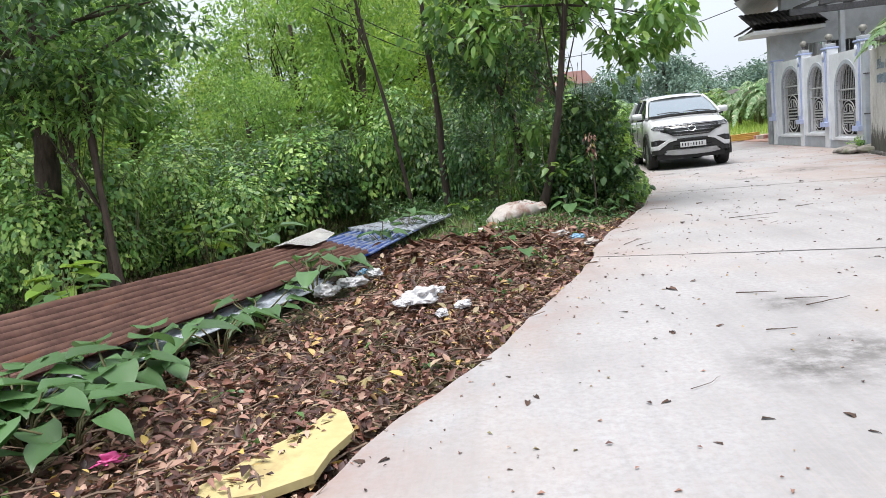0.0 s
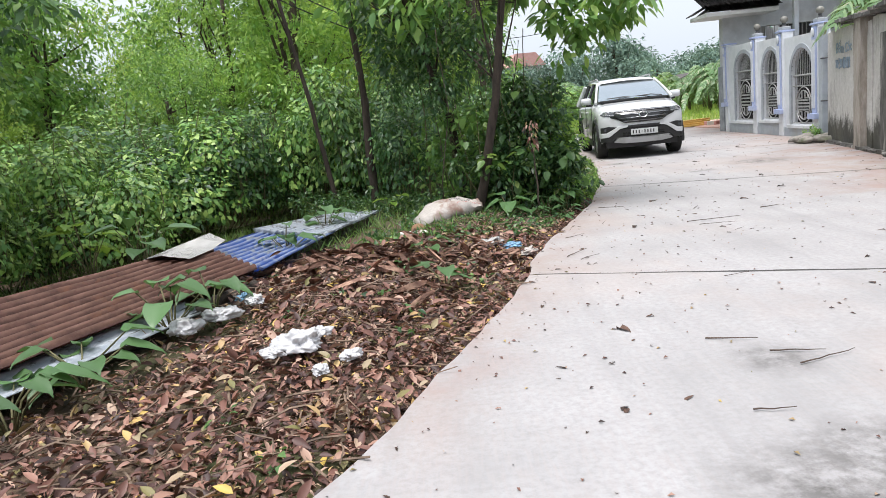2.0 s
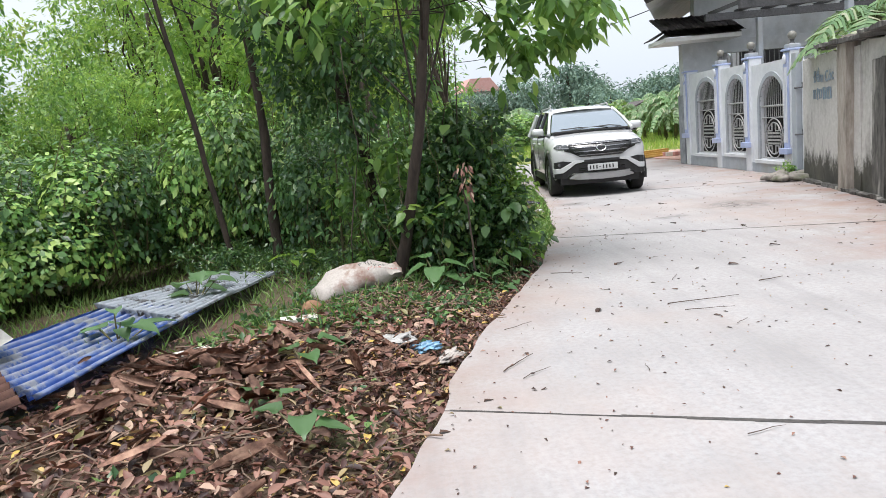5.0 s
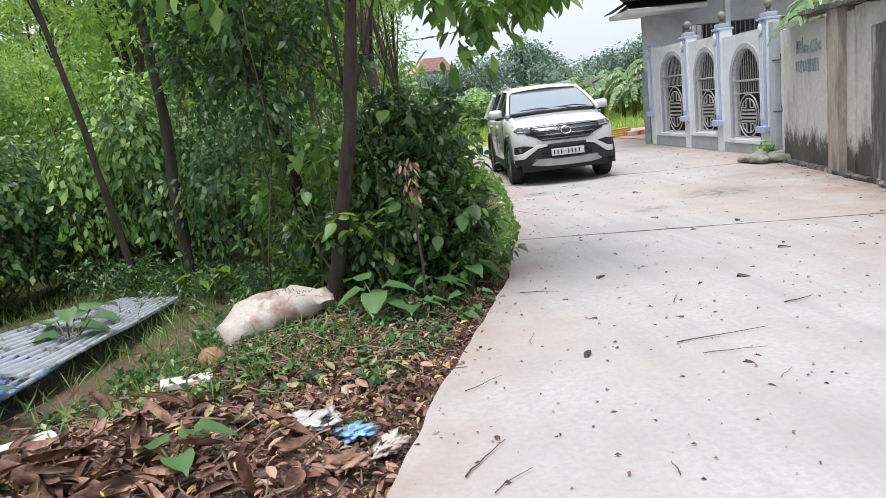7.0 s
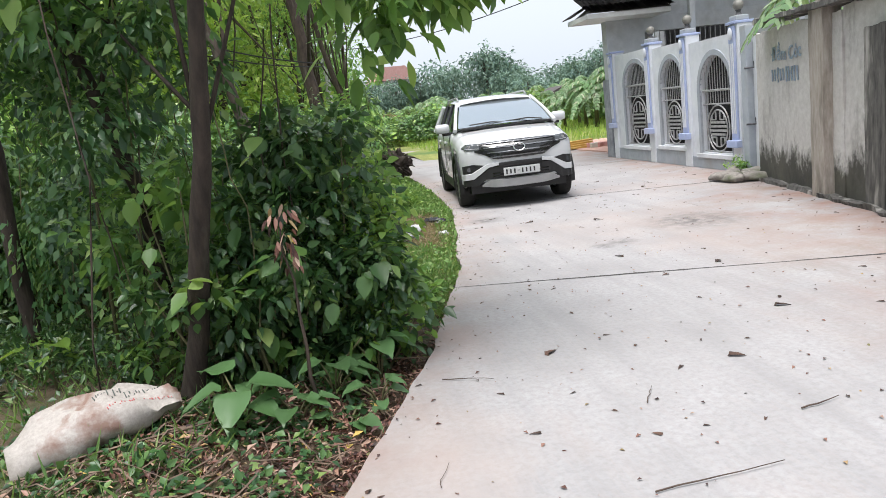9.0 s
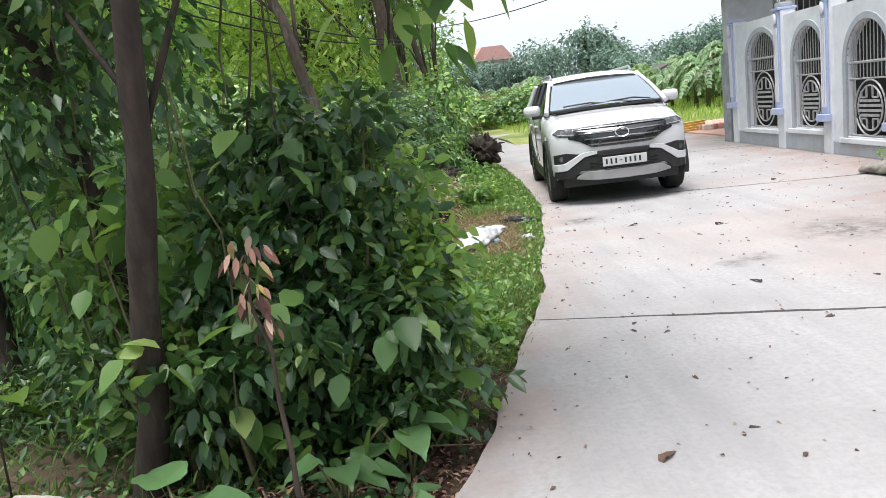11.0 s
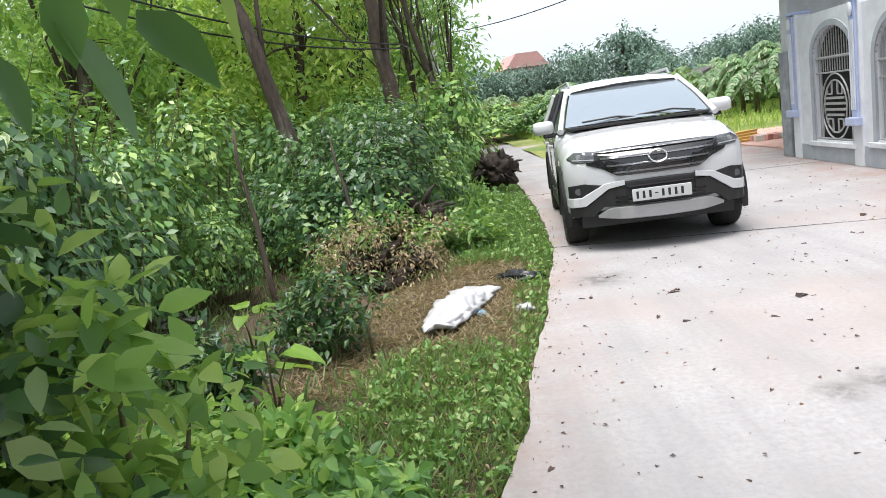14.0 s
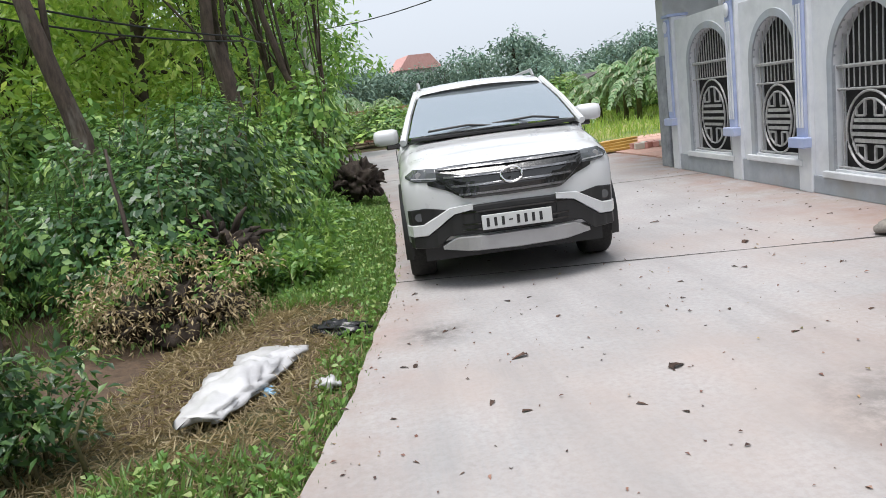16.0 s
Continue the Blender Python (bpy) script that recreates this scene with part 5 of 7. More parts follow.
# shrubs farther along, copied
def mound(label, blobs, leaf, at, n, size, width, seed, sprouts=26, group="", name="shrub"):
    """A vine-draped shrub: leaves laid like shingles over lumpy domes, with sprouts that break the outline."""
    r = np.random.default_rng(seed)
    t = thing(name, label, "shrub", at=pose(*at), group=group)
    pos, nor = [], []
    for c, rad in blobs:
        c, rad = np.array(c), np.array(rad)
        k = int(n * (rad[0] * rad[2]) / sum(b[1][0] * b[1][2] for b in blobs))
        d = unit(r.normal(size=(k, 3)))
        d[:, 2] = np.abs(d[:, 2]) * 1.15 - 0.15
        d = unit(d)
        lump = 1 + 0.20 * np.sin(d[:, 0] * 6 + seed) * np.cos(d[:, 1] * 5 + seed * 2) + 0.14 * np.sin(d[:, 2] * 9 + d[:, 0] * 7 + seed)
        depth = 1 - 0.22 * r.random(k) ** 2 * 2
        pos.append(c + d * rad * (lump * depth)[:, None])
        nor.append(unit(d / rad + r.normal(0, 0.35, (k, 3)) * 1.2))
    pos, nor = np.concatenate(pos), np.concatenate(nor)
    keep = pos[:, 2] > 0.03
    pos, nor = pos[keep], nor[keep]
    down = np.array([[0, 0, -1.0]]) + r.normal(0, 0.95, pos.shape)
    tip = unit(down - nor * np.sum(down * nor, axis=1, keepdims=True) + nor * 0.25)
    bm = bmesh.new()
    for i in range(sprouts):
        a = r.integers(len(pos))
        b = pos[a]
        h = r.uniform(0.15, 0.45)
        e = b + np.array((r.normal(0, 0.12), r.normal(0, 0.12), h))
        tube(bm, [b * (0.7, 0.7, 0.3), b, e], [0.010, 0.006, 0.002], 3)
        m = 9
        f = np.linspace(0.1, 1, m)[:, None]
        side = r.normal(0, 1, (m, 3)) * (1, 1, 0.25)
        pos, nor = np.concatenate([pos, b + (e - b) * f]), np.concatenate([nor, r.normal(0, 0.4, (m, 3)) + (0, 0, 1)])
        tip = np.concatenate([tip, unit(side) + (0, 0, 0.15)])
    tagged(part("stem_tangle", bm, M_stem, t), "", "", "", "stuff")
    leaf_mesh("foliage", pos, tip, size * (0.55 + 0.9 * r.random(len(pos))), leaf, width, parent=t, normal=nor, fine=0)
    return t


pro = [
    mound("dense green shrub in the thicket", [((0, 0, 0.4), (0.62, 0.6, 0.55)), ((0.35, 0.2, 0.75), (0.42, 0.4, 0.4)), ((-0.3, -0.2, 0.8), (0.35, 0.4, 0.45))], M_shrub_mid, (1.9, 19.4, -0.05), 4000, 0.064, 0.55, 51, 34, "verge shrubs"),
    mound("light green leafy shrub in the undergrowth", [((0, 0, 0.4), (0.7, 0.6, 0.6)), ((-0.25, 0.2, 0.95), (0.42, 0.4, 0.45)), ((0.4, -0.1, 0.7), (0.4, 0.4, 0.4))], M_shrub_light, (-4.6, 16.9, -0.3), 4000, 0.066, 0.58, 52, 40, "verge shrubs"),
    mound("dark shrub covered with creepers", [((0, 0, 0.4), (0.8, 0.7, 0.6)), ((0.15, 0, 0.85), (0.5, 0.5, 0.4)), ((-0.5, 0.1, 0.7), (0.4, 0.4, 0.35))], M_leaf_dark, (-0.4, 14.6, -0.2), 4200, 0.062, 0.55, 53, 30, "verge shrubs"),
]
far_pro = [
    mound("dense green undergrowth shrub between the trees", [((0, 0, 0.4), (0.7, 0.6, 0.6)), ((0.3, 0.2, 0.8), (0.4, 0.4, 0.4))], M_shrub_mid, (-1.0, 22.6, -0.2), 1900, 0.095, 0.55, 54, 20, "undergrowth shrubs"),
    mound("bright green undergrowth shrub between the trees", [((0, 0, 0.4), (0.7, 0.7, 0.6)), ((-0.2, 0.2, 0.95), (0.4, 0.4, 0.4))], M_shrub_light, (-2.2, 20.8, -0.2), 1900, 0.10, 0.6, 55, 22, "undergrowth shrubs"),
]
R = random.Random(11)
places = []
for _ in range(900):
    y = R.uniform(13.3, 33)
    e = on_line(LEFT, y)
    x = R.uniform(-11, e - 0.55)
    if e - x < 1.35 and y > 16.5:
        continue
    if (x > 1.6 and y < 16.6) or (x > 2.6 and 14 < y < 17.3) or (x > -2.6 and y < 13.6):
        continue
    if all((x - a) ** 2 + (y - b) ** 2 > (0.78 if y < 20 else 1.1) ** 2 for a, b in places):
        places.append((x, y))
for _ in range(300):
    x, y = R.uniform(-10, -1.9), R.uniform(9.0, 14)
    if x > -3.2 and y < 11 or x > -2.4 and y < 12:
        continue
    if all((x - a) ** 2 + (y - b) ** 2 > 0.9 ** 2 for a, b in places):
        places.append((x, y))
for i, (x, y) in enumerate(places[:190]):
    k = R.choice((0, 1, 1, 1, 2)) if y > 19.5 or x < -2.5 else R.choice((0, 0, 1, 1, 2) if x < 0.5 else (0, 2, 2))
    o = copy_thing(pro[k] if y < 19.5 else far_pro[k % 2], pose(x, y, earth(x, y) - 0.02, 0, 0, R.uniform(0, 360)))
    s = R.uniform(0.6, 1.35) * (1.0 if x > 0.5 else 1.2) * (1.3 if y > 20 else 1)
    o.scale = (s, s, s * R.uniform(0.85, 1.15))
# tall dark growth behind the verge tree
for x, y, s, k in ((0.85, 12.6, 0.95, 2), (0.15, 13.5, 1.2, 0), (0.75, 14.2, 1.25, 2), (-0.7, 14.0, 1.3, 1)):
    o = copy_thing(pro[k], pose(x, y, earth(x, y) - 0.05, 0, 0, x * 110))
    o.scale = (s, s, s * 1.3)
# big vine-draped mounds among the trees
for x, y, s in ((-2.9, 13.3, 1.7), (-4.6, 14.2, 2.0), (-1.3, 15.0, 1.6), (-6.6, 13.0, 1.8), (0.2, 16.4, 1.5)):
    o = copy_thing(pro[2], pose(x, y, earth(x, y) - 0.05, 0, 0, x * 90))
    o.scale = (s, s, s * 0.9)
for i in range(15):
    o = copy_thing(far_pro[i % 2], pose(-28 + i * 2.1, 34 + 3 * math.sin(i * 1.7), -0.7, 0, 0, i * 50))
    o.scale = (2.6, 2.6, 2.4 + 0.6 * math.sin(i * 2.9))
weed = shrub("low leafy weeds beside the lane", [((0, 0, 0.15), (0.35, 0.4, 0.16), 26)], M_leaf_mid, (3.55, 18.2, -0.03), 24, 0.1, 0.06, 0.5, 0.1, 6, 67, group="low verge weeds")
for i in range(34):
    y = R.uniform(17.0, 25)
    x = on_line(LEFT, y) - R.uniform(0.75, 1.6)
    o = copy_thing(weed, pose(x, y, -0.03, 0, 0, R.uniform(0, 360)))
    s = R.uniform(0.8, 1.5) * (0.8 if y > 21 else 1)
    o.scale = (s, s, s)

# ---- the verge: litter, sheets, rubbish ----
def scatter(n, inside, x0, x1, y0, y1, seed):
    r = np.random.default_rng(seed)
    out = []
    while len(out) < n:
        for x, y in zip(r.uniform(x0, x1, 4000), r.uniform(y0, y1, 4000)):
            if inside(x, y, r):
                out.append((x, y, earth(x, y)))
                if len(out) == n:
                    break
    return np.array(out)


def off_road(x, y):
    return on_line(LEFT, y) - x


def flat_leaves(name, pos, size, mat, width, tilt, lift, label, seed, category="leaf litter", fine=1):
    r = np.random.default_rng(seed)
    n = len(pos)
    pos = pos + np.stack([np.zeros(n), np.zeros(n), r.uniform(0.004, lift, n)], 1)
    a = r.uniform(0, math.tau, n)
    tip = np.stack([np.cos(a), np.sin(a), r.normal(0, tilt, n)], 1)
    nor = np.stack([r.normal(0, tilt, n), r.normal(0, tilt, n), np.ones(n)], 1)
    return tagged(leaf_mesh(name, pos, tip, size[0] + (size[1] - size[0]) * r.random(n) ** 1.6, mat, width, 0.35, normal=nor, fine=fine), label, category, "", "stuff")


def in_litter(x, y, r):
    d = off_road(x, y)
    lim = 2.1 + 0.25 * math.sin(y * 1.7)
    if y > 9.2:
        lim -= (y - 9.2) * 0.5
    return -0.02 + 0.05 * r.random() < d < lim * (0.75 + 0.35 * r.random())


flat_leaves("leaf_litter", scatter(22000, in_litter, -3, 3.2, 0.5, 9.1, 1), (0.022, 0.10), M_dead, 0.40, 0.5, 0.06, "thick carpet of dead brown leaves on the verge", 2, fine=2)
flat_leaves("shaded_litter", scatter(4500, in_litter, -1, 3.2, 9.0, 10.9, 5), (0.015, 0.07), M_dead, 0.36, 0.4, 0.05, "small dark leaf scraps under the thicket", 6)
flat_leaves("leaf_crumbs", scatter(14000, lambda x, y, r: 0.0 < off_road(x, y) < 0.75 + 0.3 * r.random(), -1, 4.2, 1, 13.5, 3), (0.015, 0.05), M_dead, 0.4, 0.3, 0.03, "crumbled leaves and bark along the road edge", 4)


def stick_heap(name, pos, length, mat, label, seed):
    """Loose broken sticks, each a four-sided bar with a kink."""
    r = np.random.default_rng(seed)
    vs, fs = [], []
    for x, y, z in pos:
        a, ln, rad = r.uniform(0, math.tau), length[0] + (length[1] - length[0]) * r.random() ** 2, r.uniform(0.002, 0.006)
        d, q = np.array((math.cos(a), math.sin(a), r.normal(0, 0.12))), np.array((-math.sin(a), math.cos(a), 0.0))
        b = len(vs)
        for f, o in ((-0.5, 0.0), (0.1, r.normal(0, 0.06)), (0.5, r.normal(0, 0.1))):
            c = np.array((x, y, z + 0.035 + r.uniform(0, 0.05))) * 1.0 + d * ln * f + q * ln * o
            for u, w in ((1, 0), (0, 1), (-1, 0), (0, -1)):
                vs.append(tuple(c + q * rad * u + np.array((0, 0, rad * w))))
        for k in (0, 4):
            fs += [(b + k + i, b + k + (i + 1) % 4, b + k + 4 + (i + 1) % 4, b + k + 4 + i) for i in range(4)]
    return tagged(link_mesh(name, vs, fs, mat), label, "sticks", "", "stuff")


M_stick = surface("broken_stick", (0.05, 0.035, 0.027), (0.30, 0.21, 0.15), 7, 0.85)
stick_heap("litter_sticks", scatter(900, in_litter, -3, 3.2, 1.0, 11.0, 41), (0.05, 0.35), M_stick, "broken sticks and stalks among the dead leaves", 42)
stick_heap("loose_sticks", scatter(90, lambda x, y, r: (x - 1.75) ** 2 + ((y - 9.75) * 0.8) ** 2 < 0.5 and off_road(x, y) > 0.2, 0.9, 2.6, 9.0, 10.6, 43), (0.1, 0.5), M_stick, "brown stalks and bark strewn beside the sack", 44)
M_husk = surface("bark_husk", (0.085, 0.043, 0.032), (0.30, 0.165, 0.115), 16, 0.8, (0.42, 0.28, 0.20), 4, (0.5, 0.7), 0.6, random_tint=0.45)


def curled(length, width, bend, seed):
    """A curled strip of bark."""
    r = random.Random(seed)
    rows = []
    for i in range(7):
        f = i / 6
        w = width * math.sin(math.pi * (0.12 + 0.76 * f)) * 0.5
        row = []
        for k in range(6):
            a = (k / 5 - 0.5) * bend
            row.append((length * (f - 0.5), w * math.sin(a) / max(math.sin(bend / 2), 0.3), w * (1 - math.cos(a)) + 0.02 * math.sin(f * 3 + seed)))
        rows.append(row)
    bm = bmesh.new()
    loft(bm, rows)
    bmesh.ops.solidify(bm, geom=bm.faces[:], thickness=0.004)
    return bm


husks = []
for i in range(4):
    h = part("bark_strip", curled(0.22 + 0.05 * i, 0.09, 1.6 + 0.3 * i, i), M_husk, None, "", True)
    tagged(h, "curled dry brown bark strip on the litter heap", "bark", "bark strips on the litter heap")
    husks.append(h)
R = random.Random(21)
for i in range(230):
    x, y = R.gauss(0.75, 0.5), R.gauss(7.75, 0.65)
    if off_road(x, y) < 0.35:
        continue
    m = pose(x, y, earth(x, y) + R.uniform(0.02, 0.12), R.uniform(-35, 35) + (180 if R.random() < 0.3 else 0), R.uniform(-30, 30), R.uniform(0, 360))
    o = copy_thing(husks[i % 4], m)
    o.scale = (R.uniform(0.3, 0.85),) * 3
for h in husks:
    h.matrix_basis = pose(0.4 + 0.2 * husks.index(h), 7.9, 0.12, 20, 10, 50)

# corrugated sheets


def worn_sheet(name, c1, c2, crest, patch, rough, patch_at):
    """Sheet metal: grain between two colours, crests worn to a third, ragged patches of a fourth."""
    m, n, l, p = mat_new(name)
    fine = noise_tex(n, l, 16, 6, 0.7)
    col = ramp(n, l, fine, [(0.32, c1), (0.68, c2)])
    at, mu = n.new("ShaderNodeAttribute"), n.new("ShaderNodeMath")
    at.attribute_name, mu.operation = "crest", "MULTIPLY"
    l.new(ramp(n, l, at.outputs["Fac"], [(0.55, (0, 0, 0)), (0.92, (1, 1, 1))]), mu.inputs[0])
    l.new(ramp(n, l, noise_tex(n, l, 5, 6, 0.7), [(0.32, (0.15, 0.15, 0.15)), (0.6, (1, 1, 1))]), mu.inputs[1])
    col = mixc(n, l, mu.outputs[0], col, crest)
    big = noise_tex(n, l, 2.6, 8, 0.75)
    col = mixc(n, l, ramp(n, l, big, [(patch_at, (0, 0, 0)), (patch_at + 0.07, (0.9, 0.9, 0.9))]), col, patch)
    l.new(col, p.inputs["Base Color"])
    p.inputs["Roughness"].default_value = rough
    bump(n, l, p, fine, 0.4, 0.004)
    return m


M_rust = worn_sheet("rusted_iron_sheet", (0.055, 0.024, 0.019), (0.15, 0.068, 0.05), (0.26, 0.14, 0.105), (0.22, 0.10, 0.06), 0.6, 0.57)
M_blue = worn_sheet("faded_blue_sheet", (0.04, 0.11, 0.42), (0.08, 0.20, 0.60), (0.45, 0.50, 0.60), (0.48, 0.50, 0.52), 0.5, 0.52)
M_grey_sheet = worn_sheet("weathered_zinc_sheet", (0.40, 0.45, 0.52), (0.58, 0.62, 0.67), (0.62, 0.65, 0.70), (0.10, 0.09, 0.08), 0.5, 0.53)
M_white_sheet = surface("white_plastic_board", (0.58, 0.56, 0.54), (0.74, 0.73, 0.71), 6, 0.6, (0.4, 0.36, 0.3), 2, (0.58, 0.75), 0.1)


def corrugated(name, label, a, b, c, d, mat, pitch=0.075, amp=0.012, nu=26, sag=0.03):
    """A corrugated sheet over four corners; the ridges run from a towards b."""
    a, b, c, d = map(Vector, (a, b, c, d))
    wid = (d - a).length
    nv = int(wid / pitch * 10)
    rows, crest = [], []
    for i in range(nu + 1):
        u = i / nu
        row = []
        for j in range(nv + 1):
            v = j / nv
            p = a.lerp(b, u).lerp(d.lerp(c, u), v)
            wave = math.sin(v * wid / pitch * math.tau)
            crest.append(0.5 + 0.5 * wave)
            z = amp * (wave if wave > 0 else -abs(wave) ** 0.7) - sag * math.sin(math.pi * u) * math.sin(math.pi * v) + 0.012 * noise.noise((p.x * 2, p.y * 2, 3))
            row.append((p.x + 0.01 * noise.noise((v * 9, u * 3, 1)) * (i in (0, nu)) * 3, p.y, p.z + z))
        rows.append(row)
    bm = bmesh.new()
    loft(bm, rows)
    lay = bm.verts.layers.float.new("crest")
    for v, c in zip(bm.verts, crest):
        v[lay] = c
    bmesh.ops.solidify(bm, geom=bm.faces[:], thickness=0.003)
    return tagged(part(name, bm, mat, None, "", True), label, "metal sheet", "corrugated sheets on the verge")


corrugated("corrugated_sheet", "long rusty brown corrugated iron sheet lying on rubble", (-2.05, 2.9, 0.18), (-0.10, 7.45, 0.22), (-0.83, 8.45, 0.27), (-3.1, 4.7, 0.27), M_rust, 0.22, 0.036)
corrugated("corrugated_sheet", "faded blue corrugated sheet with white weathering", (-0.12, 7.62, 0.17), (0.16, 9.7, 0.12), (-0.72, 10.2, 0.14), (-0.95, 8.35, 0.24), M_blue, 0.11, 0.022)
corrugated("corrugated_sheet", "weathered grey-white corrugated sheet among grass", (0.08, 9.3, 0.14), (0.50, 11.25, 0.10), (-0.02, 11.5, 0.10), (-0.80, 10.0, 0.18), M_grey_sheet, 0.10, 0.022)
bm = bmesh.new()
loft(bm, [[(-1.15, 7.95, 0.30), (-0.95, 7.8, 0.34), (-0.70, 7.75, 0.30)], [(-1.05, 8.3, 0.32), (-0.85, 8.25, 0.36), (-0.62, 8.05, 0.31)], [(-0.98, 8.62, 0.31), (-0.80, 8.6, 0.38), (-0.6, 8.4, 0.33)]])
bmesh.ops.solidify(bm, geom=bm.faces[:], thickness=0.006)
tagged(part("plastic_board", bm, M_white_sheet, None, "", True), "bent white plastic board resting on the sheets", "board")
for i, (a, b, rad) in enumerate((((-1.9, 3.2, 0.02), (-0.12, 7.3, 0.12), 0.05), ((-0.55, 6.3, 0.06), (0.1, 7.55, 0.05), 0.055), ((-2.9, 4.8, 0.05), (-0.85, 8.3, 0.16), 0.06))):
    ob = part("timber_pole", tube(bmesh.new(), bent(a, b, 8, 0.015, i), [rad * (1 + 0.1 * math.sin(k)) for k in range(9)], 9), M_bark_dark, None, "", True)
    tagged(ob, "dark rotten timber pole under the sheets", "timber")
under = corrugated("corrugated_sheet", "pale painted metal sheet under the rusty one", (-1.95, 2.6, 0.10), (-0.25, 6.6, 0.13), (-0.55, 6.9, 0.2), (-2.4, 3.2, 0.2), M_grey_sheet, 0.2, 0.006)


def crumple(name, label, category, at, size, mat, seed, spike=0.5, sub=4):
    """A crumpled bag or rag that lies on the ground."""
    bm = bmesh.new()
    bmesh.ops.create_icosphere(bm, subdivisions=sub, radius=1)
    for v in bm.verts:
        q = v.co.copy()
        f = 1 + spike * noise.noise(q * 1.6 + Vector((seed, seed, 0))) + spike * 0.5 * noise.noise(q * 4.1 + Vector((0, seed, 2))) + spike * 0.25 * noise.noise(q * 9 + Vector((1, 0, seed)))
        v.co = Vector((q.x * size[0] * f, q.y * size[1] * f, max(q.z, -0.25) * size[2] * f))
    ob = part(name, bm, mat, None, "", True)
    ob.matrix_basis = at
    return tagged(ob, label, category)


M_bag = plain("white_plastic_film", (0.57, 0.565, 0.58), 0.35, 0, 0.2, 0.25)
M_bag_black = plain("black_plastic_film", (0.012, 0.012, 0.014), 0.25)
M_sack = surface("woven_sack", (0.34, 0.305, 0.28), (0.48, 0.44, 0.41), 60, 0.6, (0.24, 0.15, 0.12), 4, (0.53, 0.64), 0.4)
M_sack_dark = surface("muddy_sack", (0.12, 0.10, 0.07), (0.25, 0.20, 0.14), 30, 0.85)
M_husk_ball = surface("coconut_husk", (0.16, 0.085, 0.05), (0.30, 0.17, 0.10), 30, 0.9, bumpy=0.7)
M_foam = plain("dirty_white_foam", (0.62, 0.60, 0.54), 0.8)
M_yellow = surface("pale_yellow_board", (0.42, 0.35, 0.16), (0.52, 0.44, 0.22), 12, 0.8, (0.36, 0.27, 0.13), 4, (0.55, 0.7))
M_pink = plain("pink_wrapper", (0.6, 0.08, 0.26), 0.35)
M_cyan = plain("blue_wrapper", (0.22, 0.42, 0.62), 0.35, vary=0.6)
M_clear = plain("clouded_plastic", (0.42, 0.41, 0.40), 0.25)

# filled sack leaning by the tree
sack = thing("sack", "bulging white woven sack with faded red stains", "sack")
rows = []
for i in range(19):
    f = i / 18
    c = Vector((1.03, 9.90, 0.07)).lerp(Vector((1.74, 10.18, 0.17)), f) + Vector((0, 0, 0.05 * math.sin(f * 3)))
    wd = 0.20 * (0.5 + 0.5 * math.sin(math.pi * min(1, 0.15 + f * 0.95))) * (0.55 if f > 0.97 else 1)
    rows.append([c + Vector((-0.4 * math.cos(a), 0.92 * math.cos(a), 0)) * wd + Vector((0, 0, math.sin(a) * wd * 0.66 + 0.05 * noise.noise((f * 6, math.cos(a) * 2, math.sin(a) * 2)) + 0.024 * noise.noise((f * 19, math.cos(a) * 5, 3 + math.sin(a) * 5)))) for a in np.linspace(0, math.tau, 20, endpoint=False)])
bm = bmesh.new()
loft(bm, rows, close=True, caps=True)
part("bag", bm, M_sack, sack, "", True)
M_print = surface("faded_red_print", (0.42, 0.07, 0.08), (0.55, 0.20, 0.18), 40, 0.7)
M_print_dark = surface("faded_dark_print", (0.05, 0.06, 0.055), (0.16, 0.18, 0.16), 40, 0.7)
pr = random.Random(61)
for k0, i0, count, pm in ((7, 10.0, 22, M_print), (5, 9.0, 22, M_print_dark)):
    for i in range(count):
        f0 = i0 + i * 0.32
        ring, nxt = rows[min(int(f0), 17)], rows[min(int(f0) + 1, 18)]
        a, b = ring[k0].lerp(nxt[k0], f0 % 1), ring[k0 + 1].lerp(nxt[k0 + 1], f0 % 1)
        c = ring[k0 + 1].lerp(nxt[k0 + 1], min(1, f0 % 1 + 0.3))
        out = ((a + b) / 2 - sum(ring, Vector()) / 20).normalized() * 0.002
        u, w = sorted((pr.uniform(0.0, 0.9), pr.uniform(0.3, 1.0)))
        top = b.lerp(c, pr.random())
        part("print_bar", tube(bmesh.new(), [a.lerp(top, u) + out, a.lerp(top, (u + w) / 2) + out * 1.4, a.lerp(top, w) + out], 0.0035, 4), pm, sack)
crumple("sack", "muddy dark sack slumped under the white one", "sack", pose(1.32, 9.90, 0.0, 0, 0, 25), (0.34, 0.10, 0.10), M_sack_dark, 5, 0.35)
bm = bmesh.new()
bmesh.ops.create_uvsphere(bm, u_segments=18, v_segments=12, radius=0.085)
for v in bm.verts:
    v.co *= 1 + 0.08 * noise.noise(v.co * 9)
    v.co.z *= 0.85
ob = part("coconut", bm, M_husk_ball, None, "", True)
ob.matrix_basis = pose(1.05, 9.48, 0.075)
tagged(ob, "brown dry coconut husk lying on the verge", "coconut")
for x, y, a, s in ((1.02, 8.98, 12, 0.13), (0.38, 8.6, 40, 0.12)):
    ob = part("foam_block", box_bm(-s, -0.05, 0, s, 0.05, 0.035, bevel=0.008), M_foam)
    ob.matrix_basis = pose(x, y, earth(x, y) + 0.05, 4, 3, a)
    tagged(ob, "dirty white foam block on the litter", "foam block")
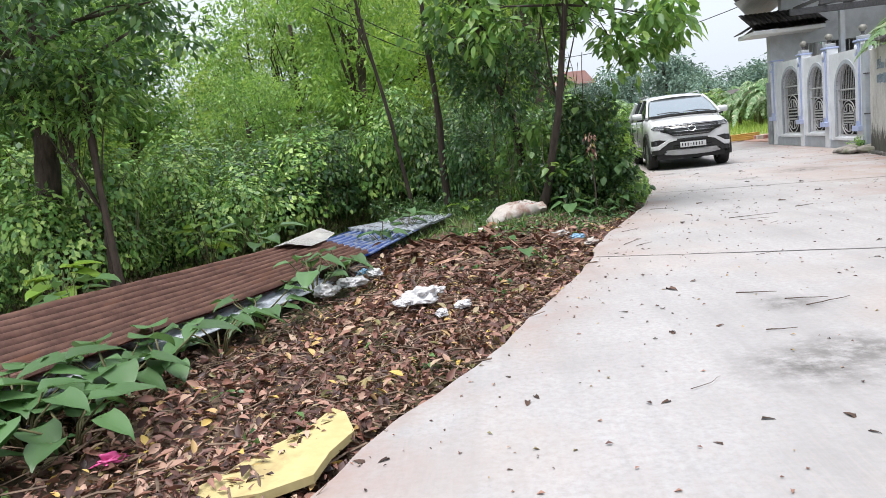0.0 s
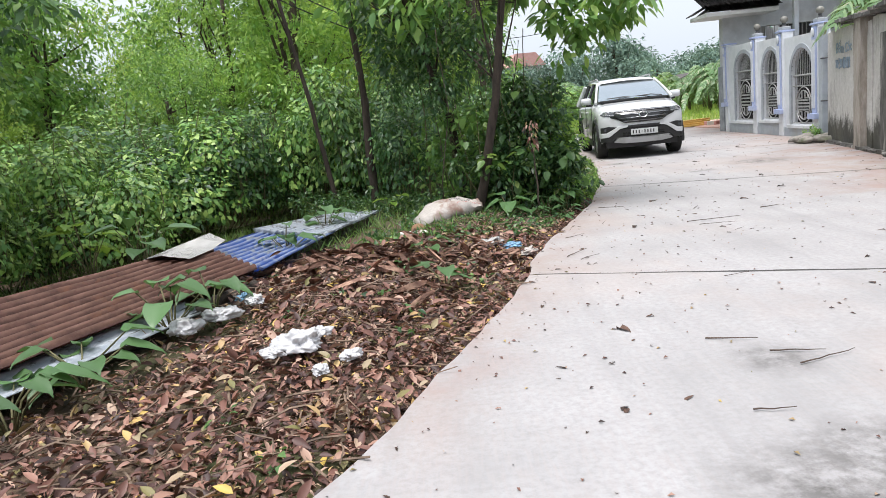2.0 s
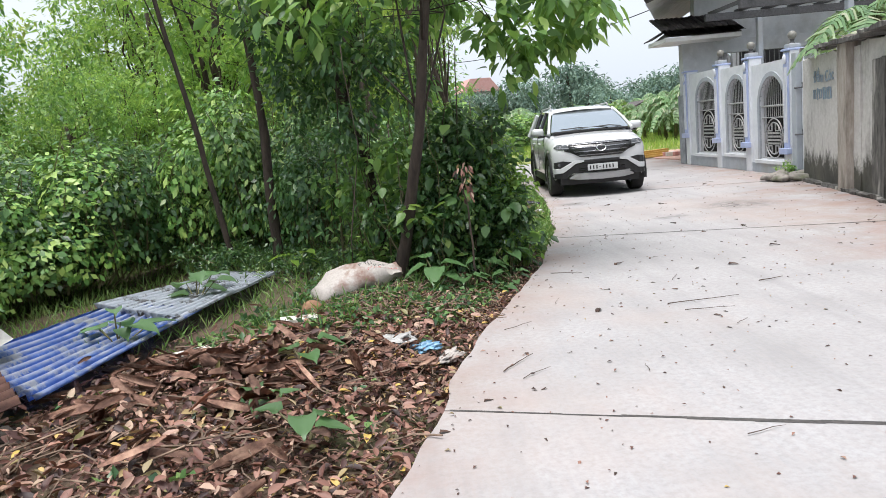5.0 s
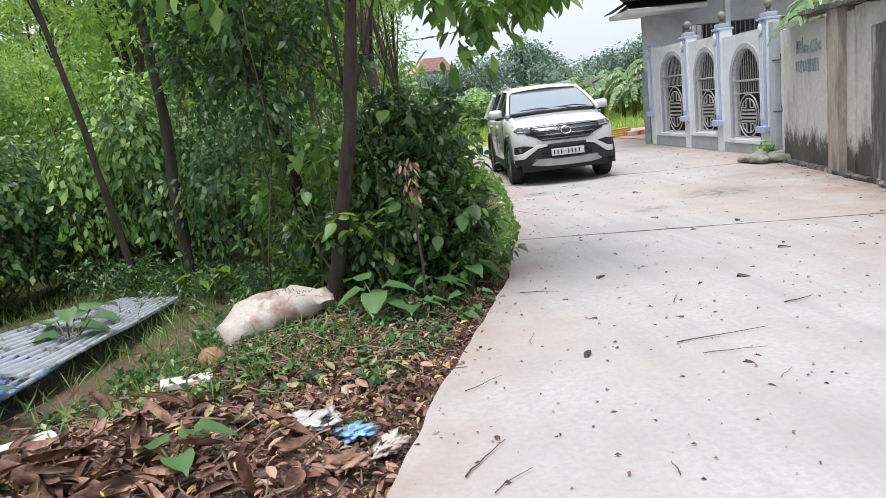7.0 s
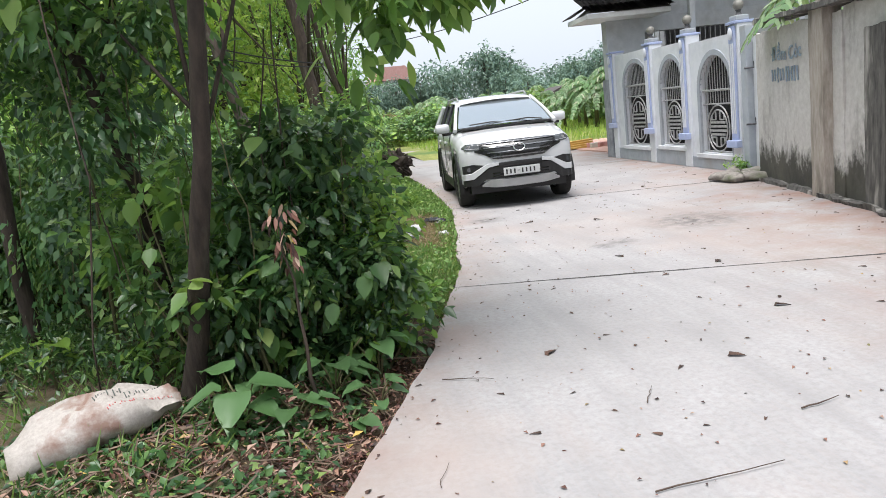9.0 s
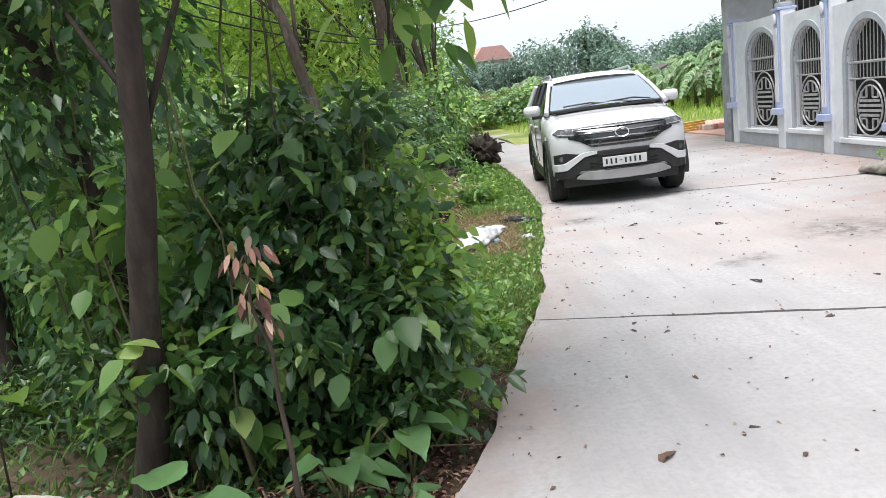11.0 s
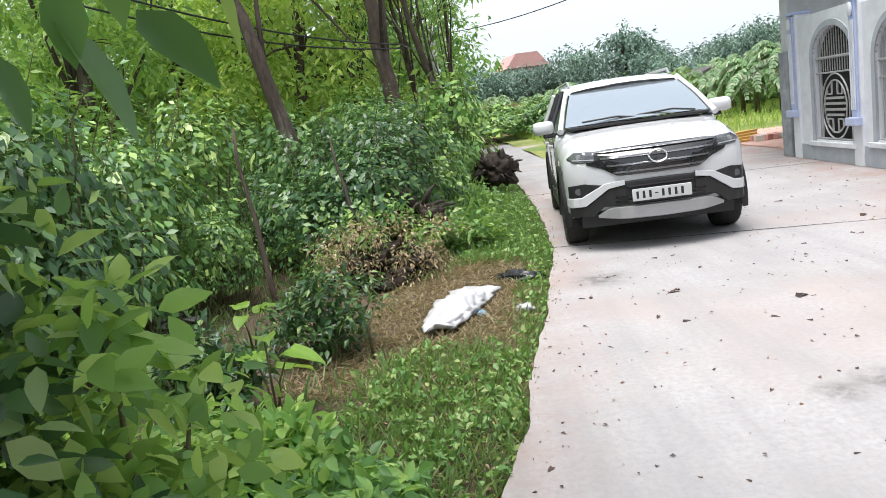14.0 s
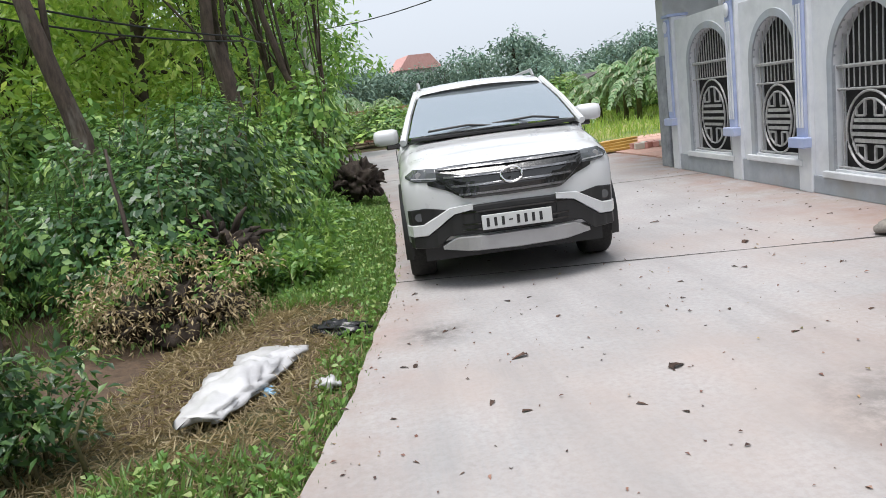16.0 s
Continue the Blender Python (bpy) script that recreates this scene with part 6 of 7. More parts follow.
for i, (x, y, s) in enumerate(((0.54, 5.71, 0.15), (0.82, 5.57, 0.07), (0.69, 5.40, 0.06), (0.42, 5.60, 0.07), (-0.07, 6.44, 0.12), (-0.25, 6.3, 0.13), (0.07, 6.66, 0.09), (0.62, 5.86, 0.07))):
    crumple("plastic_bag", "crumpled white plastic bag on dead leaves", "plastic bag", pose(x, y, earth(x, y) + 0.075, 0, 0, i * 50), (s * 0.85, s * 0.6, s * 0.5), M_bag, i * 2.3, 0.45, 5)
for x, y, s, m, w in ((1.87, 8.18, 0.075, M_cyan, "crinkled blue and white wrapper on the verge"), (1.70, 8.31, 0.10, M_clear, "flattened clear plastic bottle on the verge"), (2.0, 8.12, 0.07, M_sack, "torn pale pink wrapper at the road edge"), (1.83, 7.95, 0.07, M_husk, "brown paper scrap at the road edge"), (-0.56, 3.63, 0.06, M_pink, "bright pink wrapper among dead leaves"), (-0.05, 6.85, 0.05, M_cyan, "small blue wrapper under the bags")):
    crumple("wrapper", w, "wrapper", pose(x, y, earth(x, y) + 0.05, 8, -6, x * 200), (s, s * 0.6, 0.02), m, x * 7, 1.3, 4)
bm = bmesh.new()
pts = [(-0.10, 3.30), (0.08, 3.62), (0.20, 3.78), (0.27, 4.02), (0.34, 3.96), (0.42, 3.74), (0.36, 3.55), (0.34, 3.36), (0.18, 3.25), (0.02, 3.22)]
poly_prism(bm, pts, "z", 0.0, 0.034)
tagged(part("yellow_board", bm, M_yellow), "torn pale yellow board half buried in leaves", "board")
flat_leaves("loose_leaves", scatter(110, lambda x, y, r: -0.1 < x < 0.42 and 3.25 < y < 4.0, -0.1, 0.42, 3.2, 4.0, 9) + np.array([[0, 0, 0.055]]), (0.04, 0.10), M_dead, 0.45, 0.2, 0.02, "dead leaves fallen on the yellow board", 10)

# white sheet, black bag and scraps on the grass farther on
rows = []
for i in range(41):
    f = i / 40
    c = Vector((3.30, 14.72, 0.0)).lerp(Vector((3.62, 15.72, 0.0)), f)
    hw = 0.05 + 0.13 * math.sin(math.pi * min(1, 0.12 + 0.80 * f)) ** 0.7 + (0.07 * math.sin((f - 0.72) * 11) if f > 0.72 else 0)
    high = 0.075 * math.sin(math.pi * min(1, 0.1 + 0.86 * f)) ** 0.6
    ring = []
    for k in range(28):
        a = k * math.tau / 28
        wr = 1 + 0.30 * noise.noise((f * 5, math.cos(a) * 2.5, math.sin(a) * 2.5)) + 0.30 * noise.noise((f * 15, math.cos(a) * 6, math.sin(a) * 6 + 5))
        ring.append((c.x + hw * math.cos(a) * wr, c.y + 0.03 * math.sin(a * 3 + f * 8), 0.015 + max(0, high * (0.35 + math.sin(a)) * wr)))
    rows.append(ring)
bm = bmesh.new()
loft(bm, rows, close=True, caps=True)
tagged(part("plastic_bag", bm, M_bag, None, "", True), "limp white plastic sack on trampled grass", "plastic bag")
crumple("plastic_bag", "torn black plastic bag on the grass verge", "plastic bag", pose(3.95, 16.02, 0.0, 0, 0, -15), (0.22, 0.10, 0.06), M_bag_black, 8, 0.9)
crumple("wrapper", "small white wrapper at the road edge", "wrapper", pose(3.93, 15.02, 0.0), (0.06, 0.05, 0.04), M_bag, 3, 0.7, 3)
crumple("wrapper", "small blue scrap on trampled grass", "wrapper", pose(3.62, 15.05, 0.0), (0.05, 0.04, 0.025), M_cyan, 4, 0.7, 3)
for i, (x, y) in enumerate(((0.94, 15.9), (0.8, 16.3), (1.1, 16.0), (0.5, 16.6), (0.9, 15.5))):
    crumple("wrapper", "pale litter scrap in the clearing", "wrapper", pose(x, y, earth(x, y) + 0.01, 0, 0, i * 70), (0.10, 0.06, 0.03), M_bag if i % 2 else M_clear, i, 0.7, 3)


# broad-leaved plants
def broad_leaf(bm, base, tip, width, cup=0.12):
    """A heart-shaped blade with a midrib fold."""
    base, tip = Vector(base), Vector(tip)
    d = tip - base
    ln = d.length
    d.normalize()
    s = d.cross(Vector((0, 0, 1))).normalized()
    n = s.cross(d)
    prof = [(-0.13, 0.24), (-0.07, 0.41), (0.04, 0.51), (0.18, 0.55), (0.36, 0.52), (0.55, 0.42), (0.74, 0.27), (0.90, 0.10), (1.0, 0.01)]
    rows = []
    for f, w in prof:
        c = base + d * ln * f - Vector((0, 0, 1)) * ln * 0.22 * f * f
        rows.append([c + s * w * width * k + n * (abs(k) * cup * width * w * 2 + 0.012 * math.sin(f * 17) * abs(k)) for k in (-1, -0.5, 0, 0.5, 1)])
    vr = [[bm.verts.new(p) for p in r] for r in rows]
    for a, b in zip(vr, vr[1:]):
        for i in range(4):
            bm.faces.new((a[i], a[i + 1], b[i + 1], b[i]))


def broad_plant(label, at, leaves, height, size, mat, seed, spread=0.22):
    r = random.Random(seed)
    t = thing("broad_leaved_plant", label, "plant", at=pose(*at), group="broad-leaved plants")
    for i in range(int(leaves * 1.5)):
        a = i * 2.4 + r.uniform(-0.4, 0.4)
        h = height * r.uniform(0.5, 1.1)
        o = Vector((math.cos(a), math.sin(a), 0)) * spread * r.uniform(0.4, 1.2)
        top = o + Vector((0, 0, h))
        stalk = part("stalk", tube(bmesh.new(), [(0, 0, -0.03), o * 0.4 + Vector((0, 0, h * 0.6)), top], [0.008, 0.006, 0.004], 5), M_stem, t, "", True)
        bm = bmesh.new()
        s = size * r.uniform(0.75, 1.35)
        broad_leaf(bm, top, top + Vector((math.cos(a), math.sin(a), r.uniform(-0.35, 0.2))).normalized() * s, s * 0.78)
        part("leaf", bm, mat, t, "", True)
    return t


M_broad = leafy("matt_broad_leaves", [(0, (0.05, 0.105, 0.034)), (0.5, (0.085, 0.16, 0.048)), (1, (0.14, 0.23, 0.065))], 0.4, (0.2, 0.4, 0.08), 0.2)
M_lime = leafy("lime_broad_leaves", [(0, (0.14, 0.26, 0.03)), (1, (0.24, 0.38, 0.05))], 0.4, (0.4, 0.55, 0.06), 0.4)
for i, (x, y, n, h, s) in enumerate(((-1.22, 4.05, 9, 0.30, 0.20), (-1.0, 3.75, 9, 0.26, 0.20), (-0.78, 3.72, 7, 0.22, 0.18), (-1.35, 3.6, 9, 0.3, 0.22), (-0.95, 4.4, 9, 0.30, 0.20), (-0.90, 4.85, 7, 0.30, 0.19), (-0.72, 5.25, 6, 0.28, 0.17), (-0.62, 5.75, 7, 0.30, 0.17), (-0.36, 6.35, 7, 0.32, 0.16), (-0.20, 6.65, 5, 0.3, 0.14), (-1.15, 3.2, 8, 0.25, 0.2), (-1.6, 3.3, 8, 0.35, 0.22))):
    broad_plant("grey-green broad-leaved weed beside the rusty sheet", (x, y, earth(x, y)), n, h, s, M_broad, i)
for i, (x, y, n, h, s) in enumerate(((-0.05, 10.3, 5, 0.35, 0.2), (0.65, 11.5, 5, 0.28, 0.13), (-0.2, 8.9, 5, 0.35, 0.16), (-2.6, 9.9, 6, 0.7, 0.26), (-1.7, 9.3, 5, 0.6, 0.26), (-3.4, 7.9, 7, 0.5, 0.24), (-2.9, 7.3, 7, 0.4, 0.22))):
    broad_plant("light green arrow-leaved plant by the sheets", (x, y, earth(x, y)), n, h, s, M_lime if i % 2 else M_broad, 30 + i)
for i, (x, y, n, h, s) in enumerate(((2.05, 10.05, 4, 0.26, 0.17), (2.30, 10.05, 4, 0.16, 0.11), (2.55, 9.95, 4, 0.10, 0.09), (2.5, 10.35, 4, 0.26, 0.12), (2.75, 10.55, 4, 0.28, 0.13), (2.95, 10.95, 4, 0.26, 0.12), (2.72, 10.2, 4, 0.14, 0.10), (2.9, 11.5, 6, 0.3, 0.16), (1.15, 8.1, 3, 0.16, 0.12), (1.3, 7.0, 3, 0.18, 0.13), (1.05, 7.4, 3, 0.12, 0.12))):
    broad_plant("broad-leaved weed at the foot of the thicket", (x, y, earth(x, y)), n, h, s, M_broad, 60 + i, 0.12)
for i, (x, y) in enumerate(((2.5, 13.4), (2.05, 14.6), (1.5, 14.2))):
    broad_plant("young plant with lime-green leaves", (x, y, earth(x, y)), 3, 0.45, 0.15, M_lime, 80 + i, 0.12)
# small creeping plants on the litter
cr = np.concatenate([scatter(460, lambda x, y, r: 0.2 < off_road(x, y) < 2.1 and 8.7 < y < 10.8, -0.3, 3.2, 8.5, 10.9, 14),
                     scatter(45, lambda x, y, r: 0.15 < off_road(x, y) < 2.2, -2.5, 2.4, 1.5, 8.8, 24)])
p_s, t_s = sprays(cr + np.array([[0, 0, 0.05]]), 0.06, 7, 0.5, 0.1)
tagged(leaf_mesh("creeping_weeds", p_s, t_s, 0.035 + 0.035 * rng.random(len(p_s)), M_leaf_dark, 0.6), "low creeping green weeds over leaf litter", "weeds", "", "stuff")

# grass
def blades(name, pos, size, mat, label, lean=0.5, width=0.07):
    n = len(pos)
    tip = np.stack([rng.normal(0, lean, n), rng.normal(0, lean, n), np.ones(n)], 1)
    return tagged(leaf_mesh(name, pos, tip, size[0] + (size[1] - size[0]) * rng.random(n), mat, width, 0.2, fine=0), label, "grass", "", "stuff")


def green_strip(x, y, r):
    d = off_road(x, y)
    if 14.3 < y < 16.6:
        return -0.05 < d < 0.16 * r.random() * 2
    return -0.06 + 0.08 * r.random() < d < 0.75 + 0.3 * r.random()


blades("grass_strip", scatter(26000, green_strip, 2.0, 5, 11.6, 25, 15), (0.05, 0.15), M_grass, "fresh green grass along the road edge", 0.7, 0.09)
cl = scatter(1100, lambda x, y, r: green_strip(x, y, r) and off_road(x, y) > 0.03, 2.0, 5, 11.6, 25, 16)
p_s, t_s = sprays(cl + np.array([[0, 0, 0.06]]), 0.06, 8, 0.6, -0.2)
tagged(leaf_mesh("clover_weeds", p_s, t_s, 0.03 + 0.03 * rng.random(len(p_s)), M_grass, 0.6), "small leafy weeds in the verge grass", "weeds", "", "stuff")
blades("trampled_grass", scatter(12000, lambda x, y, r: 0.05 < off_road(x, y) < 1.5, 2.3, 4.3, 13.6, 16.8, 17), (0.04, 0.13), M_straw, "trampled yellow-brown grass by the plastic sheet", 1.6, 0.07)
blades("field_edge_grass", scatter(22000, lambda x, y, r: off_road(x, y) > 0.7 and not (x > 2.2 and 14 < y < 16.2), -4.5, 3.4, 8.7, 24, 18), (0.06, 0.22), M_grass, "rough grass between the trees", 0.5, 0.06)

# fallen leaves, twigs and stains on the road
M_twig = surface("dry_twig", (0.05, 0.035, 0.03), (0.12, 0.085, 0.065), 30, 0.9)
M_road_leaf = surface("dark_dry_leaf", (0.03, 0.018, 0.014), (0.12, 0.065, 0.045), 25, 0.8, random_tint=0.5)
fl = []
for i in range(3):
    bm = bmesh.new()
    broad_leaf(bm, (-0.05, 0, 0.006), (0.055, 0.004 * i, 0.022), 0.045 + 0.008 * i, 0.15)
    fl.append(tagged(part("fallen_leaf", bm, M_road_leaf, None, "", True), "dry brown leaf fallen on the concrete lane", "fallen leaf", "fallen leaves on the lane"))
R = random.Random(33)
spots_ = [(3.11, 8.84, 1.0), (4.97, 14.93, 0.9), (5.66, 14.45, 0.9), (5.05, 12.47, 0.9), (3.73, 10.37, 0.9), (4.56, 9.85, 0.8), (5.6, 11.78, 0.9), (5.27, 10.49, 0.9), (2.23, 5.8, 0.9), (7.1, 18.06, 0.8), (7.3, 16.7, 1.0)]
for i in range(240):
    y = 1.5 + 18.5 * R.random() ** 1.25
    a, b = on_line(LEFT, y), on_line(RIGHT, y)
    x = a + (b - a) * R.random() ** 1.3
    spots_.append((x, y, R.uniform(0.2, 0.52)))
for i, (x, y, s) in enumerate(spots_):
    m = pose(x, y, 0.0, R.uniform(-10, 10), R.uniform(-10, 10), R.uniform(0, 360))
    o = fl[i] if i < 3 else copy_thing(fl[i % 3], m)
    o.matrix_basis = m
    o.scale = (s, s * 0.75, s)
for i, (x, y, ln, a, rad) in enumerate(((3.83, 8.80, 0.50, 3, 0.006), (3.78, 8.56, 0.32, -8, 0.004), (2.37, 7.87, 0.30, 50, 0.006), (3.94, 9.58, 0.20, 60, 0.005), (2.50, 8.64, 0.24, 35, 0.004), (3.18, 10.16, 0.26, -30, 0.005), (4.54, 9.18, 0.22, 5, 0.007), (2.99, 7.58, 0.12, 100, 0.004), (2.90, 9.2, 0.2, 70, 0.003), (2.88, 5.25, 0.25, -15, 0.006), (2.95, 5.15, 0.3, 20, 0.006), (2.67, 5.49, 0.24, -20, 0.007), (2.51, 4.68, 0.16, -10, 0.006), (2.44, 7.68, 0.22, 40, 0.004), (3.84, 8.2, 0.15, 30, 0.003), (1.9, 4.0, 0.16, 40, 0.003), (3.2, 6.7, 0.2, 12, 0.004))):
    ob = part("twig", tube(bmesh.new(), bent((-ln / 2, 0, 0.008), (ln / 2, 0, 0.012), 6, 0.01, i), [rad * 0.65 * (1 - 0.1 * k) for k in range(7)], 5), M_twig, None, "", True)
    ob.matrix_basis = pose(x, y, 0.002, 0, 0, a)
    tagged(ob, "thin dry twig lying on the concrete lane", "twig", "twigs on the lane")
flat_leaves("road_crumbs", np.array([(x, y, 0.0) for x, y in [(on_line(LEFT, y) + (on_line(RIGHT, y) - on_line(LEFT, y)) * R.random() ** 1.5, y) for y in [R.uniform(1.5, 22) for _ in range(1700)]]]), (0.012, 0.035), M_dead, 0.5, 0.2, 0.006, "leaf crumbs and grit on the lane", 19, "grit")

# ---- thicket details ----
def root_lump(label, at, size, seed, name="root_stump"):
    t = thing(name, label, "stump", at=pose(*at))
    bm = bmesh.new()
    bmesh.ops.create_icosphere(bm, subdivisions=4, radius=1)
    for v in bm.verts:
        q = v.co.copy()
        f = 0.85 + 0.5 * noise.noise(q * 2.0 + Vector((seed, 0, 0))) + 0.45 * noise.noise(q * 6 + Vector((0, seed, 0))) + 0.2 * noise.noise(q * 15 + Vector((0, 0, seed)))
        v.co = Vector((q.x * size[0], q.y * size[1], q.z * size[2])) * f
    part("root_ball", bm, M_bark_dark, t, "", True)
    r = random.Random(seed)
    for i in range(34):
        d = Vector((r.gauss(0, 1), r.gauss(0, 1), r.gauss(0.2, 0.7))).normalized()
        p = Vector((d.x * size[0], d.y * size[1], d.z * size[2])) * 0.8
        q = p + d * r.uniform(0.08, 0.26)
        part("root", tube(bmesh.new(), [p, p.lerp(q, 0.5) + Vector((0, 0, 0.03)), q], [0.035, 0.025, 0.01], 6), M_bark_dark, t, "", True)
    return t


root_lump("dark upturned root stump at the lane side", (4.22, 23.0, 0.42), (0.42, 0.4, 0.32), 3)
root_lump("earthy root mass overgrown with dry creeper", (2.75, 16.75, 0.10), (0.5, 0.36, 0.28), 5)
root_lump("broken dark log end in the undergrowth", (3.05, 17.25, 0.5), (0.3, 0.2, 0.16), 7)
p_s, t_s = sprays(blob_points(160, (2.75, 16.7, 0.28), (0.75, 0.55, 0.4), 0.7, 5), 0.12, 30, 0.8, 0.3)
q_s, u_s = sprays(blob_points(70, (2.6, 16.9, 0.3), (0.8, 0.5, 0.45), 0.7, 6), 0.12, 22, 0.8, 0.3)
tagged(leaf_mesh("green_creeper", q_s, u_s, 0.05 + 0.04 * rng.random(len(q_s)), M_leaf_mid, 0.5), "green creeper climbing over the root mass", "creeper", "", "stuff")
tagged(leaf_mesh("dry_creeper", p_s, t_s, 0.03 + 0.03 * rng.random(len(p_s)), M_straw, 0.3), "dry brown creeper over the root mass", "creeper", "", "stuff")
shrub("small dense shrub in the clearing", [((0, 0, 0.3), (0.36, 0.36, 0.3), 46)], M_leaf_dark, (2.55, 14.5, -0.03), 36, 0.13, 0.06, 0.45, 0.2, 16, 61)
shrub("small dark shrub beside the clearing", [((0, 0, 0.28), (0.4, 0.3, 0.28), 40)], M_leaf_dark, (2.1, 13.6, -0.03), 36, 0.13, 0.07, 0.45, 0.2, 14, 62)
shrub("light leafy weeds below the thicket", [((0, 0, 0.2), (0.45, 0.5, 0.22), 40)], M_leaf_light, (2.6, 12.5, -0.03), 44, 0.12, 0.075, 0.5, 0.1, 14, 63, fine=2)
shrub("bright leafy seedlings beside the thicket", [((0, 0, 0.2), (0.4, 0.35, 0.26), 40), ((-0.5, 0.4, 0.22), (0.4, 0.4, 0.25), 30)], M_leaf_light, (2.15, 12.45, -0.03), 26, 0.13, 0.08, 0.5, 0.0, 14, 65, fine=2)
shrub("low green weeds along the verge", [((0, 0, 0.16), (0.35, 0.5, 0.18), 34)], M_leaf_mid, (3.05, 12.1, -0.03), 34, 0.1, 0.065, 0.5, 0.1, 10, 64, fine=2)
for i, (a, b) in enumerate((((2.7, 16.4, 0.0), (2.3, 17.2, 1.4)), ((2.42, 10.15, 0.0), (2.36, 10.18, 1.0)), ((2.2, 17.6, 0.3), (3.2, 18.3, 1.4)), ((1.9, 15.9, 0), (1.75, 16.2, 1.6)))):
    ob = part("dead_stem", tube(bmesh.new(), bent(a, b, 6, 0.03, i), [(0.012 if i == 1 else 0.03) * (1 - 0.1 * k) for k in range(7)], 6), M_bark if i else M_bark_dark, None, "", True)
    tagged(ob, "dry upright dead stem in the thicket", "stem")
# withered hanging leaves
p_s, t_s = sprays(np.array([(2.36, 10.15, 1.0), (2.37, 10.13, 0.9), (2.38, 10.15, 0.8)]), 0.07, 14, 1.3, 1.6)
tagged(leaf_mesh("withered_leaves", p_s, t_s, 0.045 + 0.035 * rng.random(len(p_s)), M_dead, 0.35, fine=2), "withered brown leaves hanging on a stem", "dead leaves", "", "stuff")
# hanging vines on the verge tree
R = random.Random(17)
for i in range(12):
    x, y = R.uniform(1.3, 2.5), R.uniform(10.3, 11.3)
    z = R.uniform(1.6, 3.0)
    pts = [(x, y, z), (x + R.uniform(-0.12, 0.12), y, z * 0.6), (x + R.uniform(-0.15, 0.15), y + R.uniform(-0.1, 0.1), R.uniform(0.05, 0.5))]
    ob = part("hanging_vine", tube(bmesh.new(), bent(pts[0], pts[1], 4, 0.02, i)[:-1] + bent(pts[1], pts[2], 4, 0.03, i + 50), 0.005, 4), M_bark if i % 2 else M_stem, None, "", True)
    tagged(ob, "thin bare vine hanging from the tree", "vine", "vines in the verge tree")

# ---- poles and cables ----
M_pole = surface("pole_concrete", (0.40, 0.40, 0.39), (0.52, 0.52, 0.50), 12, 0.9)
pole = thing("utility_pole", "grey concrete utility pole with a crossarm", "utility pole", at=pose(3.3, 34, 0))
part("shaft", tube(bmesh.new(), [(0, 0, -0.2), (0, 0, 4.5)], [0.14, 0.10], 12), M_pole, pole, "", True)
part("crossarm", box_bm(-0.4, -0.05, 4.1, 0.4, 0.05, 4.2), M_dark_iron, pole)
for i, (a, b, sag) in enumerate((((3.3, 34, 4.3), (2.95, 21.9, 2.72), 0.25), ((2.95, 21.9, 2.72), (-2.0, 16.0, 4.3), 0.35), ((2.95, 21.9, 2.66), (-2.2, 16.2, 4.15), 0.4), ((3.3, 34, 4.2), (9.4, 22.5, 4.2), 0.4))):
    a, b = Vector(a), Vector(b)
    pts = [a.lerp(b, f) - Vector((0, 0, sag * 4 * f * (1 - f))) for f in np.linspace(0, 1, 17)]
    tagged(part("cable", tube(bmesh.new(), pts, 0.013, 5), M_black_pl, None, "", True), "black overhead cable sagging between poles", "cable", "overhead cables")

# ---- banana plants ----
# greens dulled: the haze over the far plants is put into the colour
M_banana = leafy("banana_leaves", [(0, (0.09, 0.18, 0.06)), (0.6, (0.17, 0.28, 0.10)), (0.9, (0.26, 0.34, 0.15)), (1, (0.40, 0.36, 0.22))], 0.4, (0.36, 0.5, 0.10), 0.25)


def banana(label, at, n, height, length, seed, lean=0.0, wide=0.15):
    r = random.Random(seed)
    t = thing("banana_plant", label, "banana plant", at=pose(*at), group="banana plants")
    part("stem", tube(bmesh.new(), [(0, 0, -0.1), (lean * 0.5, 0, height * 0.5), (lean, 0, height)], [0.11, 0.09, 0.06], 8), M_stem, t, "", True)
    for i in range(n):
        a = i * 2.39 + r.uniform(-0.3, 0.3)
        up = r.uniform(0.25, 1.1)
        bm = bmesh.new()
        ln = length * r.uniform(0.75, 1.1)
        d = Vector((math.cos(a), math.sin(a), 0))
        s = Vector((-math.sin(a), math.cos(a), 0))
        def rib(f):
            return Vector((lean, 0, height)) + d * ln * f * (0.9 if up < 0.6 else 0.6) + Vector((0, 0, up * ln * f - ln * (0.75 + up * 0.45) * f * f))
        tube(bm, [rib(f / 6) for f in range(7)], [0.02, 0.018, 0.015, 0.012, 0.01, 0.007, 0.003], 3)
        for k in range(20):
            f0, f1 = 0.05 + k / 21, 0.05 + (k + 0.8) / 21
            for q in (-1, 1):
                w = wide * 1.5 * math.sin(math.pi * min(1, 0.10 + f0 * 0.88)) ** 0.6 * r.uniform(0.8, 1.1)
                sag = r.uniform(0.3, 1.0)
                ahead = d * w * 0.5
                a0, a1 = rib(f0), rib(f1)
                e = s * q * w + ahead
                drop = Vector((0, 0, 1)) * w * sag
                vs = [bm.verts.new(p) for p in (a0, a1, a1 + e * 0.55 - drop * 0.25, a1 + e - drop, a0 + e * 0.98 - drop * 1.05, a0 + e * 0.55 - drop * 0.3)]
                bm.faces.new((vs[0], vs[1], vs[2], vs[5]))
                bm.faces.new((vs[5], vs[2], vs[3], vs[4]))
        part("leaf", bm, M_banana, t, "", True)
    return t


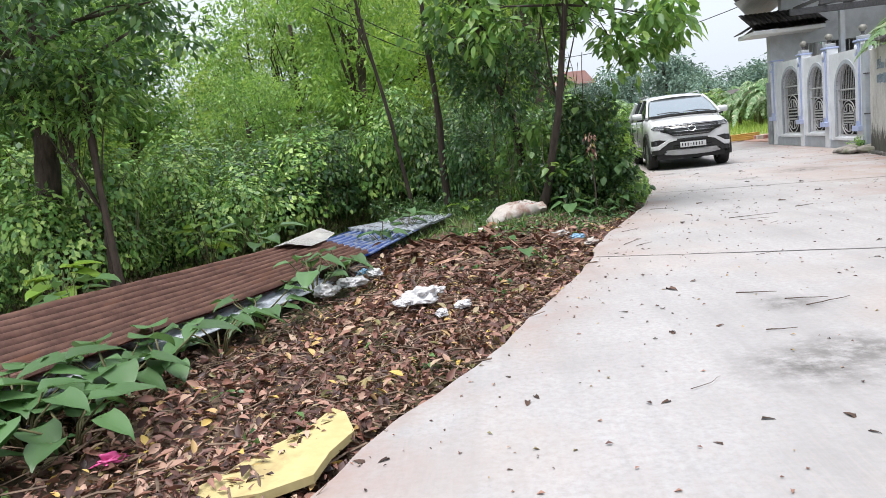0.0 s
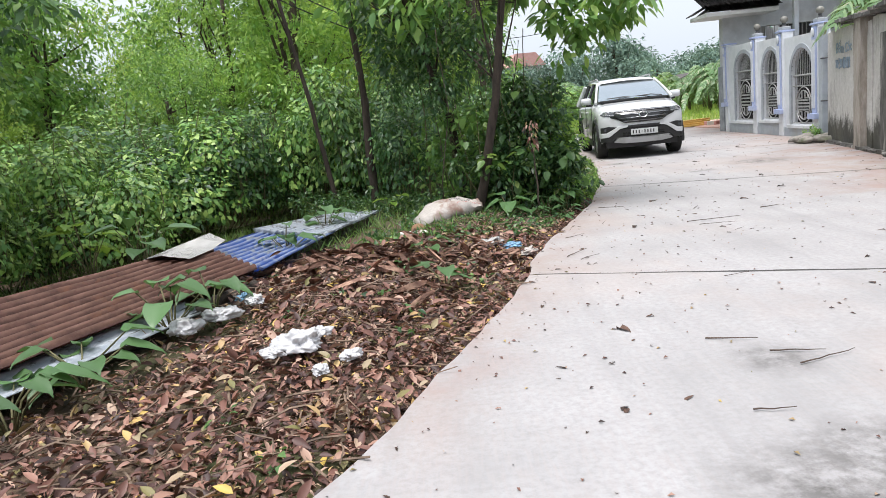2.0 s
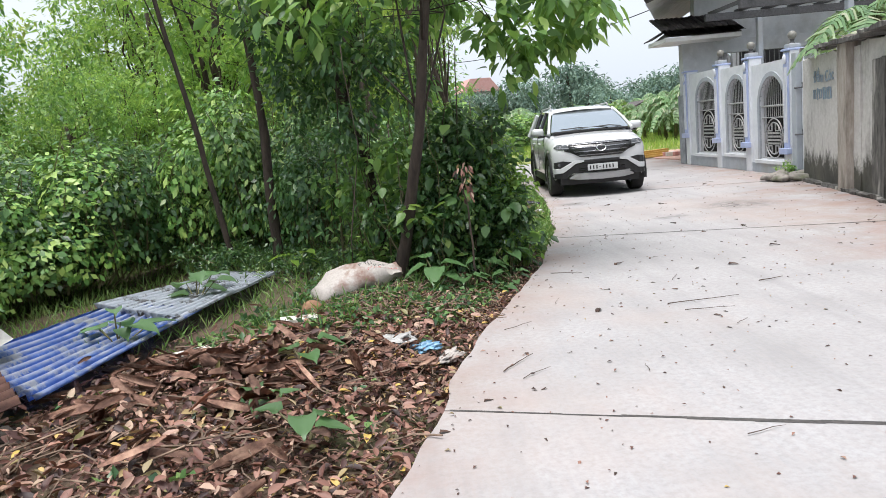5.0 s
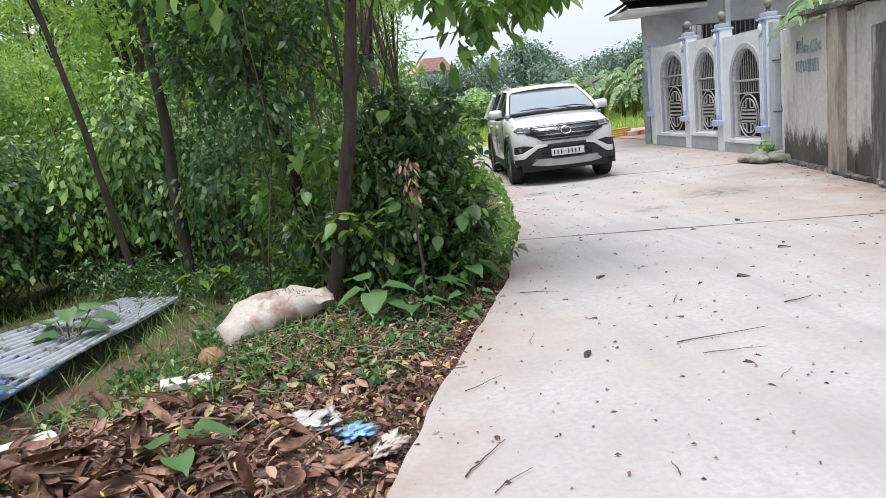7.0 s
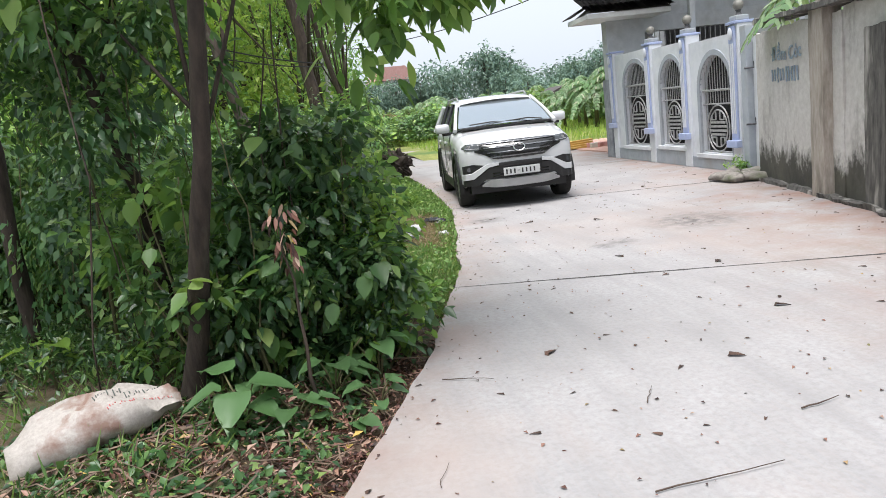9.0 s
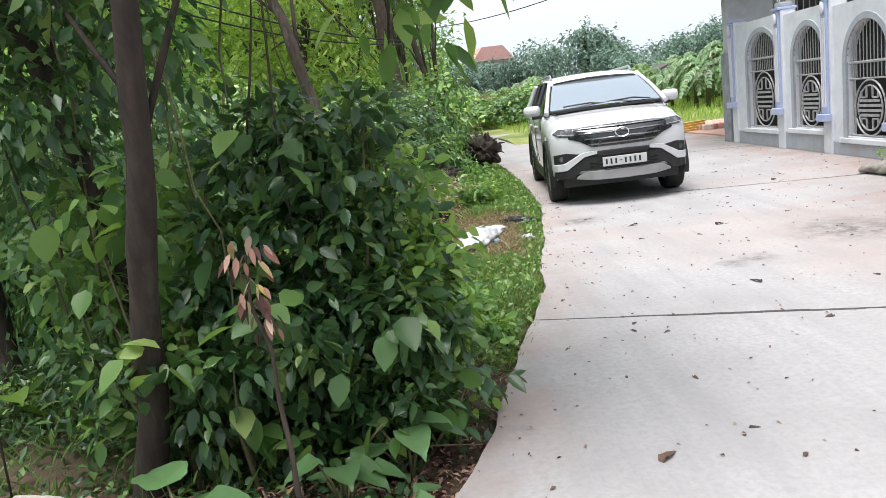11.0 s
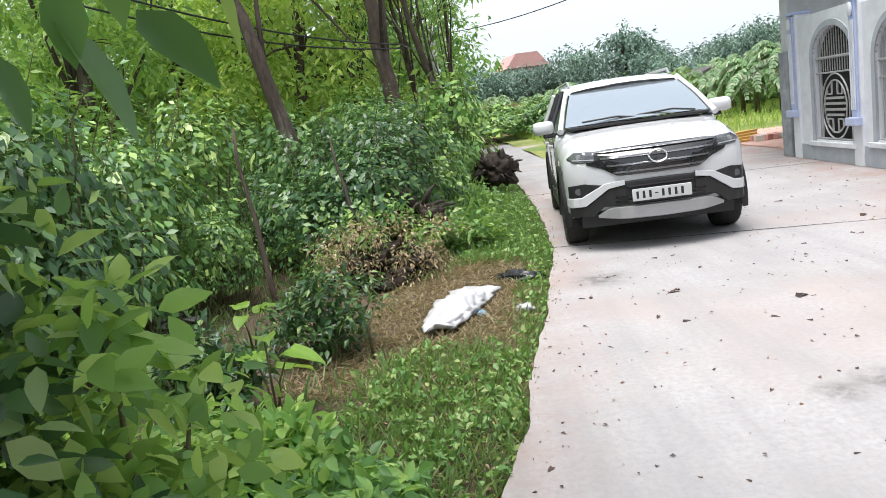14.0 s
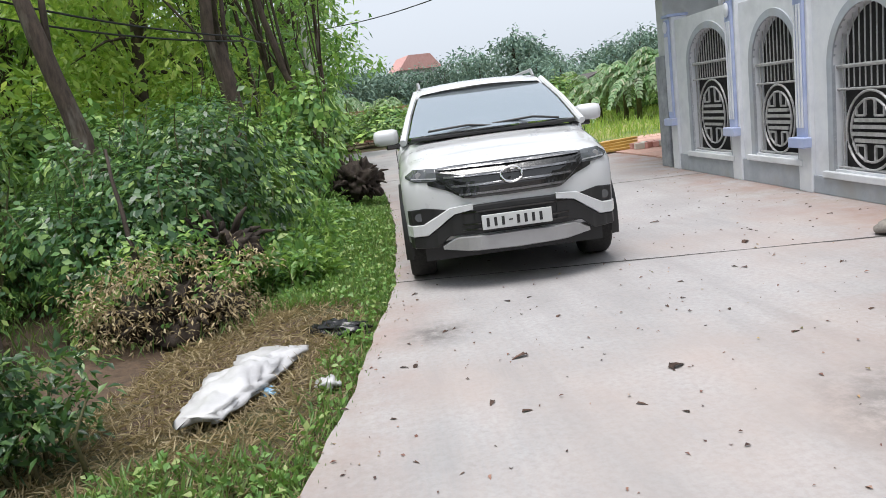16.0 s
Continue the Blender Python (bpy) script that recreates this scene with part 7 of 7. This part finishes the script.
b0 = banana("banana plant with drooping torn leaves", (15.2, 38.0, 0), 15, 1.7, 2.6, 1)
b1 = banana("tall banana plant with ragged leaves", (16.6, 39.0, 0), 14, 2.3, 2.7, 2)
R = random.Random(9)
for i in range(12):
    o = copy_thing((b0, b1)[i % 2], pose(14.3 + R.uniform(0, 8), 36.5 + R.uniform(0, 9), 0, 0, 0, R.uniform(0, 360)))
    s = R.uniform(0.7, 1.1)
    o.scale = (s, s, s)
for i in range(46):
    o = copy_thing((b0, b1)[i % 2], pose(R.uniform(2, 52), R.uniform(62, 74), 0.3, 0, 0, R.uniform(0, 360)))
    s = R.uniform(0.8, 1.2)
    o.scale = (s, s, s)
banana("banana plant leaning over the old wall", (9.7, 14.8, 0), 8, 2.55, 1.5, 5, -0.5, 0.24)

# ---- distance ----
M_brick_far = surface("far_brick_wall", (0.30, 0.15, 0.11), (0.42, 0.24, 0.18), 2, 0.9, (0.3, 0.28, 0.22), 0.4)
far_wall = thing("boundary_wall", "low red brick boundary wall across the fields", "wall")
for i in range(16):
    part("wall_panel", box_bm(-8 + i * 4, 56 + i * 0.3, 0, -4.05 + i * 4, 56.25 + i * 0.3, 1.95 - 0.12 * (i % 3)), M_brick_far, far_wall)
ruin = thing("farm_shed", "low grey shed with a dark tiled roof", "shed", at=pose(21.5, 60, -0.5))
part("wall", box_bm(-2.2, 0, 0, 2.2, 3, 2.1), M_old_wall, ruin)
part("roof", poly_prism(bmesh.new(), [(-2.6, 2.1), (2.6, 2.1), (0, 3.1)], "y", -0.4, 3.4), M_tile, ruin)
red = thing("red_roofed_house", "distant pale house with a haze-paled red roof", "house", at=pose(13.2, 97, 0, 0, 0, 12) @ Matrix.Diagonal((0.55, 0.6, 0.86, 1)))
part("wall", box_bm(-4, 0, 0, 4, 7, 7.4), surface("far_cream_wall", (0.55, 0.55, 0.55), (0.65, 0.65, 0.65), 2), red)
# red paled towards pink: distance haze put into the roof colour
M_red = surface("haze_paled_red", (0.52, 0.27, 0.24), (0.60, 0.35, 0.32), 3, 0.8)
part("roof", poly_prism(bmesh.new(), [(-4.8, 7.4), (4.8, 7.4), (2.4, 9.3), (-2.4, 9.3)], "y", -0.8, 7.8), M_red, red)
for x in (-2.6, -0.2, 2.2):
    part("window", box_bm(x - 0.5, -0.05, 4.6, x + 0.5, 0.02, 6.2), M_glass, red)
# bricks and yellow boards heaped on the forecourt
M_ochre = surface("ochre_board", (0.45, 0.27, 0.06), (0.58, 0.38, 0.12), 10, 0.8)
for i in range(4):
    ob = part("ochre_board", box_bm(-0.7, -0.09, 0, 0.7, 0.09, 0.05, bevel=0.006), M_ochre)
    ob.matrix_basis = pose(9.55 + 0.1 * i, 26.2 + 0.12 * i, 0.035 + 0.052 * i, 0, 0, 8 + i * 6)
    tagged(ob, "ochre yellow board stacked on the forecourt", "board", "boards on the forecourt")
for i in range(9):
    ob = part("clay_block", box_bm(-0.11, -0.06, 0, 0.11, 0.06, 0.12, bevel=0.008), M_red if i % 3 else M_foam)
    ob.matrix_basis = pose(10.2 + 0.17 * (i % 5), 25.9 + 0.25 * (i // 5), 0.035, 0, 0, i * 37)
    tagged(ob, "loose brick on the pink forecourt", "brick", "bricks on the forecourt")

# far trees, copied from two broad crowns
# their haze is only the pale leaf colour
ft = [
    tree("distant round-crowned tree in haze-tinted green", (24, 92, 0.3), [(0, 0, 0), (0.2, 0, 3), (0, 0.3, 6.5)], 0.25, [((0, 0, 5.6), (3.0, 3.0, 2.7), 90), ((0.8, 0, 3.2), (2.6, 2.6, 1.5), 50)], 6, M_leaf_far, None, 71, 14, 0.9, 0.5, fine=0, group="distant trees"),
    tree("distant bushy tree in haze-tinted green", (34, 90, 0.3), [(0, 0, 0), (0.2, 0, 2), (0, 0.3, 5)], 0.22, [((0, 0, 3.8), (3.6, 3.2, 2.4), 90), ((-1, 0, 2.0), (2.6, 2.6, 1.5), 50)], 6, M_leaf_far, None, 72, 14, 0.9, 0.5, fine=0, group="distant trees"),
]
R = random.Random(13)
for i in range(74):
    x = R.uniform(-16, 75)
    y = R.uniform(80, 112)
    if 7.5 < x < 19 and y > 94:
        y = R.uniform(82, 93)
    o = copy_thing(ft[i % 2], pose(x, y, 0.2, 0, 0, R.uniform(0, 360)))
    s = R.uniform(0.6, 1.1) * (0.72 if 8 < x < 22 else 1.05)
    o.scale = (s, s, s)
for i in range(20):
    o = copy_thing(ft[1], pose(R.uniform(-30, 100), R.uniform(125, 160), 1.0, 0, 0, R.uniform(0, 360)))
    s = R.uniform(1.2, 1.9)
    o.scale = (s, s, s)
for i in range(10):
    o = copy_thing(ft[1], pose(R.uniform(-40, 60), R.uniform(-45, -20), 0, 0, 0, R.uniform(0, 360)))
    o.scale = (1.1, 1.1, 1.1)
for i in range(6):
    o = copy_thing(ft[0], pose(R.uniform(18, 34), R.uniform(4, 30), 0, 0, 0, R.uniform(0, 360)))
# low hedges and rough growth between the lane's end and the fields
R = random.Random(29)
for i in range(60):
    x, y = R.uniform(-1.5, 30), R.uniform(44, 55)
    o = copy_thing(far_pro[i % 2], pose(x, y, 0, 0, 0, R.uniform(0, 360)))
    s = R.uniform(1.2, 2.0)
    o.scale = (s * 1.3, s * 1.3, s * 0.8)
for i in range(26):
    x, y = R.uniform(-2, 4.0), R.uniform(33, 44)
    o = copy_thing(far_pro[i % 2], pose(min(x, on_line(LEFT, y) - 1.0), y, 0, 0, 0, R.uniform(0, 360)))
    s = R.uniform(0.9, 1.5)
    o.scale = (s, s, s)
blades("field_tufts", np.stack([rng.uniform(7, 26, 16000), 29 + 26 * rng.random(16000), np.full(16000, 0.0)], 1), (0.15, 0.42), M_leaf_yellow, "rough yellow-green grass tufts in the field", 0.35, 0.1)
shrub("weeds growing at the wall corner", [((0, 0, 0.2), (0.16, 0.2, 0.2), 16)], M_leaf_mid, (8.72, 16.45, 0.0), 26, 0.08, 0.05, 0.4, 0.2, 6, 66)
